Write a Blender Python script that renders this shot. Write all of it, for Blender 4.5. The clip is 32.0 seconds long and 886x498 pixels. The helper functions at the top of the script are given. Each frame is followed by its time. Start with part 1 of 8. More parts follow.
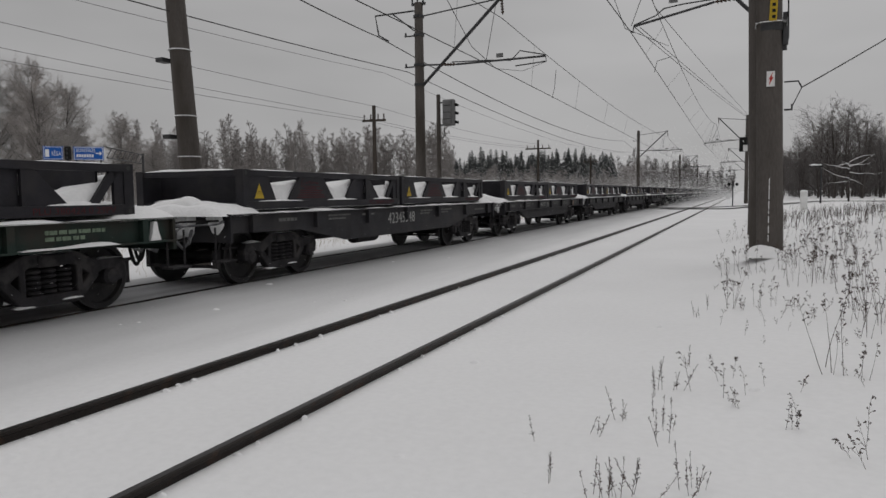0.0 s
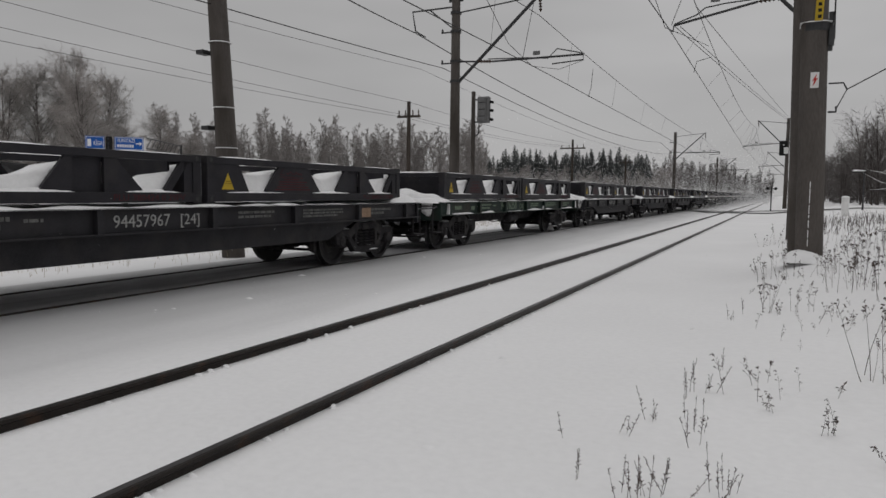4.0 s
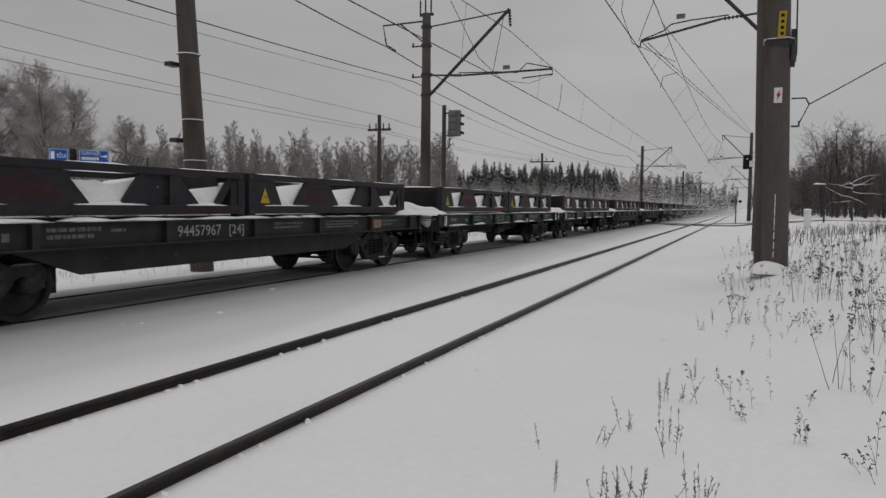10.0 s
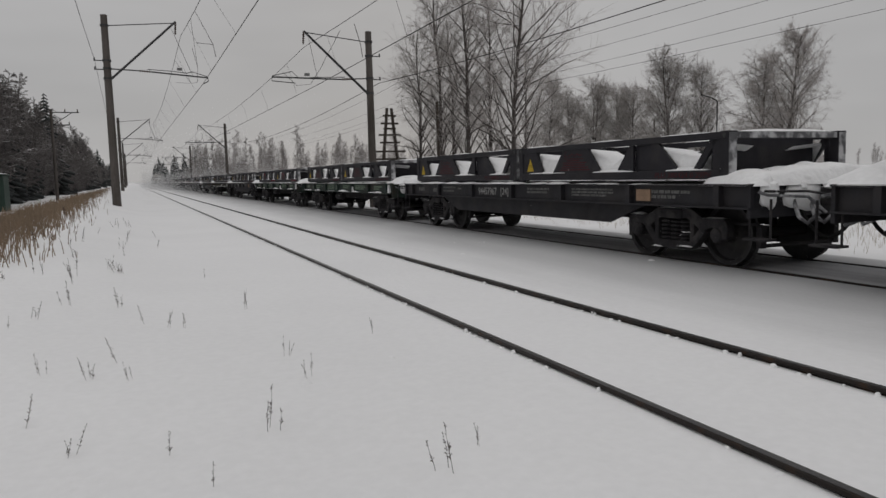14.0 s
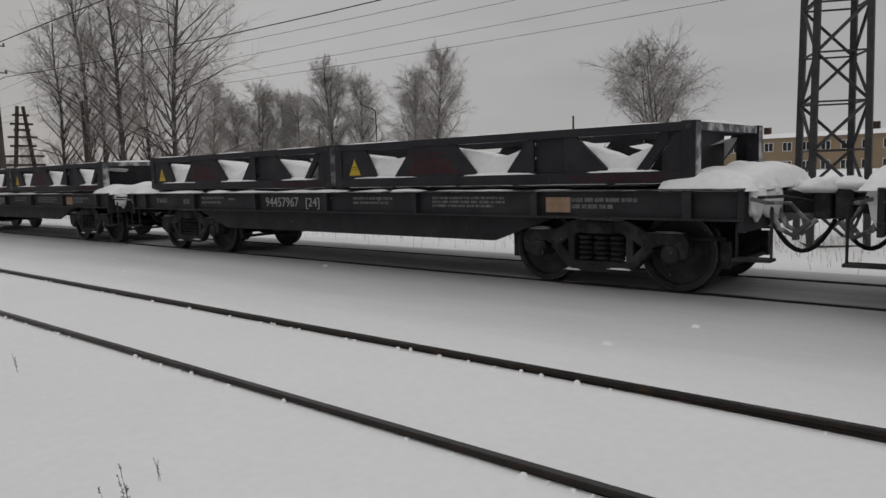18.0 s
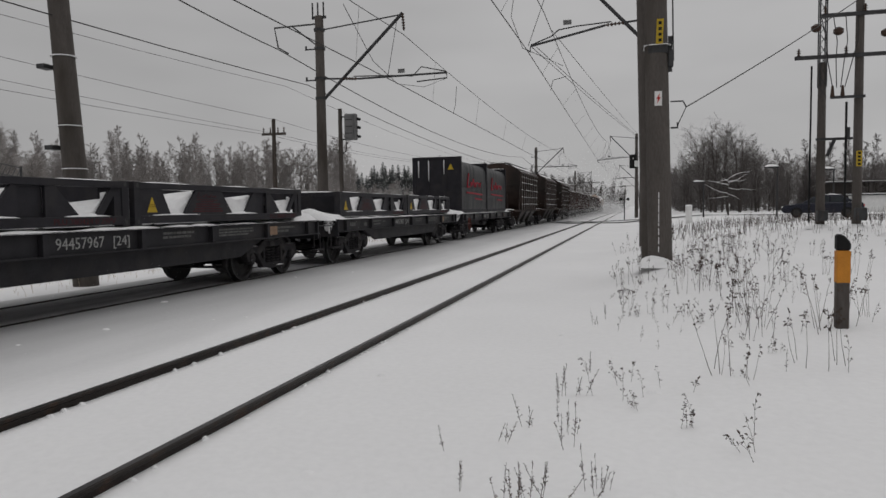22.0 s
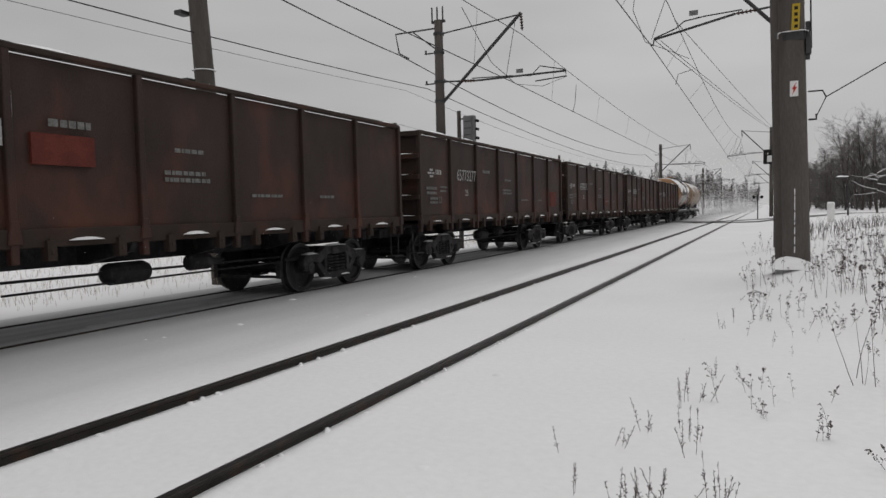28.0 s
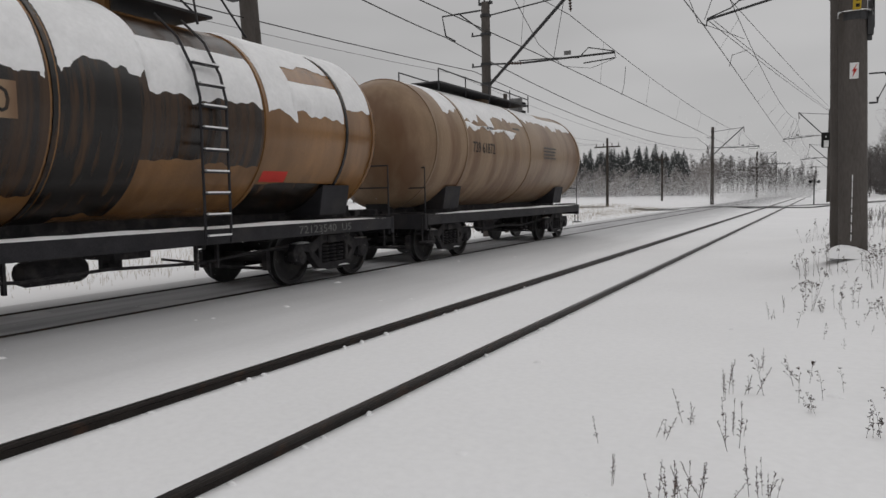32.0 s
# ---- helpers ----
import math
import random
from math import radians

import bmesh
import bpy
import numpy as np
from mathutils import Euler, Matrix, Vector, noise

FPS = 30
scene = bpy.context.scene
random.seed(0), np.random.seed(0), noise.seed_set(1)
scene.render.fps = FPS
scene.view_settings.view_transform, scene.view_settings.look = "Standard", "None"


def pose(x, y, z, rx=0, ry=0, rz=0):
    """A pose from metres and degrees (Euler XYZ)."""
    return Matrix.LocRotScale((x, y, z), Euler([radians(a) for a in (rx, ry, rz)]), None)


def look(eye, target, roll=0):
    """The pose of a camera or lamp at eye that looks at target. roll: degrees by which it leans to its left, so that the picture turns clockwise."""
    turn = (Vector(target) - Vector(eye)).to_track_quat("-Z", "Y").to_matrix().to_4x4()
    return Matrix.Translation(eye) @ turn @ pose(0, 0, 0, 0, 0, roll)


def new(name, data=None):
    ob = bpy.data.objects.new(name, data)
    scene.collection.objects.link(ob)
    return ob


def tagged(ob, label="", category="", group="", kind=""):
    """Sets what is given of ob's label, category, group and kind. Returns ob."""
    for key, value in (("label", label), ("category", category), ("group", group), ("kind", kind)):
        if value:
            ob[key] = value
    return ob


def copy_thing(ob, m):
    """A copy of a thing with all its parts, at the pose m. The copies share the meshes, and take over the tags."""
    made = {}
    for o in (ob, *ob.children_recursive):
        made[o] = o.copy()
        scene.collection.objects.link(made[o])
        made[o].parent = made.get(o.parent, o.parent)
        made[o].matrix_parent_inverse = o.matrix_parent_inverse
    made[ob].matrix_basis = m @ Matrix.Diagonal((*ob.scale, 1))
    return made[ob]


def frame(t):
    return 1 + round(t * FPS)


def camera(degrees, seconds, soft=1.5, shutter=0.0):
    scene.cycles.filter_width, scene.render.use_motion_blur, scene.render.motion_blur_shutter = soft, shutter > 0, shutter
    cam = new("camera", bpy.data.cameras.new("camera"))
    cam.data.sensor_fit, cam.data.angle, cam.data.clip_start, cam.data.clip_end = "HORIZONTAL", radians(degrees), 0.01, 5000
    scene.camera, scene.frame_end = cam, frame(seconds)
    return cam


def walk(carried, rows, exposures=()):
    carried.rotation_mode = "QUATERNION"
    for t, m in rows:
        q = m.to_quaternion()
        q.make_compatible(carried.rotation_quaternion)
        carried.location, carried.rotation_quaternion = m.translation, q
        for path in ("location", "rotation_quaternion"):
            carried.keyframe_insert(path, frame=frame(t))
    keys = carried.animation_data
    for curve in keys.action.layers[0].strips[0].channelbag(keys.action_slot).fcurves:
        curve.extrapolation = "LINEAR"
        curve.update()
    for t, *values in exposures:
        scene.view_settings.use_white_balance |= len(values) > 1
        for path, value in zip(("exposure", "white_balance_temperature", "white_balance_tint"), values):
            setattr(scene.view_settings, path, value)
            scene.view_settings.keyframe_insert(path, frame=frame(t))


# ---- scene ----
cam = camera(63.91, 32.0)
# seconds, sway, height, yaw, pitch, roll of the hand-held camera, which turns on the spot
TURNS = [
    (0, 0.011, 1.587, 22.77, -4.38, 0.72), (0.5, 0.007, 1.574, 24.80, -3.99, 0.53), (1, 0.005, 1.566, 21.69, -4.08, -0.12),
    (1.5, 0.003, 1.561, 18.59, -3.91, -0.15), (2, 0.002, 1.557, 21.94, -4.19, -0.49), (2.5, 0.001, 1.555, 27.72, -4.66, -0.38),
    (3, 0.001, 1.554, 28.53, -5.14, -0.30), (3.5, 0.000, 1.553, 25.44, -4.54, -0.72), (5.5, -0.001, 1.551, 25.34, -4.95, -0.31),
    (6, -0.001, 1.551, 23.47, -4.90, -0.62), (6.5, -0.002, 1.550, 20.77, -3.88, -0.57), (7, -0.003, 1.550, 18.32, -3.42, -0.41),
    (7.5, -0.005, 1.550, 20.09, -3.37, -0.42), (8, -0.008, 1.549, 22.37, -3.42, -0.36), (8.5, -0.012, 1.548, 20.60, -3.37, -0.71),
    (9, -0.018, 1.547, 20.35, -3.12, -0.51), (9.5, -0.027, 1.545, 23.07, -3.28, -0.33), (10, -0.041, 1.541, 22.98, -3.48, -0.56),
    (10.5, -0.063, 1.537, 28.92, -4.34, -1.07), (11, -0.095, 1.529, 49.81, -5.17, -1.80), (11.5, -0.048, 1.531, 81.07, -5.98, -1.95),
    (12, -0.039, 1.527, 118.65, -6.62, -1.45), (12.5, -0.023, 1.520, 143.01, -5.22, 0.09), (13, -0.012, 1.508, 154.56, -5.09, 0.50),
    (13.5, -0.007, 1.523, 157.92, -6.08, 1.25), (14, -0.003, 1.533, 156.47, -5.95, 1.41), (14.5, -0.000, 1.539, 153.29, -6.74, 1.30),
    (16.5, 0.011, 1.558, 153.05, -6.03, 2.39), (17, 0.016, 1.563, 151.03, -5.92, 1.97), (17.5, 0.024, 1.571, 143.14, -5.92, 1.86),
    (18, 0.036, 1.583, 130.32, -6.24, 1.75), (18.5, 0.023, 1.574, 116.63, -5.67, 1.80), (19, 0.013, 1.569, 104.01, -5.26, 1.81),
    (19.5, -0.010, 1.561, 91.36, -5.32, 2.00), (20, -0.040, 1.559, 68.21, -6.21, 0.25), (20.5, -0.027, 1.538, 39.90, -5.50, -0.00),
    (21, -0.022, 1.544, 21.22, -4.40, 0.03), (21.5, -0.020, 1.550, 18.37, -4.40, 0.37), (22, -0.022, 1.555, 14.92, -3.26, 0.81),
    (22.5, -0.008, 1.549, 14.00, -3.45, 0.98), (23, 0.005, 1.543, 19.38, -3.76, 1.22), (23.5, 0.019, 1.535, 24.77, -3.45, 1.36),
    (24, 0.034, 1.530, 26.06, -3.92, 1.33), (24.5, 0.028, 1.535, 23.24, -3.87, 1.13), (26.5, 0.023, 1.541, 25.65, -3.43, 1.50),
    (27, 0.026, 1.541, 28.75, -3.43, 1.79), (27.5, 0.019, 1.544, 27.27, -3.27, 1.29), (28, 0.015, 1.545, 24.50, -3.01, 1.34),
    (28.5, 0.013, 1.545, 21.98, -3.08, 0.83), (29, 0.014, 1.544, 22.45, -3.18, 1.30), (29.5, 0.018, 1.541, 22.71, -3.86, 0.86),
    (30, 0.024, 1.537, 23.23, -3.93, 0.73), (30.5, 0.029, 1.550, 24.68, -4.54, 0.54), (31, 0.038, 1.562, 24.28, -4.57, 0.63),
    (31.5, 0.055, 1.577, 24.99, -4.62, 0.85), (32, 0.044, 1.580, 28.17, -4.32, 1.00),
]
EXPOSURES = [(0, 0.05), (6, 0.08), (7, 0.09), (10, 0.05), (11, 0.03), (12, 0.25), (13, 0.10), (14, 0.02), (17, 0.0), (18, 0.06), (19, 0.26), (20, 0.29), (21, 0.17), (22, 0.07), (23, 0.06), (24, 0.24), (27, 0.28), (28, 0.32), (29, 0.26), (31, 0.22), (32, 0.24)]
walk(cam, [(t, pose(x, 0, z, 90 + p, r, y)) for t, x, z, y, p, r in TURNS],
     exposures=EXPOSURES)


# ---- light: an overcast winter sky ----
def make_world():
    w = bpy.data.worlds.new("overcast_sky")
    scene.world = w
    w.use_nodes = True
    n, l = w.node_tree.nodes, w.node_tree.links
    n.clear()
    out = n.new("ShaderNodeOutputWorld")
    bg = n.new("ShaderNodeBackground")
    tc = n.new("ShaderNodeTexCoord")
    sep = n.new("ShaderNodeSeparateXYZ")
    l.new(tc.outputs["Generated"], sep.inputs[0])
    ramp = n.new("ShaderNodeValToRGB")
    ramp.color_ramp.elements[0].position, ramp.color_ramp.elements[0].color = 0.0, (0.468, 0.464, 0.466, 1)
    ramp.color_ramp.elements[1].position, ramp.color_ramp.elements[1].color = 1.0, (0.858, 0.85, 0.856, 1)
    for pos, v in ((0.12, 0.435), (0.3, 0.46), (0.55, 0.70)):
        el = ramp.color_ramp.elements.new(pos)
        el.color = (v * 1.009, v, v * 1.006, 1)
    l.new(sep.outputs["Z"], ramp.inputs[0])
    noi = n.new("ShaderNodeTexNoise")
    noi.inputs["Scale"].default_value, noi.inputs["Detail"].default_value = 2.2, 3
    mp = n.new("ShaderNodeMapping")
    mp.inputs["Scale"].default_value = (1, 1, 3.5)
    l.new(tc.outputs["Generated"], mp.inputs[0])
    l.new(mp.outputs[0], noi.inputs["Vector"])
    mr = n.new("ShaderNodeMapRange")
    mr.inputs["From Min"].default_value, mr.inputs["From Max"].default_value = 0.3, 0.7
    mr.inputs["To Min"].default_value, mr.inputs["To Max"].default_value = 0.9, 1.1
    l.new(noi.outputs["Fac"], mr.inputs["Value"])
    mul = n.new("ShaderNodeVectorMath")
    mul.operation = "SCALE"
    l.new(ramp.outputs[0], mul.inputs[0])
    l.new(mr.outputs[0], mul.inputs["Scale"])
    sky = n.new("ShaderNodeTexSky")
    sky.sky_type, sky.sun_disc, sky.sun_elevation, sky.sun_rotation = "NISHITA", False, radians(14), radians(200)
    veil = n.new("ShaderNodeVectorMath")
    veil.operation = "SCALE"
    veil.inputs["Scale"].default_value = 0.0008
    l.new(sky.outputs[0], veil.inputs[0])
    add = n.new("ShaderNodeVectorMath")
    add.operation = "ADD"
    l.new(mul.outputs[0], add.inputs[0])
    l.new(veil.outputs[0], add.inputs[1])
    # the cloud is thinner towards the two ends of the line
    side = n.new("ShaderNodeVectorMath")
    side.operation = "DOT_PRODUCT"
    side.inputs[1].default_value = (0.22, 0.975, 0.0)
    l.new(tc.outputs["Generated"], side.inputs[0])
    thin = n.new("ShaderNodeMapRange")
    thin.interpolation_type = "SMOOTHSTEP"
    thin.inputs["From Min"].default_value, thin.inputs["From Max"].default_value = 0.5, 1.0
    thin.inputs["To Min"].default_value, thin.inputs["To Max"].default_value = 1.0, 1.13
    l.new(side.outputs["Value"], thin.inputs["Value"])
    lit = n.new("ShaderNodeVectorMath")
    lit.operation = "SCALE"
    l.new(add.outputs[0], lit.inputs[0])
    rear = n.new("ShaderNodeMapRange")
    rear.interpolation_type = "SMOOTHSTEP"
    rear.inputs["From Min"].default_value, rear.inputs["From Max"].default_value = -0.2, -0.95
    rear.inputs["To Min"].default_value, rear.inputs["To Max"].default_value = 0.0, 0.09
    l.new(side.outputs["Value"], rear.inputs["Value"])
    both = n.new("ShaderNodeMath")
    both.operation = "ADD"
    l.new(thin.outputs[0], both.inputs[0])
    l.new(rear.outputs[0], both.inputs[1])
    l.new(both.outputs[0], lit.inputs["Scale"])
    l.new(lit.outputs[0], bg.inputs["Color"])
    bg.inputs["Strength"].default_value = SKY
    l.new(bg.outputs[0], out.inputs[0])


SKY = 0.78
make_world()
sun = new("overcast_sun", bpy.data.lights.new("overcast_sun", "SUN"))
sun.data.energy, sun.data.angle, sun.data.color = 0.15, radians(60), (1.0, 0.99, 0.97)
sun.matrix_world = look((30, 60, 80), (0, 0, 0))


# ---- materials ----
def material(name, color, rough=0.7, metal=0.0, var=0.25, scale=6.0, bump=0.15, bump_scale=60.0, dirt=None, dirt_amount=0.5,
             dirt_scale=2.0, rand=0.0, stretch=(1, 1, 1), spec=0.22, glow=0.0, snow=0.0):
    """A painted or raw surface: base colour with broad stains, fine grain and relief; snow: frost lying on its upper faces."""
    m = bpy.data.materials.new(name)
    m.use_nodes = True
    n, l = m.node_tree.nodes, m.node_tree.links
    b = n["Principled BSDF"]
    b.inputs["Roughness"].default_value, b.inputs["Metallic"].default_value = rough, metal
    b.inputs["Specular IOR Level"].default_value = spec
    tc = n.new("ShaderNodeTexCoord")
    mp = n.new("ShaderNodeMapping")
    mp.inputs["Scale"].default_value = stretch
    l.new(tc.outputs["Object"], mp.inputs[0])
    big = n.new("ShaderNodeTexNoise")
    big.inputs["Scale"].default_value, big.inputs["Detail"].default_value = scale, 5
    l.new(mp.outputs[0], big.inputs["Vector"])
    fine = n.new("ShaderNodeTexNoise")
    fine.inputs["Scale"].default_value, fine.inputs["Detail"].default_value = bump_scale, 4
    l.new(mp.outputs[0], fine.inputs["Vector"])
    mix = n.new("ShaderNodeMix")
    mix.data_type = "RGBA"
    lo = [c * (1 - var) for c in color]
    hi = [min(1, c * (1 + var)) for c in color]
    mix.inputs["A"].default_value, mix.inputs["B"].default_value = (*lo, 1), (*hi, 1)
    avg = n.new("ShaderNodeMath")
    avg.operation = "MULTIPLY_ADD"
    avg.inputs[1].default_value = 0.45
    l.new(fine.outputs["Fac"], avg.inputs[0])
    half = n.new("ShaderNodeMath")
    half.operation = "MULTIPLY"
    half.inputs[1].default_value = 0.55
    l.new(big.outputs["Fac"], half.inputs[0])
    l.new(half.outputs[0], avg.inputs[2])
    st = n.new("ShaderNodeMapRange")
    st.inputs["From Min"].default_value, st.inputs["From Max"].default_value = 0.33, 0.67
    l.new(avg.outputs[0], st.inputs["Value"])
    l.new(st.outputs[0], mix.inputs["Factor"])
    last = mix.outputs["Result"]
    if dirt:
        dn = n.new("ShaderNodeTexNoise")
        dn.inputs["Scale"].default_value, dn.inputs["Detail"].default_value = dirt_scale, 8
        l.new(mp.outputs[0], dn.inputs["Vector"])
        dr = n.new("ShaderNodeMapRange")
        dr.inputs["From Min"].default_value, dr.inputs["From Max"].default_value = 0.62 - 0.3 * dirt_amount, 0.78 - 0.3 * dirt_amount
        l.new(dn.outputs["Fac"], dr.inputs["Value"])
        dm = n.new("ShaderNodeMix")
        dm.data_type = "RGBA"
        dm.inputs["B"].default_value = (*dirt, 1)
        l.new(last, dm.inputs["A"])
        l.new(dr.outputs[0], dm.inputs["Factor"])
        last = dm.outputs["Result"]
    if rand:
        oi = n.new("ShaderNodeObjectInfo")
        rr = n.new("ShaderNodeMapRange")
        rr.inputs["To Min"].default_value, rr.inputs["To Max"].default_value = 1 - rand, 1 + rand
        l.new(oi.outputs["Random"], rr.inputs["Value"])
        sc = n.new("ShaderNodeVectorMath")
        sc.operation = "SCALE"
        l.new(last, sc.inputs[0])
        l.new(rr.outputs[0], sc.inputs["Scale"])
        last = sc.outputs[0]
    if snow:
        ge = n.new("ShaderNodeNewGeometry")
        se = n.new("ShaderNodeSeparateXYZ")
        l.new(ge.outputs["Normal"], se.inputs[0])
        jit = n.new("ShaderNodeMath")
        jit.operation = "MULTIPLY_ADD"
        jit.inputs[1].default_value, jit.inputs[2].default_value = 0.9, -0.45
        l.new(big.outputs["Fac"], jit.inputs[0])
        ad = n.new("ShaderNodeMath")
        ad.operation = "ADD"
        l.new(se.outputs["Z"], ad.inputs[0])
        l.new(jit.outputs[0], ad.inputs[1])
        sr = n.new("ShaderNodeMapRange")
        sr.inputs["From Min"].default_value, sr.inputs["From Max"].default_value = 1 - snow, 1.15 - snow
        l.new(ad.outputs[0], sr.inputs["Value"])
        sm = n.new("ShaderNodeMix")
        sm.data_type = "RGBA"
        sm.inputs["B"].default_value = (0.8, 0.8, 0.8, 1)
        l.new(last, sm.inputs["A"])
        l.new(sr.outputs[0], sm.inputs["Factor"])
        last = sm.outputs["Result"]
    l.new(last, b.inputs["Base Color"])
    if bump:
        bp = n.new("ShaderNodeBump")
        bp.inputs["Strength"].default_value, bp.inputs["Distance"].default_value = bump, 0.02
        l.new(fine.outputs["Fac"], bp.inputs["Height"])
        l.new(bp.outputs[0], b.inputs["Normal"])
    if glow:
        b.inputs["Emission Color"].default_value, b.inputs["Emission Strength"].default_value = (*color, 1), glow
    return m


SNOW = material("snow", (0.81, 0.808, 0.81), 0.85, var=0.05, scale=0.8, bump=0.5, bump_scale=9, spec=0.2)
SNOW_GROUND = material("snow_ground", (0.80, 0.797, 0.80), 0.9, var=0.04, scale=0.35, bump=0.35, bump_scale=14, spec=0.15)
SNOW_PACKED = material("snow_on_wagon", (0.79, 0.788, 0.79), 0.85, var=0.07, scale=3, bump=0.6, bump_scale=14, spec=0.2)
BALLAST = material("wind_swept_ballast", (0.37, 0.367, 0.375), 0.95, var=0.2, scale=1.5, bump=0.8, bump_scale=25, dirt=(0.46, 0.46, 0.47),
                   dirt_amount=0.5, dirt_scale=1.2, stretch=(3, 0.15, 1))
FROST = material("frost_dusted_steel", (0.10, 0.10, 0.105), 0.85, var=0.35, scale=4, bump=0.3, dirt=(0.45, 0.45, 0.46), dirt_amount=0.5, dirt_scale=5)
RAIL = material("rail_steel", (0.022, 0.018, 0.016), 0.45, metal=0.4, var=0.35, scale=3, bump=0.2, dirt=(0.05, 0.028, 0.018), dirt_scale=5, dirt_amount=0.3)
RAIL_TOP = material("rail_head_steel", (0.055, 0.052, 0.052), 0.3, metal=0.8, var=0.3, scale=3, bump=0.1)
CONCRETE = material("weathered_concrete", (0.092, 0.082, 0.075), 0.9, var=0.25, scale=2.5, bump=0.4, bump_scale=35, dirt=(0.06, 0.052, 0.045),
                    dirt_amount=0.45, dirt_scale=1.3, stretch=(1, 1, 0.25))
STEEL_DARK = material("dark_galvanised_steel", (0.06, 0.06, 0.062), 0.6, metal=0.5, var=0.3, scale=5, bump=0.15)
WIRE = material("weathered_copper_wire", (0.035, 0.033, 0.032), 0.6, metal=0.3, var=0.2, scale=4, bump=0.0)
PORCELAIN = material("brown_porcelain", (0.05, 0.03, 0.022), 0.25, var=0.2, scale=5, bump=0.0)
BLACK = material("black_wagon_paint", (0.022, 0.0212, 0.0245), 0.6, var=0.45, scale=3, bump=0.2, dirt=(0.034, 0.031, 0.032), dirt_amount=0.5, dirt_scale=1.7)
GREEN = material("green_wagon_paint", (0.015, 0.027, 0.022), 0.6, var=0.35, scale=2.5, bump=0.2, dirt=(0.03, 0.027, 0.022), dirt_amount=0.45, dirt_scale=1.8)
OLIVE = material("olive_brown_wagon_paint", (0.036, 0.032, 0.020), 0.7, var=0.35, scale=2, bump=0.2, dirt=(0.024, 0.022, 0.021), dirt_amount=0.6, dirt_scale=1.6)
GREY_WAGON = material("faded_grey_wagon_paint", (0.125, 0.112, 0.088), 0.75, var=0.35, scale=2, bump=0.25, dirt=(0.075, 0.046, 0.026), dirt_amount=0.55, dirt_scale=1.5, stretch=(1, 1, 0.5))
ORANGE_WAGON = material("rusty_orange_wagon_paint", (0.22, 0.068, 0.032), 0.75, var=0.35, scale=2, bump=0.25, dirt=(0.12, 0.095, 0.07), dirt_amount=0.55, dirt_scale=1.5, stretch=(1, 1, 0.5))
UNDER = material("grimy_running_gear", (0.022, 0.0205, 0.0225), 0.75, var=0.5, scale=6, bump=0.3, dirt=(0.05, 0.046, 0.046), dirt_amount=0.4, dirt_scale=5)
WHEEL = material("wheel_steel", (0.024, 0.0225, 0.024), 0.6, metal=0.2, var=0.4, scale=5, bump=0.15, dirt=(0.04, 0.038, 0.036), dirt_amount=0.35, dirt_scale=4)
TYRE = material("worn_wheel_tread", (0.05, 0.05, 0.05), 0.4, metal=0.7, var=0.3, scale=6, bump=0.05)
BOX = material("black_container_paint", (0.0175, 0.0165, 0.0205), 0.55, var=0.4, scale=3, bump=0.15, dirt=(0.026, 0.024, 0.026), dirt_amount=0.4, dirt_scale=2.5)
BOX_RED = material("dull_red_print", (0.06, 0.011, 0.014), 0.7, var=0.5, scale=9, bump=0.05)
RED_PRINT = material("bright_red_print", (0.30, 0.022, 0.036), 0.6, var=0.3, scale=9, bump=0.05)
WHITE_PRINT = material("stencilled_white_paint", (0.33, 0.33, 0.32), 0.8, var=0.4, scale=12, bump=0.05)
FADED_PRINT = material("faded_grey_print", (0.13, 0.13, 0.125), 0.8, var=0.5, scale=12, bump=0.05)
DULL_PRINT = material("grimy_print", (0.06, 0.06, 0.052), 0.85, var=0.5, scale=9, bump=0.05)
GREEN_PRINT = material("pale_green_print", (0.17, 0.22, 0.16), 0.8, var=0.4, scale=12, bump=0.05)
YELLOW = material("yellow_warning_sticker", (0.45, 0.31, 0.025), 0.5, var=0.15, scale=5, bump=0.03)
YELLOW_DARK = material("brown_print_on_yellow", (0.20, 0.13, 0.01), 0.6, var=0.2, scale=9, bump=0.0)
RUST = material("red_brown_gondola_paint", (0.034, 0.021, 0.018), 0.65, var=0.35, scale=1.6, bump=0.3, dirt=(0.085, 0.033, 0.022), dirt_amount=0.36, dirt_scale=0.7, stretch=(1, 1, 0.6))
RUST_DARK = material("dark_brown_gondola_paint", (0.03, 0.02, 0.016), 0.75, var=0.35, scale=2, bump=0.3, dirt=(0.05, 0.024, 0.016), dirt_amount=0.4, dirt_scale=1.5)
HOPPER = material("brown_hopper_paint", (0.036, 0.024, 0.020), 0.55, var=0.35, scale=1.6, bump=0.25, dirt=(0.016, 0.012, 0.010), dirt_amount=0.5, dirt_scale=1.2, stretch=(1, 1, 0.5))
RED_PATCH = material("fresh_red_primer", (0.10, 0.022, 0.015), 0.75, var=0.35, scale=4, bump=0.2)
TARP = material("black_green_tarpaulin", (0.0095, 0.0105, 0.012), 0.4, var=0.35, scale=2.5, bump=0.5, bump_scale=10, dirt=(0.022, 0.025, 0.024), dirt_amount=0.35, dirt_scale=1.6)
TANK = material("ochre_tank_paint", (0.23, 0.118, 0.045), 0.22, spec=0.5, var=0.3, scale=1.2, bump=0.12, dirt=(0.16, 0.08, 0.03), dirt_amount=0.5, dirt_scale=0.9, stretch=(1, 2, 0.35))
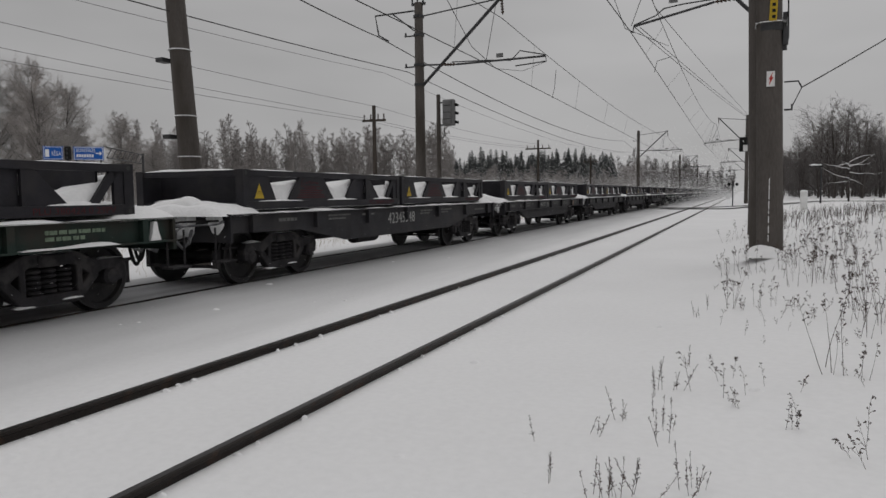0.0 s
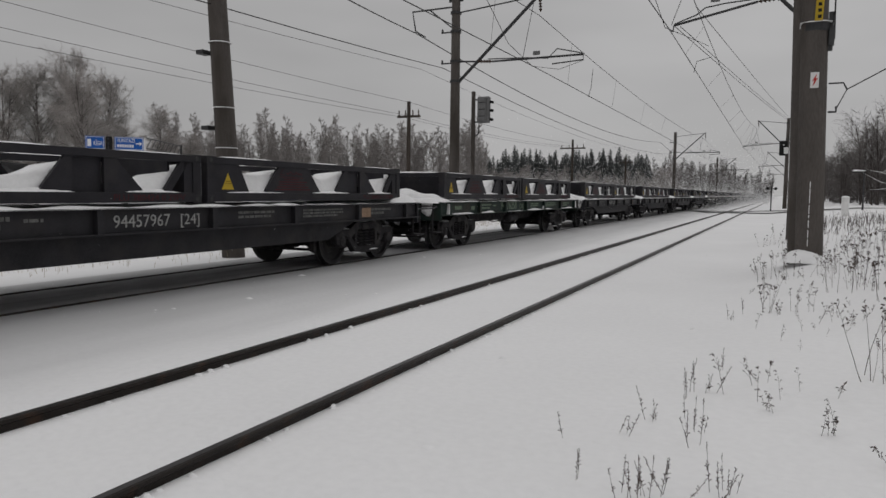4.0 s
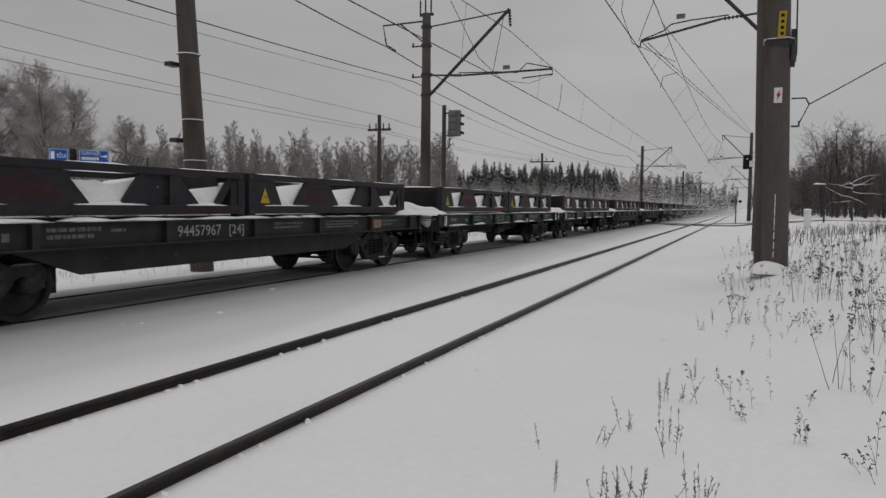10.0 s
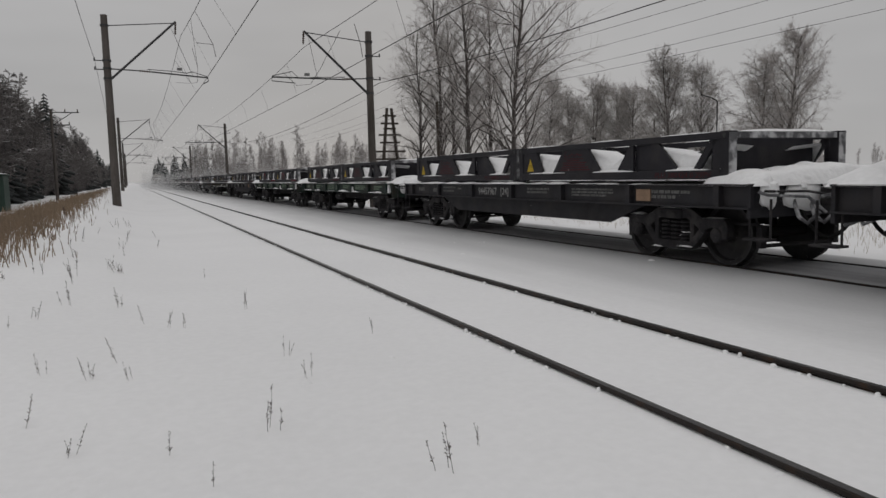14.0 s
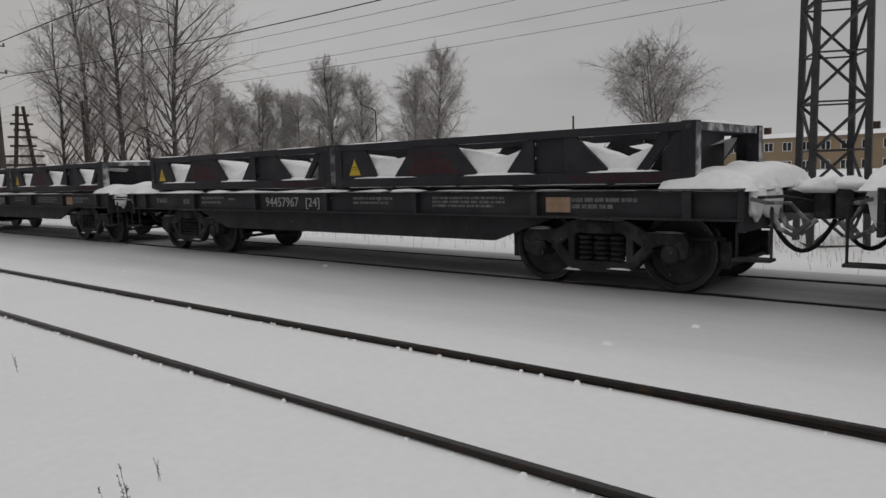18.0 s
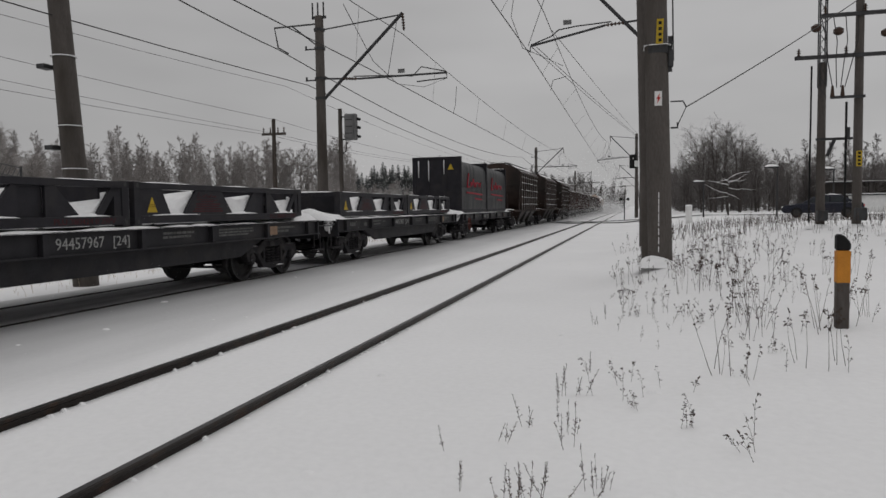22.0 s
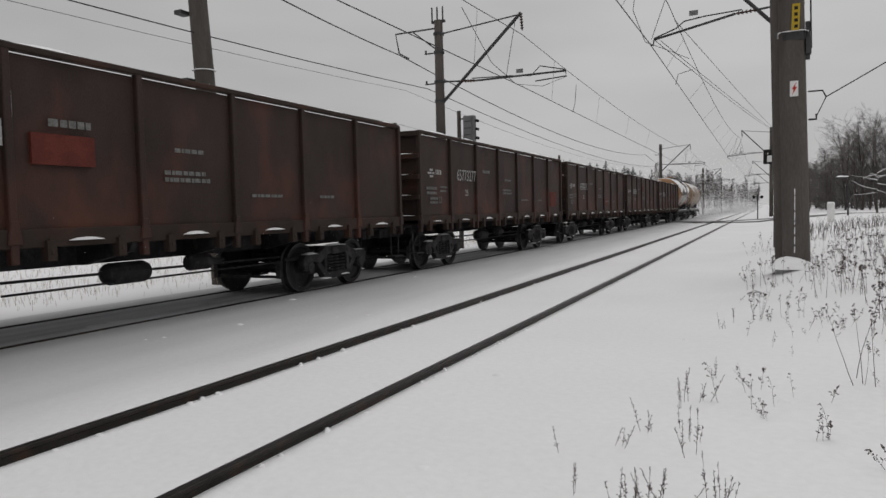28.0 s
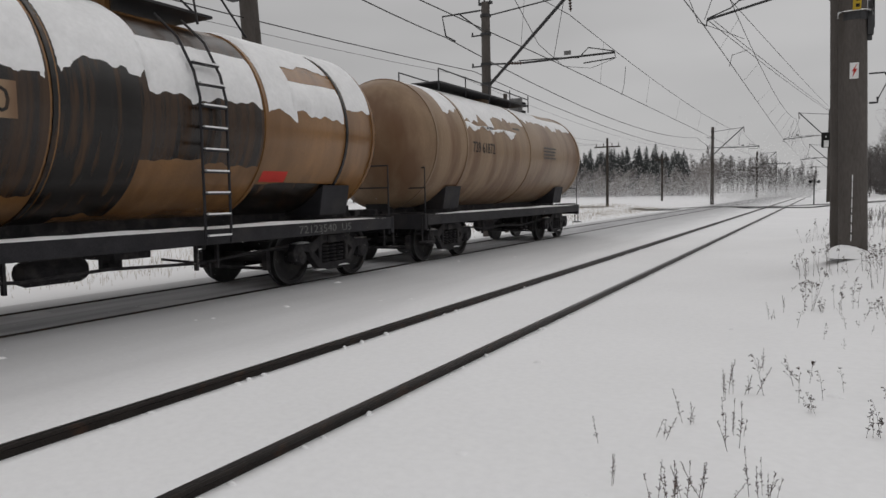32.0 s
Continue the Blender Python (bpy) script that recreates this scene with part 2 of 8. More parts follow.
TANK_PALE = material("beige_tank_paint", (0.26, 0.18, 0.115), 0.35, var=0.22, scale=1.2, bump=0.1, dirt=(0.17, 0.10, 0.06), dirt_amount=0.5, dirt_scale=0.9, stretch=(1, 2, 0.35))
SPILL_BROWN = material("brown_oil_film", (0.042, 0.021, 0.009), 0.22, spec=0.5, var=0.6, scale=1.5, bump=0.1, dirt=(0.014, 0.011, 0.010), dirt_amount=0.55, dirt_scale=1.6, stretch=(1, 5, 0.25))
SPILL = material("black_oil_spill", (0.012, 0.010, 0.009), 0.22, spec=0.4, var=0.4, scale=2, bump=0.1, dirt=(0.06, 0.03, 0.012), dirt_amount=0.35, dirt_scale=2.2, stretch=(1, 4, 0.3))
BLUE_SIGN = material("blue_road_sign", (0.012, 0.09, 0.36), 0.4, var=0.08, scale=2, bump=0.02)
SIGN_WHITE = material("white_sign_print", (0.75, 0.75, 0.75), 0.5, var=0.05, scale=2, bump=0.0)
BARK = material("grey_bark", (0.085, 0.075, 0.07), 0.95, var=0.4, scale=3, bump=0.6, bump_scale=20, rand=0.2, snow=0.12)
TWIG = material("frosted_twigs", (0.33, 0.305, 0.29), 0.95, var=0.3, scale=0.6, bump=0.0, rand=0.15, snow=0.1)
TWIG_FAR = material("far_bare_wood", (0.29, 0.268, 0.258), 0.95, var=0.3, scale=0.05, bump=0.0, rand=0.1, snow=0.1)
CONIFER = material("dark_spruce", (0.07, 0.075, 0.075), 0.95, var=0.35, scale=0.4, bump=0.0, rand=0.2, snow=0.05)
THICKET = material("dark_thicket", (0.155, 0.142, 0.138), 0.95, var=0.35, scale=0.2, bump=0.0, rand=0.15, snow=0.04)
WEED = material("dry_weed_stems", (0.075, 0.056, 0.046), 0.95, var=0.4, scale=8, bump=0.0, rand=0.25)
STRAW = material("straw_grass", (0.40, 0.335, 0.25), 0.95, var=0.35, scale=2, bump=0.0, rand=0.2)
BROWN_GRASS = material("brown_dead_grass", (0.23, 0.17, 0.118), 0.95, var=0.4, scale=1.2, bump=0.0)
DARK_BOARDS = material("dark_stained_boards", (0.03, 0.026, 0.024), 0.9, var=0.3, scale=1.5, bump=0.2, stretch=(4, 4, 0.4))
WALL_OCHRE = material("ochre_house_render", (0.27, 0.205, 0.135), 0.9, var=0.12, scale=0.5, bump=0.1)
GLASS_DARK = material("dark_window_glass", (0.03, 0.035, 0.04), 0.08, var=0.1, scale=2, bump=0.0, spec=0.6)
CAR_PAINT = material("dark_blue_car_paint", (0.012, 0.014, 0.026), 0.18, metal=0.3, var=0.1, scale=2, bump=0.0, spec=0.6)
RUBBER = material("black_rubber", (0.012, 0.012, 0.012), 0.8, var=0.2, scale=8, bump=0.1)
WHITE_PAINT = material("white_paint", (0.7, 0.7, 0.69), 0.6, var=0.1, scale=4, bump=0.1)
ORANGE = material("orange_marker_paint", (0.52, 0.21, 0.03), 0.7, var=0.2, scale=6, bump=0.2)
RED_SIGN = material("red_sign_print", (0.5, 0.04, 0.03), 0.5, var=0.1, scale=4, bump=0.0)
WOOD = material("weathered_pole_wood", (0.06, 0.05, 0.043), 0.95, var=0.3, scale=4, bump=0.4, bump_scale=40, stretch=(3, 3, 0.3))
GREY_SIGNAL = material("faded_grey_signal_paint", (0.16, 0.16, 0.16), 0.7, var=0.3, scale=3, bump=0.1)
LAMP_RED = material("red_signal_lens", (0.3, 0.02, 0.01), 0.2, var=0.05, scale=2, bump=0.0)
HUT_GREEN = material("green_cabinet_paint", (0.03, 0.05, 0.04), 0.7, var=0.2, scale=2, bump=0.1)
ROAD = material("swept_asphalt", (0.10, 0.098, 0.095), 0.9, var=0.3, scale=1.2, bump=0.4, bump_scale=30, dirt=(0.5, 0.5, 0.5), dirt_amount=0.4, dirt_scale=0.8)


def grey_band(m, middle, near, far, amount, color):
    """Mixes grey patches into the snow along a track, thinning out away from it."""
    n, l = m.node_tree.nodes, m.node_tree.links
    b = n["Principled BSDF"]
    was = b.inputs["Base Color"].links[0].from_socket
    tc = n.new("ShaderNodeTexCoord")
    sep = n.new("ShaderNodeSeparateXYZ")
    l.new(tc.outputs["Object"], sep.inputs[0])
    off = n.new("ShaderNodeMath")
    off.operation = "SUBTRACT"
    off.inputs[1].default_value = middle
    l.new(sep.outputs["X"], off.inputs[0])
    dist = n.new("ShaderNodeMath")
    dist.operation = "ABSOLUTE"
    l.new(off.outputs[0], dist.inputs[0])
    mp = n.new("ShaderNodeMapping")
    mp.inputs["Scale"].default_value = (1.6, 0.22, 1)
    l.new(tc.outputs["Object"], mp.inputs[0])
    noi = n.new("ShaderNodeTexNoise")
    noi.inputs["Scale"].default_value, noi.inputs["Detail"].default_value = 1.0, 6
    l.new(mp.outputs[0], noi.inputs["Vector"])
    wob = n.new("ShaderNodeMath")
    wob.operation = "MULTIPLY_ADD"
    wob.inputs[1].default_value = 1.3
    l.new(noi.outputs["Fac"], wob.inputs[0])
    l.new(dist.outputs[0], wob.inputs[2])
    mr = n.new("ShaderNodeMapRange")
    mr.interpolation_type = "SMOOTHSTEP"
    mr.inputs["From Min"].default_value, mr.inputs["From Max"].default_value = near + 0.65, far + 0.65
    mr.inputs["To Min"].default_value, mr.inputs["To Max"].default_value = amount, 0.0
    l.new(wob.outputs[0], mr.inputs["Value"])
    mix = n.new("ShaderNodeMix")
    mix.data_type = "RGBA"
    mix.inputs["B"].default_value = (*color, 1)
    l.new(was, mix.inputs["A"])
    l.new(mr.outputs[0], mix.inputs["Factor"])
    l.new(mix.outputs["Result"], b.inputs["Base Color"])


grey_band(SNOW_GROUND, -9.1, 1.1, 4.5, 0.8, (0.36, 0.36, 0.365))


# ---- mesh building ----
class Shape:
    """Vertices and faces gathered from simple solids; finish() turns them into one mesh part."""

    def __init__(self):
        self.v, self.f = [], []

    def box(self, x0, x1, y0, y1, z0, z1):
        k = len(self.v)
        self.v += [(x0, y0, z0), (x1, y0, z0), (x1, y1, z0), (x0, y1, z0), (x0, y0, z1), (x1, y0, z1), (x1, y1, z1), (x0, y1, z1)]
        self.f += [[k + i for i in q] for q in ((3, 2, 1, 0), (4, 5, 6, 7), (0, 1, 5, 4), (1, 2, 6, 5), (2, 3, 7, 6), (3, 0, 4, 7))]
        return self

    def prism(self, poly, a, b, axis="x"):
        """A polygon in the plane across the axis (for x: y, z; for y: x, z; for z: x, y), drawn out from a to b."""
        area = sum(p[0] * q[1] - q[0] * p[1] for p, q in zip(poly, poly[1:] + poly[:1]))
        if (area < 0) != (axis == "y"):
            poly = poly[::-1]
        k, m = len(self.v), len(poly)
        for c in (a, b):
            for p, q in poly:
                self.v.append({"x": (c, p, q), "y": (p, c, q), "z": (p, q, c)}[axis])
        self.f.append([k + i for i in range(m)][::-1])
        self.f.append([k + m + i for i in range(m)])
        for i in range(m):
            j = (i + 1) % m
            self.f.append([k + i, k + j, k + m + j, k + m + i])
        return self

    def rod(self, p, q, r, r2=None, n=8):
        """A round bar from p to q."""
        p, q = Vector(p), Vector(q)
        r2 = r if r2 is None else r2
        z = (q - p).normalized()
        x = z.orthogonal().normalized()
        y = z.cross(x)
        k = len(self.v)
        for c, rr in ((p, r), (q, r2)):
            for i in range(n):
                a = 2 * math.pi * i / n
                self.v.append(tuple(c + (x * math.cos(a) + y * math.sin(a)) * rr))
        self.f.append([k + i for i in range(n)][::-1])
        self.f.append([k + n + i for i in range(n)])
        for i in range(n):
            j = (i + 1) % n
            self.f.append([k + i, k + j, k + n + j, k + n + i])
        return self

    def path(self, pts, r, n=6):
        """A bent bar: one closed tube along the points."""
        pts = [Vector(p) for p in pts]
        k, x, old = len(self.v), None, None
        for i, p in enumerate(pts):
            z = (pts[min(i + 1, len(pts) - 1)] - pts[max(i - 1, 0)]).normalized()
            if x is None:
                x = z.orthogonal().normalized()
            else:
                x = (x - z * x.dot(z)).normalized()
            y = z.cross(x)
            for j in range(n):
                a = 2 * math.pi * j / n
                self.v.append(tuple(p + (x * math.cos(a) + y * math.sin(a)) * r))
            if i:
                for j in range(n):
                    h = (j + 1) % n
                    self.f.append([k + (i - 1) * n + j, k + (i - 1) * n + h, k + i * n + h, k + i * n + j])
        self.f.append([k + j for j in range(n)][::-1])
        self.f.append([k + (len(pts) - 1) * n + j for j in range(n)])
        return self

    def lathe(self, profile, axis="x", n=24, c=(0, 0, 0)):
        """A turned solid: rows (along the axis, radius)."""
        k, m = len(self.v), len(profile)
        for d, r in profile:
            for i in range(n):
                a = 2 * math.pi * i / n
                u, w = r * math.cos(a), r * math.sin(a)
                p = {"x": (d, u, w), "y": (w, d, u), "z": (u, w, d)}[axis]
                self.v.append((p[0] + c[0], p[1] + c[1], p[2] + c[2]))
        for j in range(m - 1):
            for i in range(n):
                h = (i + 1) % n
                self.f.append([k + j * n + i, k + j * n + h, k + (j + 1) * n + h, k + (j + 1) * n + i])
        self.f.append([k + i for i in range(n)][::-1])
        self.f.append([k + (m - 1) * n + i for i in range(n)])
        return self

    def mound(self, x0, x1, y0, y1, z, h, seed=0, nx=6, ny=14, power=0.5, lump=0.35):
        """A lying heap of snow with a soft uneven top."""
        k = len(self.v)
        for j in range(ny + 1):
            for i in range(nx + 1):
                u, w = i / nx, j / ny
                e = (max(0, 4 * u * (1 - u)) ** power) * (max(0, 4 * w * (1 - w)) ** power)
                x, y = x0 + (x1 - x0) * u, y0 + (y1 - y0) * w
                q = noise.noise(Vector((x * 1.7 + seed * 7.3, y * 1.3 + seed * 3.1, seed)))
                self.v.append((x, y, z + h * e * (1 + lump * 2 * q)))
        for j in range(ny):
            for i in range(nx):
                a = k + j * (nx + 1) + i
                self.f.append([a, a + 1, a + nx + 2, a + nx + 1])
        return self

    def blob(self, c, r, seed=0, n=12, m=8, lump=0.3):
        """A rounded uneven lump of snow."""
        k = len(self.v)
        for j in range(m + 1):
            a = math.pi * j / m
            for i in range(n):
                b = 2 * math.pi * i / n
                d = Vector((math.sin(a) * math.cos(b), math.sin(a) * math.sin(b), math.cos(a)))
                q = 1 + lump * 2 * noise.noise(d * 1.4 + Vector((seed * 3.7, seed * 1.9, seed)))
                self.v.append((c[0] + d.x * r[0] * q, c[1] + d.y * r[1] * q, c[2] + d.z * r[2] * q))
        for j in range(m):
            for i in range(n):
                h = (i + 1) % n
                self.f.append([k + j * n + i, k + (j + 1) * n + i, k + (j + 1) * n + h, k + j * n + h])
        return self

    def mesh(self, name, mat, bevel=0.0, smooth=False):
        me = bpy.data.meshes.new(name)
        me.from_pydata(self.v, [], self.f)
        if bevel:
            bm = bmesh.new()
            bm.from_mesh(me)
            bmesh.ops.remove_doubles(bm, verts=bm.verts, dist=1e-5)
            es = [e for e in bm.edges if len(e.link_faces) == 2 and e.calc_face_angle(0) > 0.5]
            bmesh.ops.bevel(bm, geom=es, offset=bevel, segments=1, affect="EDGES", clamp_overlap=True)
            bm.to_mesh(me)
            bm.free()
        me.materials.append(mat)
        if smooth:
            me.polygons.foreach_set("use_smooth", [True] * len(me.polygons))
        me.update()
        return me


def part(name, shape, mat, parent, label="", bevel=0.0, smooth=False, at=None):
    """One mesh object under a thing or a part."""
    ob = new(name, shape if isinstance(shape, bpy.types.Mesh) else shape.mesh(name, mat, bevel, smooth))
    ob.parent = parent
    if at is not None:
        ob.matrix_basis = at
    if label:
        tagged(ob, label)
    return ob


def thing(name, label, category, group="", kind="", at=None):
    ob = tagged(new(name), label, category, group, kind)
    ob.empty_display_size = 0.3
    if at is not None:
        ob.matrix_basis = at
    return ob


def lettering(text, height, mat, parent, at, name="lettering", depth=0.002, width=None):
    """Raised paint letters in the built-in font, their lower left corner at the pose; width: the length of the line."""
    cu = bpy.data.curves.new(name, "FONT")
    cu.body, cu.size, cu.extrude = text, height / 0.69, depth
    cu.resolution_u = 2
    tmp = bpy.data.objects.new(name, cu)
    scene.collection.objects.link(tmp)
    bpy.context.view_layer.update()
    me = bpy.data.meshes.new_from_object(tmp)
    bpy.data.objects.remove(tmp)
    bpy.data.curves.remove(cu)
    if width:
        w = max(v.co.x for v in me.vertices)
        for v in me.vertices:
            v.co.x *= width / w
    me.materials.clear()
    me.materials.append(mat)
    ob = new(name, me)
    ob.parent, ob.matrix_basis = parent, at
    return ob


SIDE = Matrix(((0, 0, 1, 0), (1, 0, 0, 0), (0, 1, 0, 0), (0, 0, 0, 1)))


def on_side(x, y, z):
    """A pose on a wagon's near side: writing runs along the track, upright."""
    return Matrix.Translation((x, y, z)) @ SIDE


def bars(rows, x, mat, parent, name="fine_print", seed=1):
    """Small unreadable print as plain bars: rows of (y0, y1, z, height)."""
    r = random.Random(seed)
    s = Shape()
    for y0, y1, z, h in rows:
        y = y0
        while y < y1 - 0.02:
            w = min(r.uniform(0.05, 0.16), y1 - y)
            s.box(x, x + 0.002, y, y + w * 0.82, z, z + h)
            y += w
    return tagged(part(name, s, mat, parent), kind="stuff")


def quick_mesh(name, v, f, mat):
    me = bpy.data.meshes.new(name)
    v, f = np.asarray(v, np.float32), np.asarray(f, np.int32)
    me.vertices.add(len(v))
    me.vertices.foreach_set("co", v.ravel())
    k = f.shape[1]
    me.loops.add(f.size)
    me.loops.foreach_set("vertex_index", f.ravel())
    me.polygons.add(len(f))
    me.polygons.foreach_set("loop_start", np.arange(0, f.size, k, dtype=np.int32))
    me.polygons.foreach_set("loop_total", np.full(len(f), k, dtype=np.int32))
    me.materials.append(mat)
    me.update(calc_edges=True)
    return me


# ---- plan: x across the tracks, y along them, rail tops of the near track at z = 0 ----
NEAR_RAILS = (-3.04, -4.635)
NEAR_AXIS = -3.83
TRAIN_AXIS = -9.10
TRAIN_Z = 0.055
TRAIN_RAILS = (TRAIN_AXIS + 0.797, TRAIN_AXIS - 0.797)


def ss(a, b, v):
    u = min(1, max(0, (v - a) / (b - a)))
    return u * u * (3 - 2 * u)


def ground_z(x, y):
    """Height of the snow: level track bed, a verge that rises on the camera's side, a shallow dip beyond the train."""
    z = -0.085
    z += 0.62 * ss(-1.6, 2.6, x) * ss(3, 15, y) * (1 - 0.5 * ss(26, 40, y))
    z += 0.40 * ss(1.5, 7, x) * ss(10, 24, y)
    z += 0.62 * ss(-1.2, 2.6, x) * ss(3, 12, -y)
    z -= 0.75 * ss(3.2, 8, x) * ss(8, 16, -y) * (1 - ss(20, 45, x))
    z += 0.18 * math.exp(-((x - 0.7) ** 2 + (y - 15) ** 2) / 0.7)
    z -= 0.10 * ss(-10.8, -12.5, x)
    z += 0.35 * ss(-14, -19, x)
    z += 0.115 * ss(-6.0, -7.6, x) * (1 - ss(-10.6, -11.8, x))
    z += 0.04 * ss(2, -3, y) * ss(-7.4, -6.2, x)
    far = max(abs(x), abs(y))
    z *= 1 - ss(250, 600, far)
    n = 0.03 * noise.noise(Vector((x * 0.35, y * 0.35, 3))) + 0.05 * noise.noise(Vector((x * 0.09, y * 0.09, 7)))
    track = ss(-1.8, -0.4, x) + ss(-11.0, -13.0, x)
    z += n * (0.12 + min(1, track))
    z += 0.012 * noise.noise(Vector((x * 1.6, y * 1.6, 11))) * min(1, track + 0.25)
    return z


def steps(*runs):
    out = []
    for a, b, d in runs:
        k = max(1, round(abs(b - a) / d))
        out += [a + (b - a) * i / k for i in range(k)]
    return out + [runs[-1][1]]


def build_ground():
    xs = steps((-2500, -400, 700), (-400, -80, 40), (-80, -20, 4), (-20, -10.2, 0.7), (-10.2, -8.0, 0.5), (-8.0, -2.4, 0.35), (-2.4, 8, 0.3), (8, 30, 1.5), (30, 100, 8), (100, 400, 50), (400, 2500, 700))
    ys = steps((-3000, -500, 600), (-500, -100, 25), (-100, -30, 2.5), (-30, -14, 0.8), (-14, 30, 0.35), (30, 110, 2.0), (110, 500, 25), (500, 3000, 600))
    v = [(x, y, ground_z(x, y)) for y in ys for x in xs]
    n = len(xs)
    f = [(j * n + i, j * n + i + 1, (j + 1) * n + i + 1, (j + 1) * n + i) for j in range(len(ys) - 1) for i in range(n - 1)]
    me = bpy.data.meshes.new("ground")
    me.from_pydata(v, [], f)
    me.materials.append(SNOW_GROUND)
    me.polygons.foreach_set("use_smooth", [True] * len(f))
    return tagged(new("ground", me), "snow-covered ground round two railway tracks", "ground", kind="structure")


GROUND = build_ground()


def build_rail(x, z, name, label, snowed):
    """A rail drawn along the track: foot, web and head, with the polished running strip as a part."""
    t = tagged(new(name), label, "rail", "running rails", "structure")
    prof = [(-0.075, -0.18), (0.075, -0.18), (0.075, -0.165), (0.012, -0.145), (0.012, -0.045), (0.036, -0.03), (0.036, -0.006), (0.03, -0.002),
            (-0.03, -0.002), (-0.036, -0.006), (-0.036, -0.03), (-0.012, -0.045), (-0.012, -0.145), (-0.075, -0.165)]
    s = Shape()
    s.prism([(x + p, z + q) for p, q in prof], -900, 900, "y")
    part("rail_body", s, RAIL, t)
    part("rail_head_strip", Shape().box(x - 0.022, x + 0.026, -900, 900, z - 0.004, z), RAIL_TOP, t, "polished running strip")
    if snowed:
        d = Shape()
        r = random.Random(int(abs(x) * 100))
        y = -60.0
        while y < 90:
            w = r.uniform(0.02, 0.08)
            if r.random() < 0.5:
                d.mound(x + 0.03, x + 0.055 + r.uniform(0.01, 0.06), y, y + w, ground_z(x + 0.06, y) - 0.006, r.uniform(0.012, 0.042), r.random() * 9, 3, 3)
            y += w + r.uniform(0.0, 0.3) ** 1.5 * 2
        tagged(part("snow_crumbs", d, SNOW, t, smooth=True), "crumbs of snow along the rail", kind="stuff")
    return t


for k, x in enumerate(NEAR_RAILS):
    build_rail(x, (0.002, 0.014)[k], "near_rail", "dark rusty steel rail standing out of the snow", True)
for k, x in enumerate(TRAIN_RAILS):
    build_rail(x, TRAIN_Z, "train_rail", "steel rail beside wind-swept grey ballast", False)

bed = Shape()
bed.prism([(TRAIN_AXIS - 0.74, TRAIN_Z - 0.022), (TRAIN_AXIS + 0.74, TRAIN_Z - 0.022), (TRAIN_AXIS + 0.74, -0.4), (TRAIN_AXIS - 0.74, -0.4)], -900, 900, "y")
bed_ob = tagged(new("track_bed", bed.mesh("track_bed", BALLAST)), "grey wind-swept ballast between the rails under the train", "track bed", kind="structure")


# ---- overhead line ----
def concrete_pole(t, x, y, z0, z1, r0, r1, name="pole"):
    return part(name, Shape().rod((x, y, z0), (x, y, z1), r0, r1, 18), CONCRETE, t)


def insulator(s, p, q, r=0.06, n=5):
    p, q = Vector(p), Vector(q)
    for i in range(n):
        a, b = p.lerp(q, i / n), p.lerp(q, (i + 0.55) / n)
        s.rod(a, b, r, r * 0.5, 8)
    s.rod(p, q, r * 0.35, n=6)


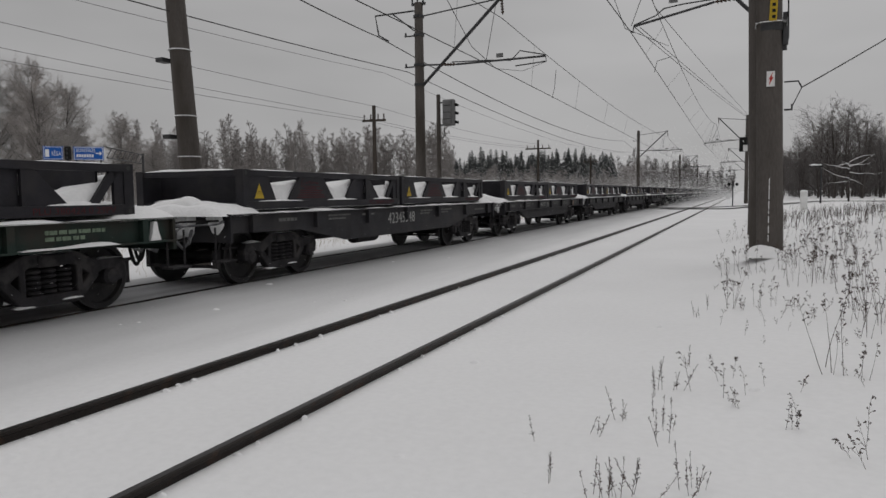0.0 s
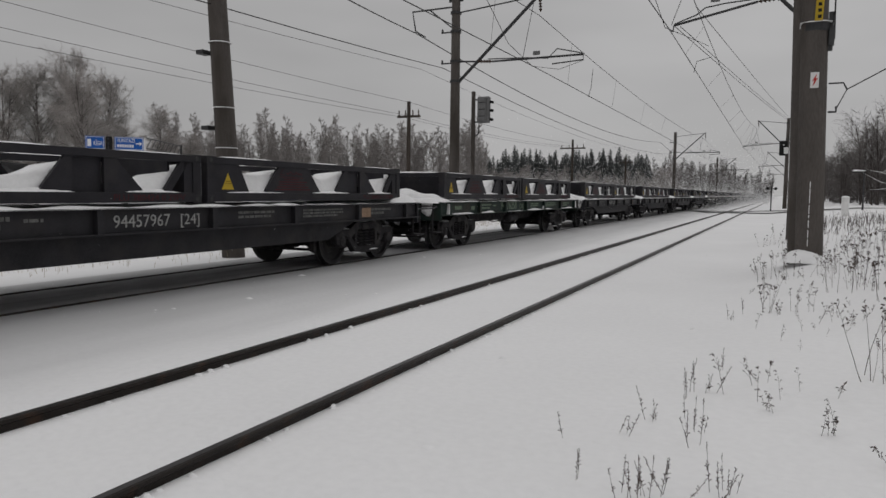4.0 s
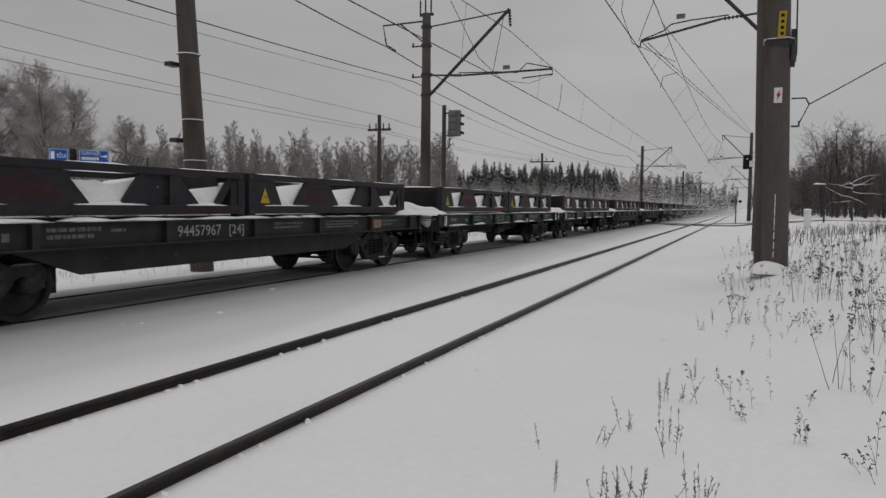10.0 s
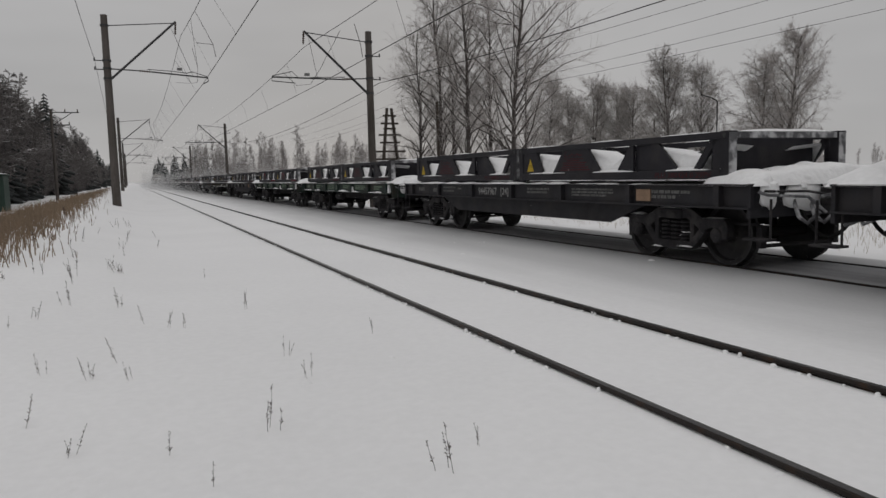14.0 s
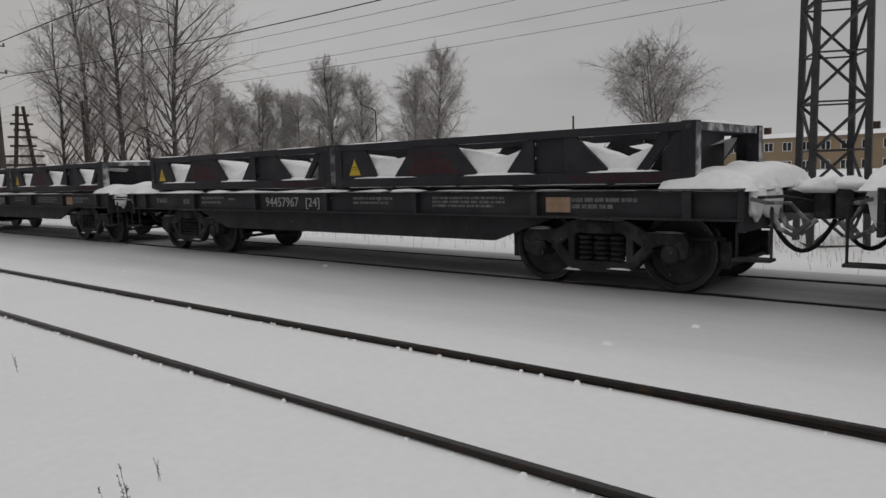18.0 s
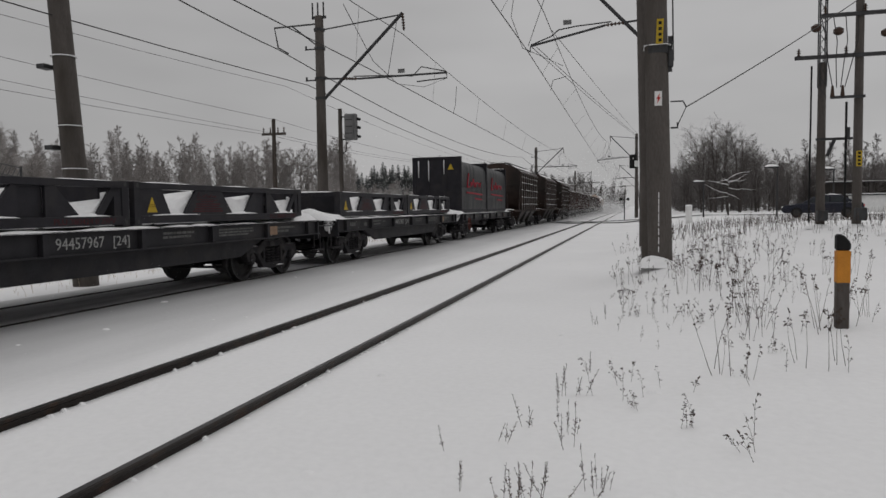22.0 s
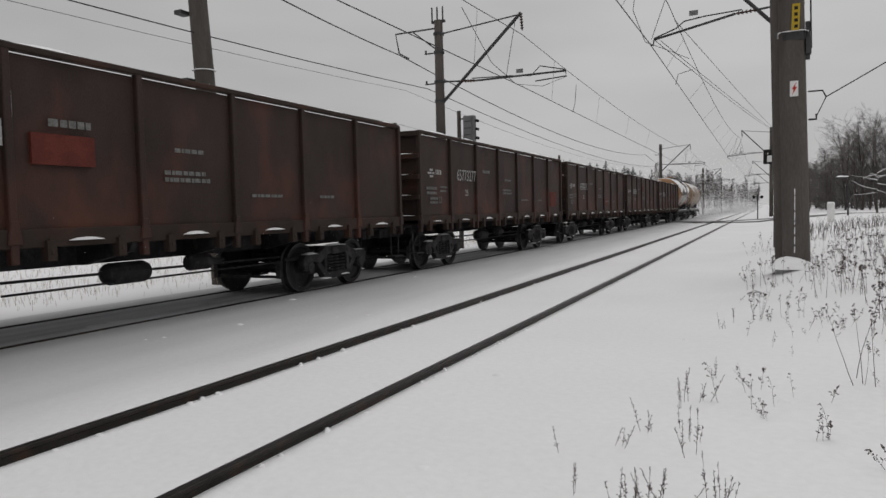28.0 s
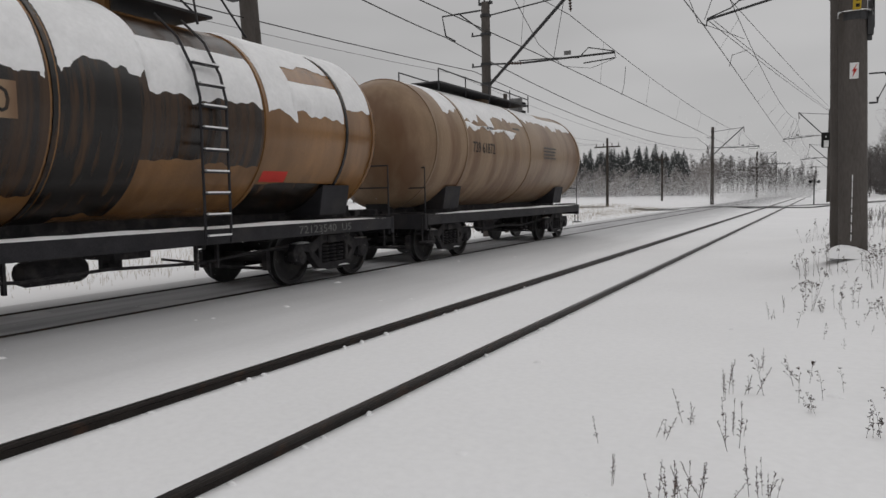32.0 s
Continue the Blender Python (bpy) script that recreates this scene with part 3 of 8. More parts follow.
def catenary_pole(x, y, axis, top, foot, tip, arm, group, hold):
    """A concrete pole with an inclined strut, its tie rod, a registration arm and insulators."""
    t = thing("catenary_pole", "weathered concrete catenary pole with a steel cantilever arm", "catenary pole", group)
    concrete_pole(t, x, y, ground_z(x, y) - 0.3, top, 0.23, 0.17)
    d = 1 if axis > x else -1
    part("strut", Shape().rod((x + 0.18 * d, y, foot), (tip[0], y, tip[1]), 0.06), STEEL_DARK, t)
    part("strut", Shape().rod((x + 0.18 * d, y + 0.12, foot + 0.02), (tip[0], y + 0.1, tip[1]), 0.035), STEEL_DARK, t)
    part("tie_rod", Shape().rod((x + 0.16 * d, y, top - 0.55), (tip[0] - 0.15 * d, y, tip[1] - 0.08), 0.028, n=6), STEEL_DARK, t)
    (ax, az), (bx, bz) = arm
    a = Shape().rod((ax, y, az), (bx, y, bz), 0.04)
    a.path([(bx, y, bz), (bx + 0.02 * d, y, bz - 0.2), (hold[0], y, hold[1] + 0.04)], 0.025)
    part("registration_arm", a, STEEL_DARK, t)
    ins = Shape()
    insulator(ins, (ax - 0.6 * d, y, az + 0.04), (ax, y, az), 0.075)
    part("arm_insulator", ins, PORCELAIN, t)
    ins = Shape()
    insulator(ins, (tip[0], y, tip[1] - 0.05), (tip[0] + 0.05, y, tip[1] - 0.7), 0.075, 6)
    part("hanging_insulator", ins, PORCELAIN, t)
    part("arm_stub", Shape().rod((x, y, az + 0.1), (ax - 0.6 * d, y, az + 0.04), 0.035, n=6), STEEL_DARK, t)
    part("stay_wire", Shape().rod((tip[0] - 0.25 * d, y, tip[1] - 0.35), (axis - 0.3 * d, y, bz + 0.02), 0.012, n=5), STEEL_DARK, t)
    for z in (az + 0.1, foot, 8.1, top - 0.55):
        part("clamp", Shape().rod((x, y, z - 0.05), (x, y, z + 0.05), 0.225, n=14), STEEL_DARK, t)
    for z in (az + 0.05, 8.1):
        part("feeder_bracket", Shape().rod((x - 0.65 * d, y, z), (x, y, z), 0.03, n=6).rod((x - 0.6 * d, y, z), (x - 0.6 * d, y, z + 0.14), 0.04, n=6), STEEL_DARK, t)
    part("steady_arm", Shape().path([(ax - 0.2 * d, y + 0.06, az + 0.12), (ax + 0.38 * (bx - ax), y + 0.06, az + 0.06), (ax + 0.62 * (bx - ax), y + 0.06, az - 0.02), (ax + 0.72 * (bx - ax), y + 0.06, bz + 0.3), (bx, y + 0.04, bz + 0.05)], 0.022), STEEL_DARK, t)
    part("arm_plate", Shape().box(ax + 0.5 * (bx - ax) - 0.14, ax + 0.5 * (bx - ax) + 0.14, y - 0.01, y + 0.01, az + 0.12, az + 0.28), GREY_SIGNAL, t)
    return t


LEFT_X = -12.3
LEFT_POLES = [(LEFT_X, y) for y in (-236, -170, -104, -38, 27, 94, 160, 226, 292)]
RIGHT_POLES = [(1.6, -241.0), (1.5, -175.0), (1.3, -109.0), (0.85, -43.0), (0.42, 25.0), (0.45, 92.0), (0.7, 158.0), (0.9, 224.0)]
for x, y in LEFT_POLES:
    c = catenary_pole(x, y, TRAIN_AXIS, 9.4, 6.1, (-8.75, 9.25), ((-10.68, 6.8), (-7.0, 6.82)), "catenary poles beyond the train", (TRAIN_AXIS + 0.9, 6.5))
    if y == 27:
        h = Shape().box(x - 0.3, x + 0.3, y - 0.05, y + 0.05, 9.3, 9.4)
        h.path([(x - 0.2, y, 9.1), (x - 2.0, y, 9.08), (x - 1.85, y, 8.27), (x - 1.4, y, 8.0)], 0.035)
        h.rod((x - 1.2, y, 9.08), (x - 0.2, y, 8.3), 0.03, n=6)
        part("switch_frame", h, STEEL_DARK, c)
        for a in (-0.28, -0.05, 0.2):
            part("horn", Shape().rod((x + a, y, 9.3), (x + a, y, 9.95), 0.035, n=6), STEEL_DARK, c)
for x, y in RIGHT_POLES:
    catenary_pole(x, y, NEAR_AXIS, 10.5, 7.15, (-2.75, 10.35), ((-1.35, 7.58), (-4.3, 7.35)) if y != 25 else ((-0.92, 7.66), (-3.45, 7.14)), "catenary poles on the verge", (NEAR_AXIS - 0.25, 6.98) if y != 25 else (-3.6, 7.0))


def hang(a, b, sag, n=14):
    """Points of a wire that sags between two supports."""
    a, b = Vector(a), Vector(b)
    pts = []
    for i in range(n + 1):
        u = i / n
        p = a.lerp(b, u)
        p.z -= 4 * sag * u * (1 - u)
        pts.append(p)
    return pts


def strung(s, a, b, sag, r, n=14):
    pts = hang(a, b, sag, n)
    s.path(pts, r, 4)
    return pts


def string_along(points, sag, r):
    """One wire slung from support to support."""
    pts = []
    for a, b in zip(points, points[1:]):
        h = hang(a, b, sag)
        pts += h if not pts else h[1:]
    return Shape().path(pts, r, 4)


def build_lines():
    for axis, poles, off, low, top, dip in ((TRAIN_AXIS, LEFT_POLES, 0.35, 6.45, 8.42, 0.62), (NEAR_AXIS, RIGHT_POLES, 0.85, 7.05, 9.6, 0.95)):
        ys = [p[1] for p in poles]
        con, mes, dro = [], [], Shape()
        for i, (a, b) in enumerate(zip(ys, ys[1:])):
            z = -0.23 if i % 2 else 0.23
            za, zb = (8.25 if axis == NEAR_AXIS and e == 25 else top for e in (a, b))
            high = min(za, zb)
            m = hang((axis + off, a, za), (axis + off, b, zb), dip)
            mes += m if i == 0 else m[1:]
            con.append((axis + z, a, low))
            for k in range(1, 14, 2):
                u = k / 14
                dro.rod(m[k], (axis + z - 2 * z * u, a + (b - a) * u, low), 0.006, n=4)
            for e in (a, b):
                dro.path([(axis + off, e - 6, high - 0.45), (axis + 0.2, e - 3, low + 0.35), (axis + 0.1, e, low + 0.05), (axis + 0.3, e + 3, low + 0.4), (axis + off, e + 7, high - 0.5)], 0.011, 4)
                dro.path([(axis + off - 0.05, e + 9, high - 0.6), (axis + 0.15, e + 9.3, low + 0.5), (axis + 0.05, e + 9.2, low)], 0.014, 4)
        t = thing("overhead_wire", "dark contact wire and messenger wire of an electric railway", "overhead wire", "overhead wires")
        con.append((axis - z, ys[-1], low))
        part("contact_wire", Shape().path(con, 0.016, 5), WIRE, t)
        part("messenger_wire", Shape().path(mes, 0.014, 5), WIRE, t)
        tagged(part("droppers", dro, WIRE, t), kind="stuff")
    t = thing("anchor_wires", "overhead wires slanting from the track to an anchor pole", "wires")
    for a, b, sag in (((-3.4, 25, 7.1), (0.45, 92, 10.2), 0.15), ((-3.0, 27, 8.2), (0.45, 92, 10.6), 0.1), ((-3.3, 25.5, 7.2), (0.45, 92, 10.35), 0.1)):
        s = Shape()
        strung(s, a, b, sag, 0.012)
        part("anchor_wire", s, WIRE, t)
    t = thing("feeder_lines", "thin feeder wires slung along the line of poles", "wires")
    ys = [p[1] for p in LEFT_POLES]
    for dx, z, r, sag in ((-0.55, 6.67, 0.016, 0.88), (-1.6, 6.7, 0.007, 0.9)):
        part("feeder_wire", string_along([(LEFT_X + dx, y, z) for y in ys], sag, r), WIRE, t)
    ahead = [(LEFT_X - 1.85, y, 8.2) for y in ys if y >= 27]
    part("feeder_wire", string_along(ahead, 1.15, 0.022), WIRE, t)
    part("feeder_wire", string_along([(-12.75, 13.8, 8.0), (LEFT_X - 1.85, 27, 8.2)], 0.1, 0.022), WIRE, t)
    part("feeder_wire", string_along([(LEFT_X - 1.85, y, 8.2) for y in ys if y <= -104], 1.15, 0.018), WIRE, t)
    t = thing("verge_feeder", "single feeder wire along the poles on the verge", "wires")
    part("feeder_wire", string_along([(x + 0.6, y, 8.2) for x, y in RIGHT_POLES], 0.9, 0.012), WIRE, t)


build_lines()


# ---- the train: every wagon stands at its own origin (rail top, middle), y runs towards the tail ----
TRAIN = []
SPINS = []
WHEEL_R = 0.475
LIB = {}


def wheel_mesh():
    if "wheel" not in LIB:
        s = Shape()
        for d in (1, -1):
            s.lathe([(d * 0.725, 0.505), (d * 0.745, 0.505), (d * 0.76, 0.478), (d * 0.86, 0.472), (d * 0.861, 0.452), (d * 0.862, 0.40), (d * 0.80, 0.38), (d * 0.775, 0.25), (d * 0.80, 0.13),
                     (d * 0.89, 0.115), (d * 0.89, 0.09), (d * 1.1, 0.085)] if d > 0 else
                    [(-1.1, 0.085), (-0.89, 0.09), (-0.89, 0.115), (-0.80, 0.13), (-0.775, 0.25), (-0.80, 0.38), (-0.862, 0.40), (-0.861, 0.452), (-0.86, 0.472), (-0.76, 0.478), (-0.745, 0.505), (-0.725, 0.505)], n=28)
        s.rod((-0.8, 0, 0), (0.8, 0, 0), 0.085, n=12)
        me = s.mesh("wheelset", WHEEL, smooth=False)
        me.materials.append(TYRE)
        for p in me.polygons:
            rad = [math.hypot(me.vertices[i].co.y, me.vertices[i].co.z) for i in p.vertices]
            if min(rad) > 0.445:
                p.material_index = 1
        LIB["wheel"] = me
    return LIB["wheel"]


def bogie_meshes():
    if "bogie" in LIB:
        return LIB["bogie"]
    out = []
    for d in (1, -1):
        # cast side frame: top chord, slanting arms to the axle boxes, spring seat below
        side = Shape()
        a, b = sorted((d * 0.95, d * 1.10))
        side.prism([(-1.15, 0.60), (-1.08, 0.72), (-0.62, 0.74), (-0.38, 0.86), (0.38, 0.86), (0.62, 0.74), (1.08, 0.72), (1.15, 0.60), (1.12, 0.42), (0.98, 0.40),
                    (0.98, 0.56), (0.80, 0.58), (0.62, 0.50), (0.48, 0.60), (0.30, 0.70), (-0.30, 0.70), (-0.48, 0.60), (-0.62, 0.50), (-0.80, 0.58), (-0.98, 0.56), (-0.98, 0.40), (-1.12, 0.42)], a, b)
        side.prism([(-0.72, 0.52), (-0.46, 0.25), (-0.34, 0.20), (0.34, 0.20), (0.46, 0.25), (0.72, 0.52), (0.58, 0.56), (0.36, 0.34), (-0.36, 0.34), (-0.58, 0.56)], a, b)
        side.box(a, b, -0.45, -0.36, 0.3, 0.72).box(a, b, 0.36, 0.45, 0.3, 0.72)
        out.append(side.mesh("side_frame", UNDER, 0.012))
        springs = Shape()
        for y in (-0.22, 0.0, 0.22):
            for k in range(5):
                z = 0.35 + k * 0.066
                springs.lathe([(z, 0.075), (z + 0.016, 0.098), (z + 0.034, 0.098), (z + 0.05, 0.075)], "z", 10, (d * 1.02, y, 0))
        out.append(springs.mesh("spring_nest", UNDER))
        for y in (-0.925, 0.925):
            out.append(Shape().lathe([(d * 0.93, 0.11), (d * 0.95, 0.13), (d * 1.08, 0.13), (d * 1.12, 0.10), (d * 1.125, 0.04)] if d > 0 else
                                     [(-1.125, 0.04), (-1.12, 0.10), (-1.08, 0.13), (-0.95, 0.13), (-0.93, 0.11)], n=14, c=(0, y, WHEEL_R)).mesh("axle_box", UNDER))
    out.append(Shape().box(-1.12, 1.12, -0.2, 0.2, 0.69, 0.84).box(-0.9, 0.9, -0.28, 0.28, 0.55, 0.7).mesh("bolster", UNDER, 0.01))
    brake = Shape()
    for y in (-0.36, 0.36, -1.45, 1.45):
        brake.rod((-0.78, y, 0.33), (0.78, y, 0.33), 0.03, n=6)
        for d in (1, -1):
            brake.box(d * 0.75 - 0.05, d * 0.75 + 0.05, y - 0.05, y + 0.05, 0.30, 0.62)
    for d in (1, -1):
        brake.path([(d * 0.9, -1.5, 0.66), (d * 0.98, -0.6, 0.64), (d * 0.98, 0.6, 0.64), (d * 0.9, 1.5, 0.66)], 0.025)
    out.append(brake.mesh("brake_gear", UNDER))
    sn = Shape()
    r = random.Random(12)
    for d in (1, -1):
        for y0, y1, z in ((-1.08, -0.66, 0.725), (0.66, 1.08, 0.725), (-0.36, 0.36, 0.86), (-0.5, -0.2, 0.21), (0.1, 0.45, 0.25)):
            sn.mound(d * 0.97, d * 1.13, y0, y1 - r.uniform(0, 0.1), z, r.uniform(0.02, 0.05), r.random() * 9, 3, 6, 0.6)
    out.append(sn.mesh("clinging_snow", SNOW_PACKED, smooth=True))
    LIB["bogie"] = out
    return out


def add_bogie(t, y):
    b = new("bogie")
    b.parent = t
    b.matrix_basis = pose(0, y, 0)
    tagged(b, "grimy two-axle bogie with coil springs")
    for me in bogie_meshes():
        o = part(me.name.split(".")[0], me, None, b)
        if o.name.startswith("clinging_snow") or o.name.startswith("brake_gear") or o.name.startswith("spring_nest"):
            tagged(o, kind="stuff")
    w = wheel_mesh()
    for k, d in enumerate((-0.925, 0.925)):
        o = part("wheelset", w, None, b, "dark disc wheels with bright treads", at=pose(0, d, WHEEL_R))
        SPINS.append((o, d))
    return b


def add_couplers(t, half, h=1.05):
    for d in (1, -1):
        c = Shape()
        c.box(-0.13, 0.13, *sorted((d * (half - 0.55), d * (half - 0.15))), h - 0.13, h + 0.13)
        y0, y1 = half - 0.2, half + 0.02
        c.prism([(-0.24, d * y0), (0.24, d * y0), (0.26, d * (y1 - 0.05)), (0.10, d * y1), (0.0, d * (y1 - 0.12)), (-0.16, d * (y1 + 0.06)), (-0.26, d * (y1 - 0.02))], h - 0.19, h + 0.19, "z")
        part("coupler", c, UNDER, t, "knuckle coupler under a lump of snow", bevel=0.01)
        hose = Shape()
        pts = [Vector((0.45 * d, d * (half - 0.62), h - 0.12)).lerp(Vector((0.1 * d, d * half, h - 0.2)), u) - Vector((0, 0, 1.6 * u * (1 - u))) for u in [i / 10 for i in range(11)]]
        hose.path(pts, 0.028)
        part("brake_hose", hose, RUBBER, t)
        ladder = Shape()
        ladder.path([(1.3, d * (half - 0.7), h + 0.05), (1.3, d * (half - 0.7), 0.5), (1.3, d * (half - 0.35), 0.5), (1.3, d * (half - 0.35), h)], 0.018)
        ladder.box(1.2, 1.42, *sorted((d * (half - 0.72), d * (half - 0.33))), 0.48, 0.51)
        part("footstep", ladder, UNDER, t)
        lever = Shape().path([(1.25, d * (half - 0.5), h + 0.1), (0.5, d * (half - 0.45), h + 0.08), (0.28, d * (half - 0.2), h + 0.02)], 0.018)
        part("uncoupling_lever", lever, UNDER, t)


def flat_wagon(paint, number, tag, style, label):
    """A four-axle container flat wagon, 13.4 m over its end beams."""
    t = thing("flat_wagon", label, "railway wagon", "wagons of the freight train")
    L = 6.70
    top = 1.25
    deep = Shape()
    deep.prism([(-6.5, 1.2), (6.5, 1.2), (6.5, 0.86), (4.3, 0.86), (3.2, 0.58), (-3.2, 0.58), (-4.3, 0.86), (-6.5, 0.86)], -0.42, 0.42)
    part("centre_sill", deep, BLACK if paint is not GREEN else UNDER, t, bevel=0.01)
    if style == "deep":
        prof = [(-L, top), (L, top), (L, 0.93), (4.6, 0.90), (2.9, 0.60), (-2.9, 0.60), (-4.6, 0.90), (-L, 0.93)]
    else:
        prof = [(-L, top), (L, top), (L, 0.90), (-L, 0.90)]
    for d in (1, -1):
        s = Shape()
        a, b = sorted((d * 1.30, d * 1.335))
        s.prism(prof, a, b)
        a, b = sorted((d * 1.30, d * 1.43))
        s.box(a, b, -L, L, top - 0.025, top)
        if style != "deep":
            s.box(a, b, -L, L, 0.90, 0.925)
        part("side_sill", s, paint, t, bevel=0.004)
    for d in (1, -1):
        s = Shape().box(-1.4, 1.4, *sorted((d * (L - 0.06), d * L)), 0.78, top)
        part("end_beam", s, paint, t, bevel=0.006)
    for y in (-6.1, -4.1, -2.0, 0.0, 2.0, 4.1, 6.1):
        s = Shape()
        for d in (1, -1):
            a, b = sorted((d * 1.336, d * 1.425))
            s.box(a, b, y - 0.05, y + 0.05, 0.925, top - 0.025)
        s.box(-1.3, 1.3, y - 0.07, y + 0.07, 0.98, 1.2)
        part("cross_member", s, paint, t)
    deck = Shape().box(-1.3, 1.3, -L + 0.06, L - 0.06, 1.205, 1.225)
    part("deck", deck, BLACK, t)
    for y in (-4.86, 4.86):
        add_bogie(t, y)
    add_couplers(t, 7.31)
    if style == "belly":
        for d in (1, -1):
            part("belly_plate", Shape().prism([(-4.3, 0.90), (4.3, 0.90), (3.3, 0.55), (-3.3, 0.55)], *sorted((d * 1.15, d * 1.19))), paint, t, bevel=0.004)
    elif style == "deep":
        part("brake_reservoir", Shape().rod((0.9, -1.9, 0.62), (0.9, -0.9, 0.62), 0.17, n=14), UNDER, t, bevel=0.01)
    else:
        s = Shape().lathe([(-1.16, 0.06), (-1.12, 0.11), (-1.05, 0.135), (-0.35, 0.135), (-0.28, 0.11), (-0.24, 0.06)], "y", 14, (1.1, 0, 0.70))
        s.box(1.05, 1.15, -0.95, -0.9, 0.7, 0.92).box(1.05, 1.15, -0.5, -0.45, 0.7, 0.92)
        part("brake_reservoir", s, UNDER, t)
        part("brake_rod", Shape().path([(1.2, -3.3, 0.74), (1.25, -2.7, 0.62), (1.2, -1.8, 0.66)], 0.015), UNDER, t)
    # snow that lies on the ledges and the ends
    r = random.Random(len(number) + int(number[-3:]))
    for d in (1, -1):
        s = Shape()
        y = -L
        while y < L - 0.3:
            w = r.uniform(0.5, 1.9)
            w = min(w, L - y)
            s.mound(d * 1.18, d * 1.44, y, y + w, top - 0.01, r.uniform(0.012, 0.045), r.random() * 30, 3, 12, 0.4, 0.7)
            y += w * r.uniform(0.8, 1.15)
        if style == "flat":
            for y in (-6.05, -4.05, -1.95, 0.05, 2.05, 4.15):
                w = r.uniform(0.7, 1.7)
                s.mound(d * 1.334, d * 1.46, y + 0.05, y + 0.05 + w, 0.922, r.uniform(0.02, 0.05), r.random() * 30, 3, 10, 0.4, 0.7)
        tagged(part("snow_on_ledge", s, SNOW_PACKED, t, smooth=True), "thin snow lying on the side ledge", kind="stuff")
    for d in (1, -1):
        s = Shape()
        s.mound(-1.34, 1.36, d * 6.28 - 0.62, d * 6.28 + 0.50, 1.22, r.uniform(0.20, 0.30), r.random() * 9, 18, 14, 0.32, 0.3)
        for _ in range(3):
            x, y, w = r.uniform(-0.7, 0.75), d * 6.3 + r.uniform(-0.2, 0.05), r.uniform(0.4, 0.65)
            s.mound(x - w, x + w, y - w * 0.6, y + w * 0.6, 1.26, r.uniform(0.16, 0.28), r.random() * 20, 12, 10, 0.45, 0.25)
        tagged(part("heaped_snow", s, SNOW_PACKED, t, smooth=True), "rounded heap of snow on the wagon's end", kind="stuff")
        s = Shape()
        for x, y, z, a, b, c in ((0.35, 6.74, 1.08, 0.40, 0.07, 0.24), (-0.5, 6.74, 1.14, 0.36, 0.07, 0.16), (1.05, 6.73, 1.12, 0.14, 0.06, 0.2), (0.02, 7.12, 1.24, 0.27, 0.24, 0.09)):
            q = r.uniform(0.85, 1.15)
            s.blob((x + r.uniform(-0.1, 0.1), d * (y + r.uniform(-0.03, 0.03)), z), (a * q, b * q, c * q), r.random() * 9, 16, 9, 0.22)
        tagged(part("coupler_snow", s, SNOW_PACKED, t, smooth=True), "round lumps of snow over the coupler", kind="stuff")
        frost = Shape()
        for x in (0.3, 0.62):
            frost.path([(x, d * 6.72, 1.05), (x + 0.04, d * 6.86, 0.78), (x + 0.06, d * 7.02, 0.70), (x, d * 7.16, 0.86)], 0.03)
        part("frosted_pipe", frost, FROST, t)
        part("cut_lever", Shape().path([(1.3, d * 6.75, 1.14), (1.3, d * 6.9, 1.1), (0.6, d * 6.95, 1.06), (0.42, d * 7.1, 0.84)], 0.022), FROST, t)
        s = Shape()
        for x in (-0.9, -0.2, 0.5, 1.1):
            k, z = r.uniform(0.05, 0.12), r.uniform(0.12, 0.42)
            s.lathe([(1.24 - z, 0.015), (1.24 - z * 0.8, k * 0.55), (1.24 - z * 0.45, k * 0.8), (1.24 - z * 0.3, k * 1.1), (1.25, k * 0.9), (1.29, k * 0.3)], "z", 9, (x + r.uniform(-0.1, 0.1), d * (L + 0.03), 0))
        tagged(part("clinging_snow", s, SNOW_PACKED, t), kind="stuff")
    ps = Shape()
    for y in (-6.15, 2.0, 6.3):
        for z0, z1, w in ((0.93, 1.06, 0.09), (1.06, 1.2, 0.05)):
            ps.prism([(y - w, z0), (y + w * 1.2, z0), (y + w * 0.7, z1), (y - w * 0.5, z1)], 1.337, 1.40)
    if style == "flat" and paint is not BLACK:
        tagged(part("snow_in_corner", ps, SNOW_PACKED, t), kind="stuff")
    ink = GREEN_PRINT if paint is GREEN else DULL_PRINT if paint is OLIVE else WHITE_PRINT
    if style == "deep":
        lettering(number, 0.26, ink, t, on_side(1.337, -0.95, 0.86), "wagon_number", width=1.5)
        bars([(-3.6, -2.7, 1.12, 0.035), (-3.6, -2.9, 1.05, 0.035), (-5.3, -4.7, 1.08, 0.06), (-2.2, -1.6, 1.1, 0.04), (0.9, 1.7, 1.1, 0.04), (0.9, 1.5, 1.03, 0.04), (2.3, 3.1, 1.1, 0.04), (2.3, 2.8, 1.03, 0.04), (5.0, 5.9, 1.04, 0.05)], 1.337, FADED_PRINT, t, seed=3)
    else:
        lettering(number, 0.165 if paint is not GREEN else 0.25, ink, t, on_side(1.337, -2.3 if paint is GREEN else -1.75, 0.99), "wagon_number", width=1.45 if paint is GREEN else 0.95)
        lettering(tag, 0.15, ink, t, on_side(1.337, -0.55 if paint is GREEN else -0.62, 1.0), "load_mark", width=0.38)
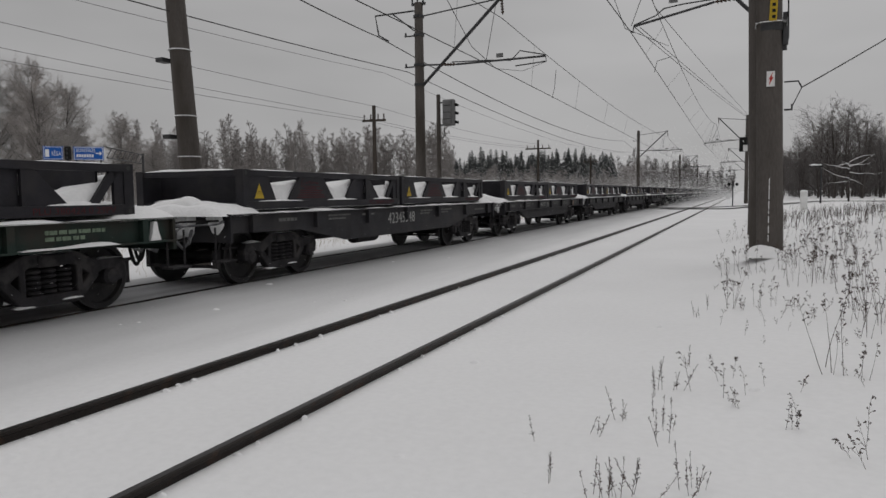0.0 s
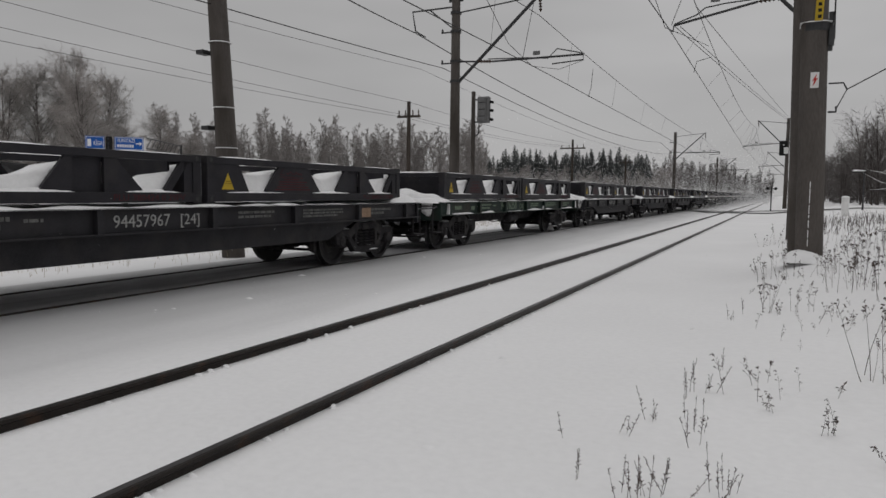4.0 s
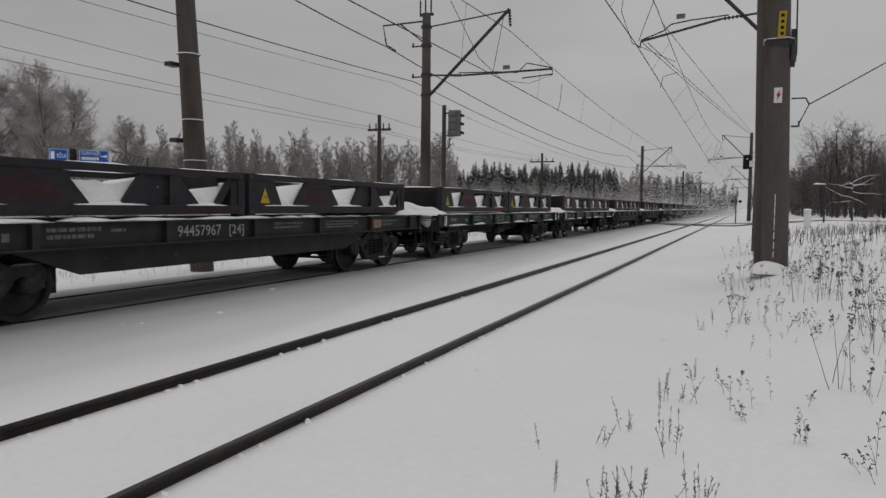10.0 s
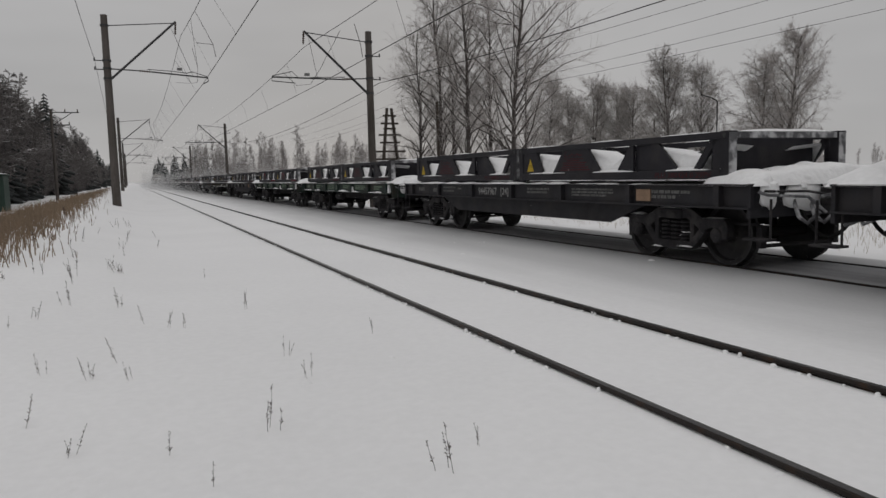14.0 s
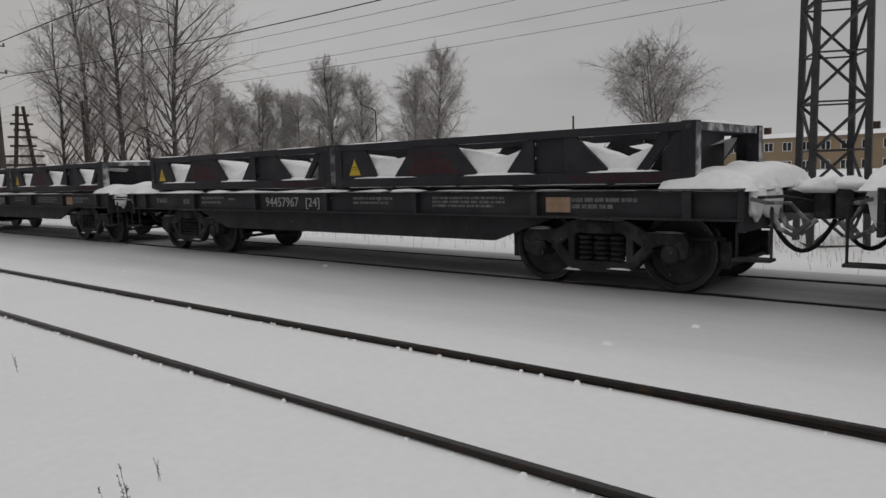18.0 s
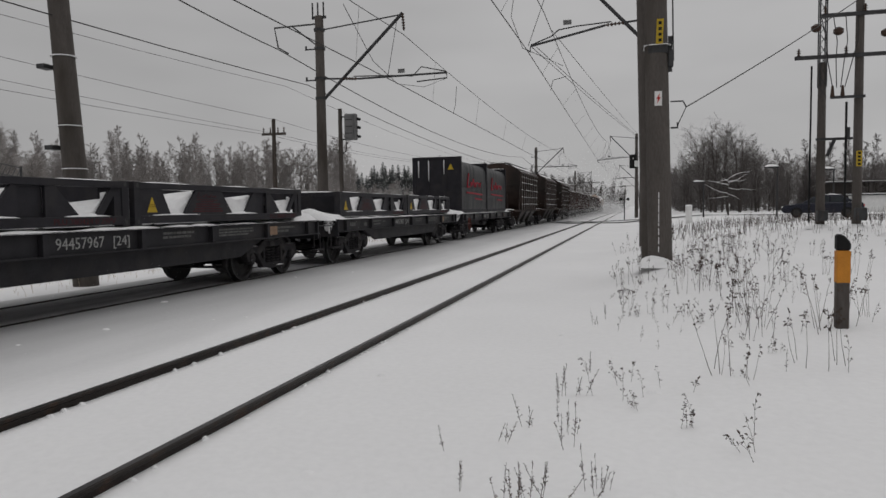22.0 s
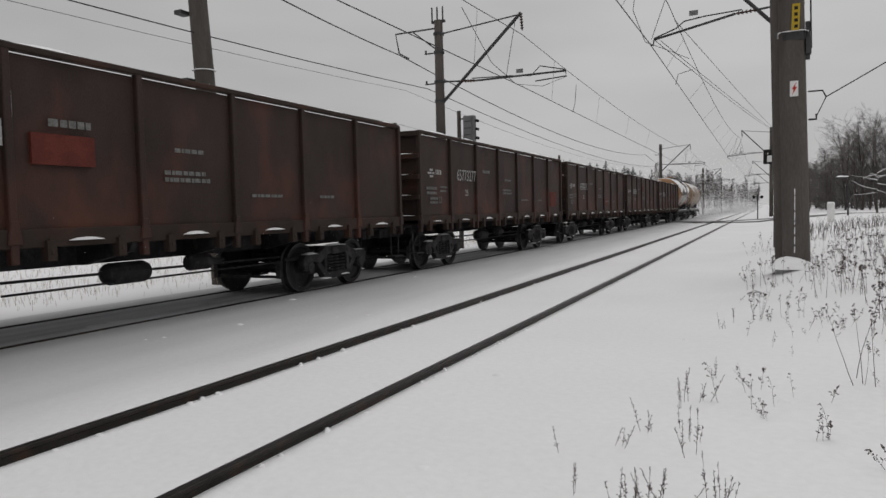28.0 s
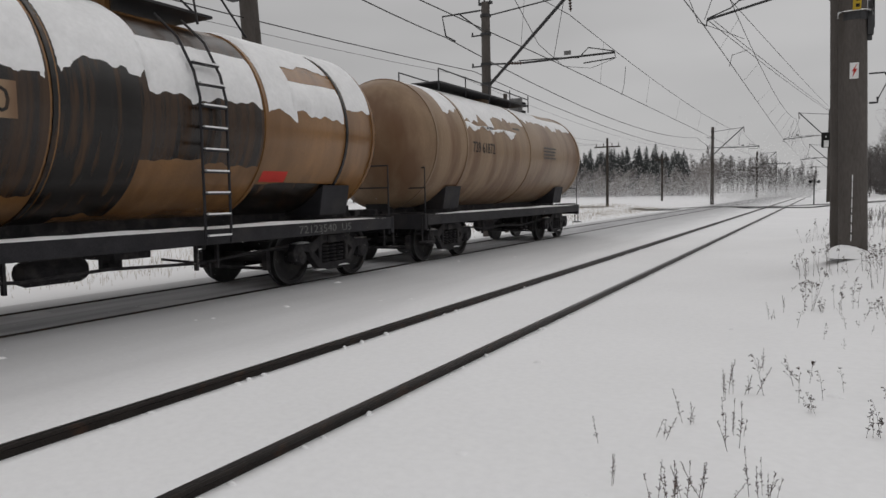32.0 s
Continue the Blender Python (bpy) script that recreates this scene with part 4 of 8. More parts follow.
        bars([(-5.7, -5.25, 1.04, 0.1), (-4.6, -4.35, 1.02, 0.1), (-3.9, -3.1, 1.12, 0.05), (-3.9, -3.2, 1.03, 0.05), (-2.95, -2.7, 1.1, 0.04), (0.6, 1.5, 1.12, 0.04), (0.6, 1.4, 1.05, 0.04),
              (2.3, 3.6, 1.13, 0.035), (2.3, 3.6, 1.075, 0.035), (2.3, 3.4, 1.02, 0.035), (4.6, 5.5, 1.1, 0.05), (4.6, 5.2, 1.02, 0.05)], 1.337, DULL_PRINT if paint is OLIVE else FADED_PRINT if paint is not GREEN else GREEN_PRINT, t, seed=5)
        if paint is BLACK:
            part("document_holder", Shape().box(1.337, 1.36, 4.25, 4.6, 0.97, 1.16), material("buff_card_" + number, (0.28, 0.19, 0.13), 0.8), t, "framed buff card")
    return t


def container_meshes():
    """The folded 20-foot frame: open sides of sloping gussets between a top and a bottom rail."""
    if "box" in LIB:
        return LIB["box"]
    L, W, z0, z1 = 6.06, 1.219, 0.0, 0.72
    solid = []
    for d in (1, -1):
        a, b = sorted((d * (W - 0.10), d * W))
        solid.append(Shape().box(a, b, -L / 2 + 0.16, L / 2 - 0.16, z1 - 0.115, z1 - 0.01).mesh("top_rail", BOX, 0.006))
        solid.append(Shape().box(a, b, -L / 2 + 0.16, L / 2 - 0.16, z0 + 0.02, z0 + 0.16).mesh("bottom_rail", BOX, 0.006))
    for d in (1, -1):
        for e in (1, -1):
            a, b = sorted((d * (W - 0.17), d * W))
            p, q = sorted((e * (L / 2 - 0.17), e * L / 2))
            post = Shape().box(a + 0.003, b - 0.003, p + 0.003, q - 0.003, z0 + 0.1, z1 - 0.1)
            post.box(a, b, p, q, z1 - 0.12, z1).box(a, b, p, q, z0, z0 + 0.12)
            solid.append(post.mesh("corner_post", BOX, 0.006))
    holes = Shape()
    for e in (1, -1):
        for z in (0.06, z1 - 0.06):
            holes.rod((W - 0.01, e * (L / 2 - 0.085), z), (W + 0.002, e * (L / 2 - 0.085), z), 0.035, n=10)
    gus = []
    lo, hi = 0.16, z1 - 0.115
    for poly in ([(-2.86, lo), (-2.06, lo), (-2.30, hi), (-2.86, hi)], [(-1.68, lo), (-0.05, lo), (-0.45, hi), (-1.30, hi)], [(0.42, lo), (0.88, lo), (0.88, hi), (0.78, hi)],
                 [(1.34, lo), (1.98, lo), (1.52, hi), (1.34, hi)], [(2.30, lo), (2.44, lo), (2.78, hi - 0.02), (2.78, hi), (2.64, hi)], [(2.70, lo), (2.86, lo), (2.86, hi), (2.70, hi)]):
        for d in (1, -1):
            a, b = sorted((d * (W - 0.07), d * (W - 0.02)))
            gus.append(Shape().prism(poly, a, b).mesh("gusset", BOX))
    solid.append(Shape().box(W - 0.17, W - 0.08, 0.88, 1.34, lo, hi).mesh("window_panel", BOX))
    solid.append(Shape().box(-W + 0.08, -W + 0.17, 0.88, 1.34, lo, hi).mesh("window_panel", BOX))
    for e in (1, -1):
        p, q = sorted((e * (L / 2 - 0.12), e * (L / 2 - 0.03)))
        solid.append(Shape().box(-W + 0.17, W - 0.17, p, q, z1 - 0.11, z1 - 0.01).mesh("end_rail", BOX, 0.006))
        solid.append(Shape().box(-W + 0.17, W - 0.17, p, q, 0.02, 0.14).mesh("end_rail", BOX, 0.006))
    floor = Shape().box(-W + 0.1, W - 0.1, -L / 2 + 0.13, L / 2 - 0.13, 0.05, 0.12)
    for e in (1, -1):
        solid.append(Shape().box(-W + 0.17, W - 0.17, *sorted((e * (L / 2 - 0.5), e * (L / 2 - 0.46))), 0.12, z1 - 0.08).mesh("folded_end_wall", BOX))
    ledge = Shape()
    r = random.Random(4)
    for d in (1, -1):
        for y0, y1 in ((-2.7, -1.2), (-0.4, 0.9), (1.6, 2.6)):
            ledge.mound(d * (W - 0.12), d * (W + 0.004), y0, y1, 0.158, 0.05, r.random() * 9, 3, 8, 0.6)
            ledge.mound(d * (W - 0.10), d * (W - 0.004), y0 - 0.1, y1 + r.uniform(-0.3, 0.2), z1 - 0.012, 0.022, r.random() * 9, 3, 8, 0.6)
    for e in (1, -1):
        ledge.mound(-W + 0.2, W - 0.2, e * (L / 2 - 0.07) - 0.05, e * (L / 2 - 0.07) + 0.05, z1 - 0.012, 0.04, 2.0 + e, 10, 3, 0.6)
    frost = Shape()
    for a, b in ((-W + 0.01, -W + 0.16), (W - 0.16, W - 0.01)):
        frost.box(a, b, L / 2 - 0.002, L / 2 + 0.004, 0.02, z1 - 0.02)
    frost.box(-W + 0.18, W - 0.18, L / 2 - 0.032, L / 2 - 0.024, z1 - 0.105, z1 - 0.015)
    frost.box(-W + 0.18, W - 0.18, L / 2 - 0.032, L / 2 - 0.024, 0.025, 0.135)
    tri = Shape().prism([(-2.70, 0.21), (-2.43, 0.21), (-2.565, 0.47)], W - 0.0195, W - 0.017)
    tri_print = Shape().box(W - 0.017, W - 0.0155, -2.62, -2.50, 0.33, 0.345).box(W - 0.017, W - 0.0155, -2.64, -2.48, 0.30, 0.312)
    scrawl = Shape()
    x = W - 0.0195
    pen = [((-1.19, 0.585), (-1.26, 0.475)), ((-1.26, 0.478), (-1.14, 0.483)), ((-1.27, 0.440), (-0.60, 0.430))]
    last = None
    for i in range(37):
        w = i / 36
        p = (-1.10 + 0.46 * w + 0.008 * math.sin(w * 44), 0.498 + 0.017 * math.sin(w * 44) + 0.045 * max(0, math.sin(w * 16 + 3.6)) ** 4)
        pen += [(last, p)] if last else []
        last = p
    for (ya, za), (yb, zb) in pen:
        dv = Vector((yb - ya, zb - za)).normalized()
        nv = Vector((-dv.y, dv.x)) * 0.006
        scrawl.prism([(ya + nv.x, za + nv.y), (yb + nv.x, zb + nv.y), (yb - nv.x, zb - nv.y), (ya - nv.x, za - nv.y)], x, x + 0.002)
    dull = Shape()
    for z, y0, y1 in ((0.39, -1.15, -0.72), (0.345, -1.3, -0.5), (0.30, -1.3, -0.55), (0.255, -1.35, -0.45), (0.21, -1.4, -0.4)):
        dull.box(x, x + 0.002, y0, y1, z, z + 0.02)
    LIB["box"] = dict(frost=frost.mesh("frost_on_end", FROST), solid=solid, holes=holes.mesh("casting_hole", TYRE), gus=gus, floor=floor.mesh("floor", BOX), ledge=ledge.mesh("snow_on_rail", SNOW_PACKED, smooth=True), tri=tri.mesh("warning_triangle", YELLOW),
                      tri_print=tri_print.mesh("triangle_print", YELLOW_DARK), scrawl=scrawl.mesh("red_mark", BOX_RED), scrawl_hi=scrawl.mesh("red_mark", RED_PRINT), dull=dull.mesh("red_print_lines", BOX_RED))
    return LIB["box"]


def drift_meshes(v):
    """The snow behind the open sides of one container: heaps that cling to the sloping gussets and sag between them."""
    W, lo, hi = 1.219, 0.16, 0.605
    r = random.Random(70 + v)
    out = []
    for d in (1, -1):
        for y0, y1, b0, b1 in ((-2.28, -1.32, -2.05, -1.70), (-0.43, 0.77, -0.04, 0.42), (1.54, 2.63, 1.97, 2.31)):
            dip, mid, seed = r.uniform(0.08, 0.30), r.uniform(0.35, 0.65), r.uniform(0, 40)
            lift = (r.uniform(-0.07, 0.02), r.uniform(-0.07, 0.02))
            n, m = 26, 7
            s = Shape()
            for j in range(m + 2):
                w = min(1, j / m)
                for i in range(n + 1):
                    u = i / n
                    q = u / mid * 0.5 if u < mid else 0.5 + (u - mid) / (1 - mid) * 0.5
                    top = hi - 0.015 + lift[0] * (1 - u) + lift[1] * u - dip * math.sin(math.pi * q) ** 0.75
                    top += 0.05 * noise.noise(Vector((u * 3.1, seed, d))) + 0.02 * noise.noise(Vector((u * 11, seed, d + 3)))
                    top = min(hi - 0.004, max(lo + 0.05, top))
                    z = lo + 0.004 + (top - lo) * math.sin(w * math.pi / 2) ** 0.9
                    e = (z - lo) / (hi - lo)
                    ya, yb = b0 + (y0 - b0) * e - 0.14, b1 + (y1 - b1) * e + 0.14
                    x = W - 0.085 - 0.12 * w ** 2.2 - 0.03 * noise.noise(Vector((u * 4, w * 3, seed)))
                    if j == m + 1:
                        x, z = W - 0.8, z - 0.05
                    s.v.append((d * x, ya + (yb - ya) * u, z))
            for j in range(m + 1):
                for i in range(n):
                    k = j * (n + 1) + i
                    s.f.append([k, k + 1, k + n + 2, k + n + 1] if d > 0 else [k, k + n + 1, k + n + 2, k + 1])
            out.append(s.mesh("drifted_snow", SNOW_PACKED, smooth=True))
    return out


def folded_container(code, bright=False, variant=0):
    m = container_meshes()
    t = thing("folded_container", "black folded 20-foot container frame filled with drifted snow", "container", "folded containers on the train")
    for me in m["solid"] + [m["floor"]]:
        part(me.name.split(".")[0], me, None, t)
    tagged(part("casting_hole", m["holes"], None, t), kind="stuff")
    for g in m["gus"]:
        part("gusset", g, None, t)
    for g in drift_meshes(variant):
        part("drifted_snow", g, None, t, "white snow drifted into the open side")
    tagged(part("snow_on_rail", m["ledge"], None, t), kind="stuff")
    tagged(part("frost_on_end", m["frost"], None, t), kind="stuff")
    part("warning_triangle", m["tri"], None, t, "yellow warning triangle")
    part("triangle_print", m["tri_print"], None, t)
    part("red_mark", m["scrawl_hi" if bright else "scrawl"], None, t, "red brand mark of plain strokes")
    tagged(part("red_print", m["dull"], None, t), kind="stuff")
    lettering(code, 0.085, RED_PRINT if bright else BOX_RED, t, on_side(1.2195, 1.45, 0.045), "container_code", width=1.25)
    return t


def ride(ob, u, z=0.0):
    TRAIN.append((ob, u, z))


def place_flats():
    kinds = {}
    kinds["black"] = flat_wagon(BLACK, "94457967", "[24]", "belly", "black four-axle container flat wagon with snow on its ledges")
    kinds["green"] = flat_wagon(GREEN, "94376258", "[20]", "flat", "dark green four-axle container flat wagon with snow on its ledges")
    kinds["olive"] = flat_wagon(OLIVE, "94451023", "[20]", "flat", "olive brown four-axle container flat wagon with snow on its ledges")
    kinds["bellied"] = flat_wagon(BLACK, "42345348", "20", "deep", "black fish-bellied container flat wagon with white number")
    cont = [folded_container("PLU 380424 0 29PV"), folded_container("PLU 380 135 1 29PV", True, 1)]
    cont += [folded_container("PLU 380424 0 29PV", False, v) for v in (2, 3, 4, 5)]
    draw = random.Random(15)
    plan = {0: "green", 1: "bellied", 9: "bellied", 11: "olive", 13: "green", 14: "green", 17: "green", 19: "black", 22: "olive", 24: "bellied", 2: "black", 6: "green"}
    used = set()
    first = {i: True for i in range(6)}
    for k in range(-4, 28):
        if k == 23:
            continue
        u = 1.75 + 14.62 * k
        kind = plan.get(k, "black")
        t = kinds[kind]
        if kind in used:
            c = copy_thing(t, pose(0, 0, 0))
            for o in c.children_recursive:
                if o.name.startswith("wheelset"):
                    SPINS.append((o, o.matrix_basis.translation.y))
            t = c
        used.add(kind)
        ride(t, u)
        for j, d in enumerate((-3.09, 3.09)):
            i = 1 if (k in (13,)) else draw.choice((0, 2, 3, 4, 5))
            c = cont[i]
            if not first.pop(i, False):
                c = copy_thing(c, pose(0, 0, 0))
            ride(c, u + d, 1.295)


place_flats()


def tall_container():
    """A 20-foot bulk container with steel ends and a bulging tarpaulin body."""
    t = thing("tarpaulin_container", "tall black container with tarpaulin sides and red strokes", "container", "tall tarpaulin containers")
    L, W, H = 6.06, 1.219, 2.68
    for e in (-1, 1):
        s = Shape()
        y = e * L / 2
        s.box(-W, W, *sorted((y, y - e * 0.09)), 0.0, 0.16).box(-W, W, *sorted((y, y - e * 0.09)), H - 0.12, H)
        for x0, x1 in ((-W, -W + 0.14), (W - 0.14, W), (-0.48, -0.38), (0.38, 0.48)):
            s.box(x0, x1, *sorted((y, y - e * 0.1)), 0.16, H - 0.12)
        part("end_frame", s, BOX, t, bevel=0.008)
        part("end_wall", Shape().box(-W + 0.14, W - 0.14, *sorted((y - e * 0.03, y - e * 0.07)), 0.16, H - 0.12), BOX, t)
    for d in (1, -1):
        part("bottom_rail", Shape().box(*sorted((d * (W - 0.12), d * W)), -L / 2 + 0.1, L / 2 - 0.1, 0.0, 0.16), BOX, t, bevel=0.006)
    # tarpaulin: bulging sides, rounded shoulders, small folds
    n, m = 40, 22
    v, f = [], []
    for j in range(n + 1):
        y = -L / 2 + 0.1 + (L - 0.2) * j / n
        for i in range(m + 1):
            a = i / m
            if a < 0.38:
                x, z = -1, a / 0.38 * (H - 0.55) + 0.16
            elif a > 0.62:
                x, z = 1, (1 - a) / 0.38 * (H - 0.55) + 0.16
            else:
                q = (a - 0.38) / 0.24 * math.pi
                x, z = -math.cos(q), H - 0.39 + 0.30 * math.sin(q) ** 0.8
            w = W - 0.05
            b = 0.03 * math.sin(min(1, z / 2.3) * math.pi)
            nz = 0.03 * noise.noise(Vector((y * 1.9, z * 1.1, x))) + 0.012 * noise.noise(Vector((y * 6, z * 3, x)))
            xx = x * (w + b + nz) if abs(x) == 1 else x * (w + nz)
            v.append((xx, y, z + (nz * 1.3 if abs(x) < 1 else 0)))
    for j in range(n):
        for i in range(m):
            k = j * (m + 1) + i
            f.append((k, k + m + 1, k + m + 2, k + 1))
    me = bpy.data.meshes.new("tarpaulin")
    me.from_pydata(v, [], f)
    me.materials.append(TARP)
    me.polygons.foreach_set("use_smooth", [True] * len(f))
    part("tarpaulin", me, None, t, "creased black-green tarpaulin")
    tri = Shape().prism([(W - 0.68, 2.06), (W - 0.38, 2.06), (W - 0.53, 2.34)], -L / 2 - 0.004, -L / 2 - 0.001, "y")
    part("warning_triangle", tri, YELLOW, t)
    x = W + 0.022
    mark = Shape()
    brush = [((-1.45, 1.92), (-1.80, 1.22)), ((-1.80, 1.24), (-1.25, 1.27)), ((-1.9, 0.98), (1.75, 0.92)), ((0.0, 0.70), (1.6, 0.66))]
    last = None
    for i in range(61):
        w = i / 60
        p = (-1.1 + 2.5 * w + 0.05 * math.sin(w * 44), 1.40 + 0.10 * math.sin(w * 44 + 0.9) + (0.24 * max(0, math.sin(w * 16 + 3.6)) ** 4))
        if last:
            brush.append((last, p))
        last = p
    for (y0, z0), (y1, z1) in brush:
        dv = Vector((y1 - y0, z1 - z0)).normalized()
        nv = Vector((-dv.y, dv.x)) * 0.036
        mark.prism([(y0 + nv.x, z0 + nv.y), (y1 + nv.x, z1 + nv.y), (y1 - nv.x, z1 - nv.y), (y0 - nv.x, z0 - nv.y)], x - 0.06, x - 0.009)
    part("red_brand_mark", mark, RED_PRINT, t, "broad red brush strokes of a brand mark")
    s = Shape()
    for e in (-1, 1):
        s.mound(-W, W, e * (L / 2 - 0.05) - 0.05, e * (L / 2 - 0.05) + 0.05, H - 0.002, 0.025, e, 10, 3, 0.6)
    s.mound(-0.62, 0.62, -L / 2 + 0.4, L / 2 - 0.6, H - 0.16, 0.11, 3.3, 8, 24, 0.7, 0.5)
    part("snow_on_top", s, SNOW_PACKED, t, smooth=True)
    st = Shape()
    for x0, z0, z1 in ((-0.9, 1.7, 2.5), (-0.4, 1.5, 2.5), (0.36, 1.8, 2.5)):
        st.rod((x0, -L / 2 - 0.005, z1), (x0, -L / 2 - 0.002, z0), 0.03, 0.008, 6)
    part("clinging_snow", st, SNOW_PACKED, t)
    return t


def place_tall():
    u = 1.75 + 14.62 * 28
    w = flat_wagon(BLACK, "94564172", "[24]", "deep2", "black flat wagon under two tall tarpaulin containers")
    wheel = Shape()
    for i in range(16):
        a, b = 2 * math.pi * i / 16, 2 * math.pi * (i + 1) / 16
        wheel.rod((1.47, -5.6 + 0.28 * math.cos(a), 0.75 + 0.28 * math.sin(a)), (1.47, -5.6 + 0.28 * math.cos(b), 0.75 + 0.28 * math.sin(b)), 0.02, n=5)
        if i % 4 == 0:
            wheel.rod((1.47, -5.6, 0.75), (1.47, -5.6 + 0.28 * math.cos(a), 0.75 + 0.28 * math.sin(a)), 0.014, n=5)
    part("hand_brake_wheel", wheel, RED_PATCH, w, "red hand brake wheel")
    ride(w, u)
    a = tall_container()
    ride(a, u - 3.09, 1.295)
    ride(copy_thing(a, pose(0, 0, 0)), u + 3.09, 1.295)


place_tall()


def low_sided_wagon():
    """An old flat wagon with drop sides in panels, faded grey with one rusty orange bay."""
    t = thing("low_sided_wagon", "faded grey drop-side wagon with rusty orange panels and snow", "railway wagon", "wagons of the freight train")
    L = 6.7
    part("centre_sill", Shape().prism([(-6.5, 1.2), (6.5, 1.2), (6.5, 0.86), (4.3, 0.86), (3.2, 0.58), (-3.2, 0.58), (-4.3, 0.86), (-6.5, 0.86)], -0.42, 0.42), UNDER, t)
    part("floor", Shape().box(-1.4, 1.4, -L, L, 1.2, 1.26), GREY_WAGON, t)
    for d in (1, -1):
        part("side_sill", Shape().prism([(-L, 1.2), (L, 1.2), (L, 0.97), (-L, 0.97)], *sorted((d * 1.33, d * 1.40))), GREY_WAGON, t, bevel=0.005)
        part("belly_plate", Shape().prism([(-4.2, 0.97), (4.2, 0.97), (3.3, 0.66), (-3.3, 0.66)], *sorted((d * 1.1, d * 1.14))), UNDER, t)
        n = 12
        for i in range(n):
            y0, y1 = -L + 2 * L * i / n + 0.07, -L + 2 * L * (i + 1) / n - 0.07
            mat = ORANGE_WAGON if d > 0 and 9 <= i <= 11 else GREY_WAGON
            s = Shape().box(*sorted((d * 1.40, d * 1.44)), y0, y1, 1.28, 1.84)
            s.box(*sorted((d * 1.44, d * 1.49)), y0, y1, 1.80, 1.86).box(*sorted((d * 1.44, d * 1.48)), y0, y1, 1.28, 1.34)
            part("drop_side", s, mat, t, bevel=0.006)
        for i in range(n + 1):
            y = -L + 2 * L * i / n
            s = Shape().box(*sorted((d * 1.40, d * 1.475)), y - 0.05, y + 0.05, 1.02, 1.86)
            part("stanchion", s, GREY_WAGON, t, bevel=0.008)
            h = Shape().box(*sorted((d * 1.44, d * 1.52)), y - 0.075, y + 0.075, 1.10, 1.29)
            h.rod((d * 1.50, y - 0.11, 1.22), (d * 1.50, y + 0.11, 1.22), 0.03)
            part("hinge", h, UNDER, t, "dark hinge block", bevel=0.012)
        part("lower_lip", Shape().box(*sorted((d * 1.40, d * 1.49)), -L, L, 0.95, 0.98), GREY_WAGON, t)
        r = random.Random(8)
        for i in range(n):
            y0 = -L + 2 * L * i / n + 0.1
            s = Shape().mound(d * 1.41, d * 1.57, y0 + r.uniform(0, 0.12), y0 + r.uniform(0.7, 0.98), 1.225, r.uniform(0.10, 0.22), r.random() * 9, 4, 14, 0.35, 0.5)
            part("snow_on_ledge", s, SNOW_PACKED, t, smooth=True)
            if r.random() < 0.75:
                y1 = y0 + r.uniform(-0.1, 0.4)
                s = Shape().mound(d * 1.39, d * 1.50, y1, y1 + r.uniform(0.5, 1.1), 0.975, r.uniform(0.03, 0.07), r.random() * 9, 3, 12, 0.4, 0.6)
                part("snow_on_lip", s, SNOW_PACKED, t, smooth=True)
    for d in (1, -1):
        part("end_board", Shape().box(-1.4, 1.4, *sorted((d * L, d * (L - 0.05))), 0.85, 1.8), GREY_WAGON, t)
    part("load", Shape().box(-1.2, 1.2, -L + 0.6, -0.06, 1.26, 1.99), BOX, t, "black folded container lying behind the sides", bevel=0.02)
    part("load", Shape().box(-1.2, 1.2, 0.06, L - 0.2, 1.26, 1.99), BOX, t, bevel=0.02)
    for y in (-0.14, 0.14):
        part("casting_hole", Shape().rod((1.19, y, 1.92), (1.203, y, 1.92), 0.035, n=10), TYRE, t)
    s = Shape()
    s.mound(-1.2, 1.2, -L + 0.6, -0.3, 1.985, 0.06, 4, 8, 20, 0.6)
    s.mound(-1.2, 1.2, 0.3, L - 0.4, 1.985, 0.06, 6, 8, 20, 0.6)
    for d in (1, -1):
        s.mound(-0.5, 0.5, d * 7 - 0.3, d * 7 + 0.3, 1.15, 0.25, d, 6, 6, 0.5)
    part("snow_on_top", s, SNOW_PACKED, t, smooth=True)
    part("tool_box", Shape().box(0.7, 1.32, -2.7, -0.5, 0.40, 0.85), UNDER, t, bevel=0.015)
    lettering("5455 3895", 0.24, WHITE_PRINT, t, on_side(1.4402, 0.30, 1.50), "wagon_number", width=1.85)
    for y in (-4.86, 4.86):
        add_bogie(t, y)
    add_couplers(t, 7.31)
    ride(t, 1.75 + 14.62 * 23)


low_sided_wagon()


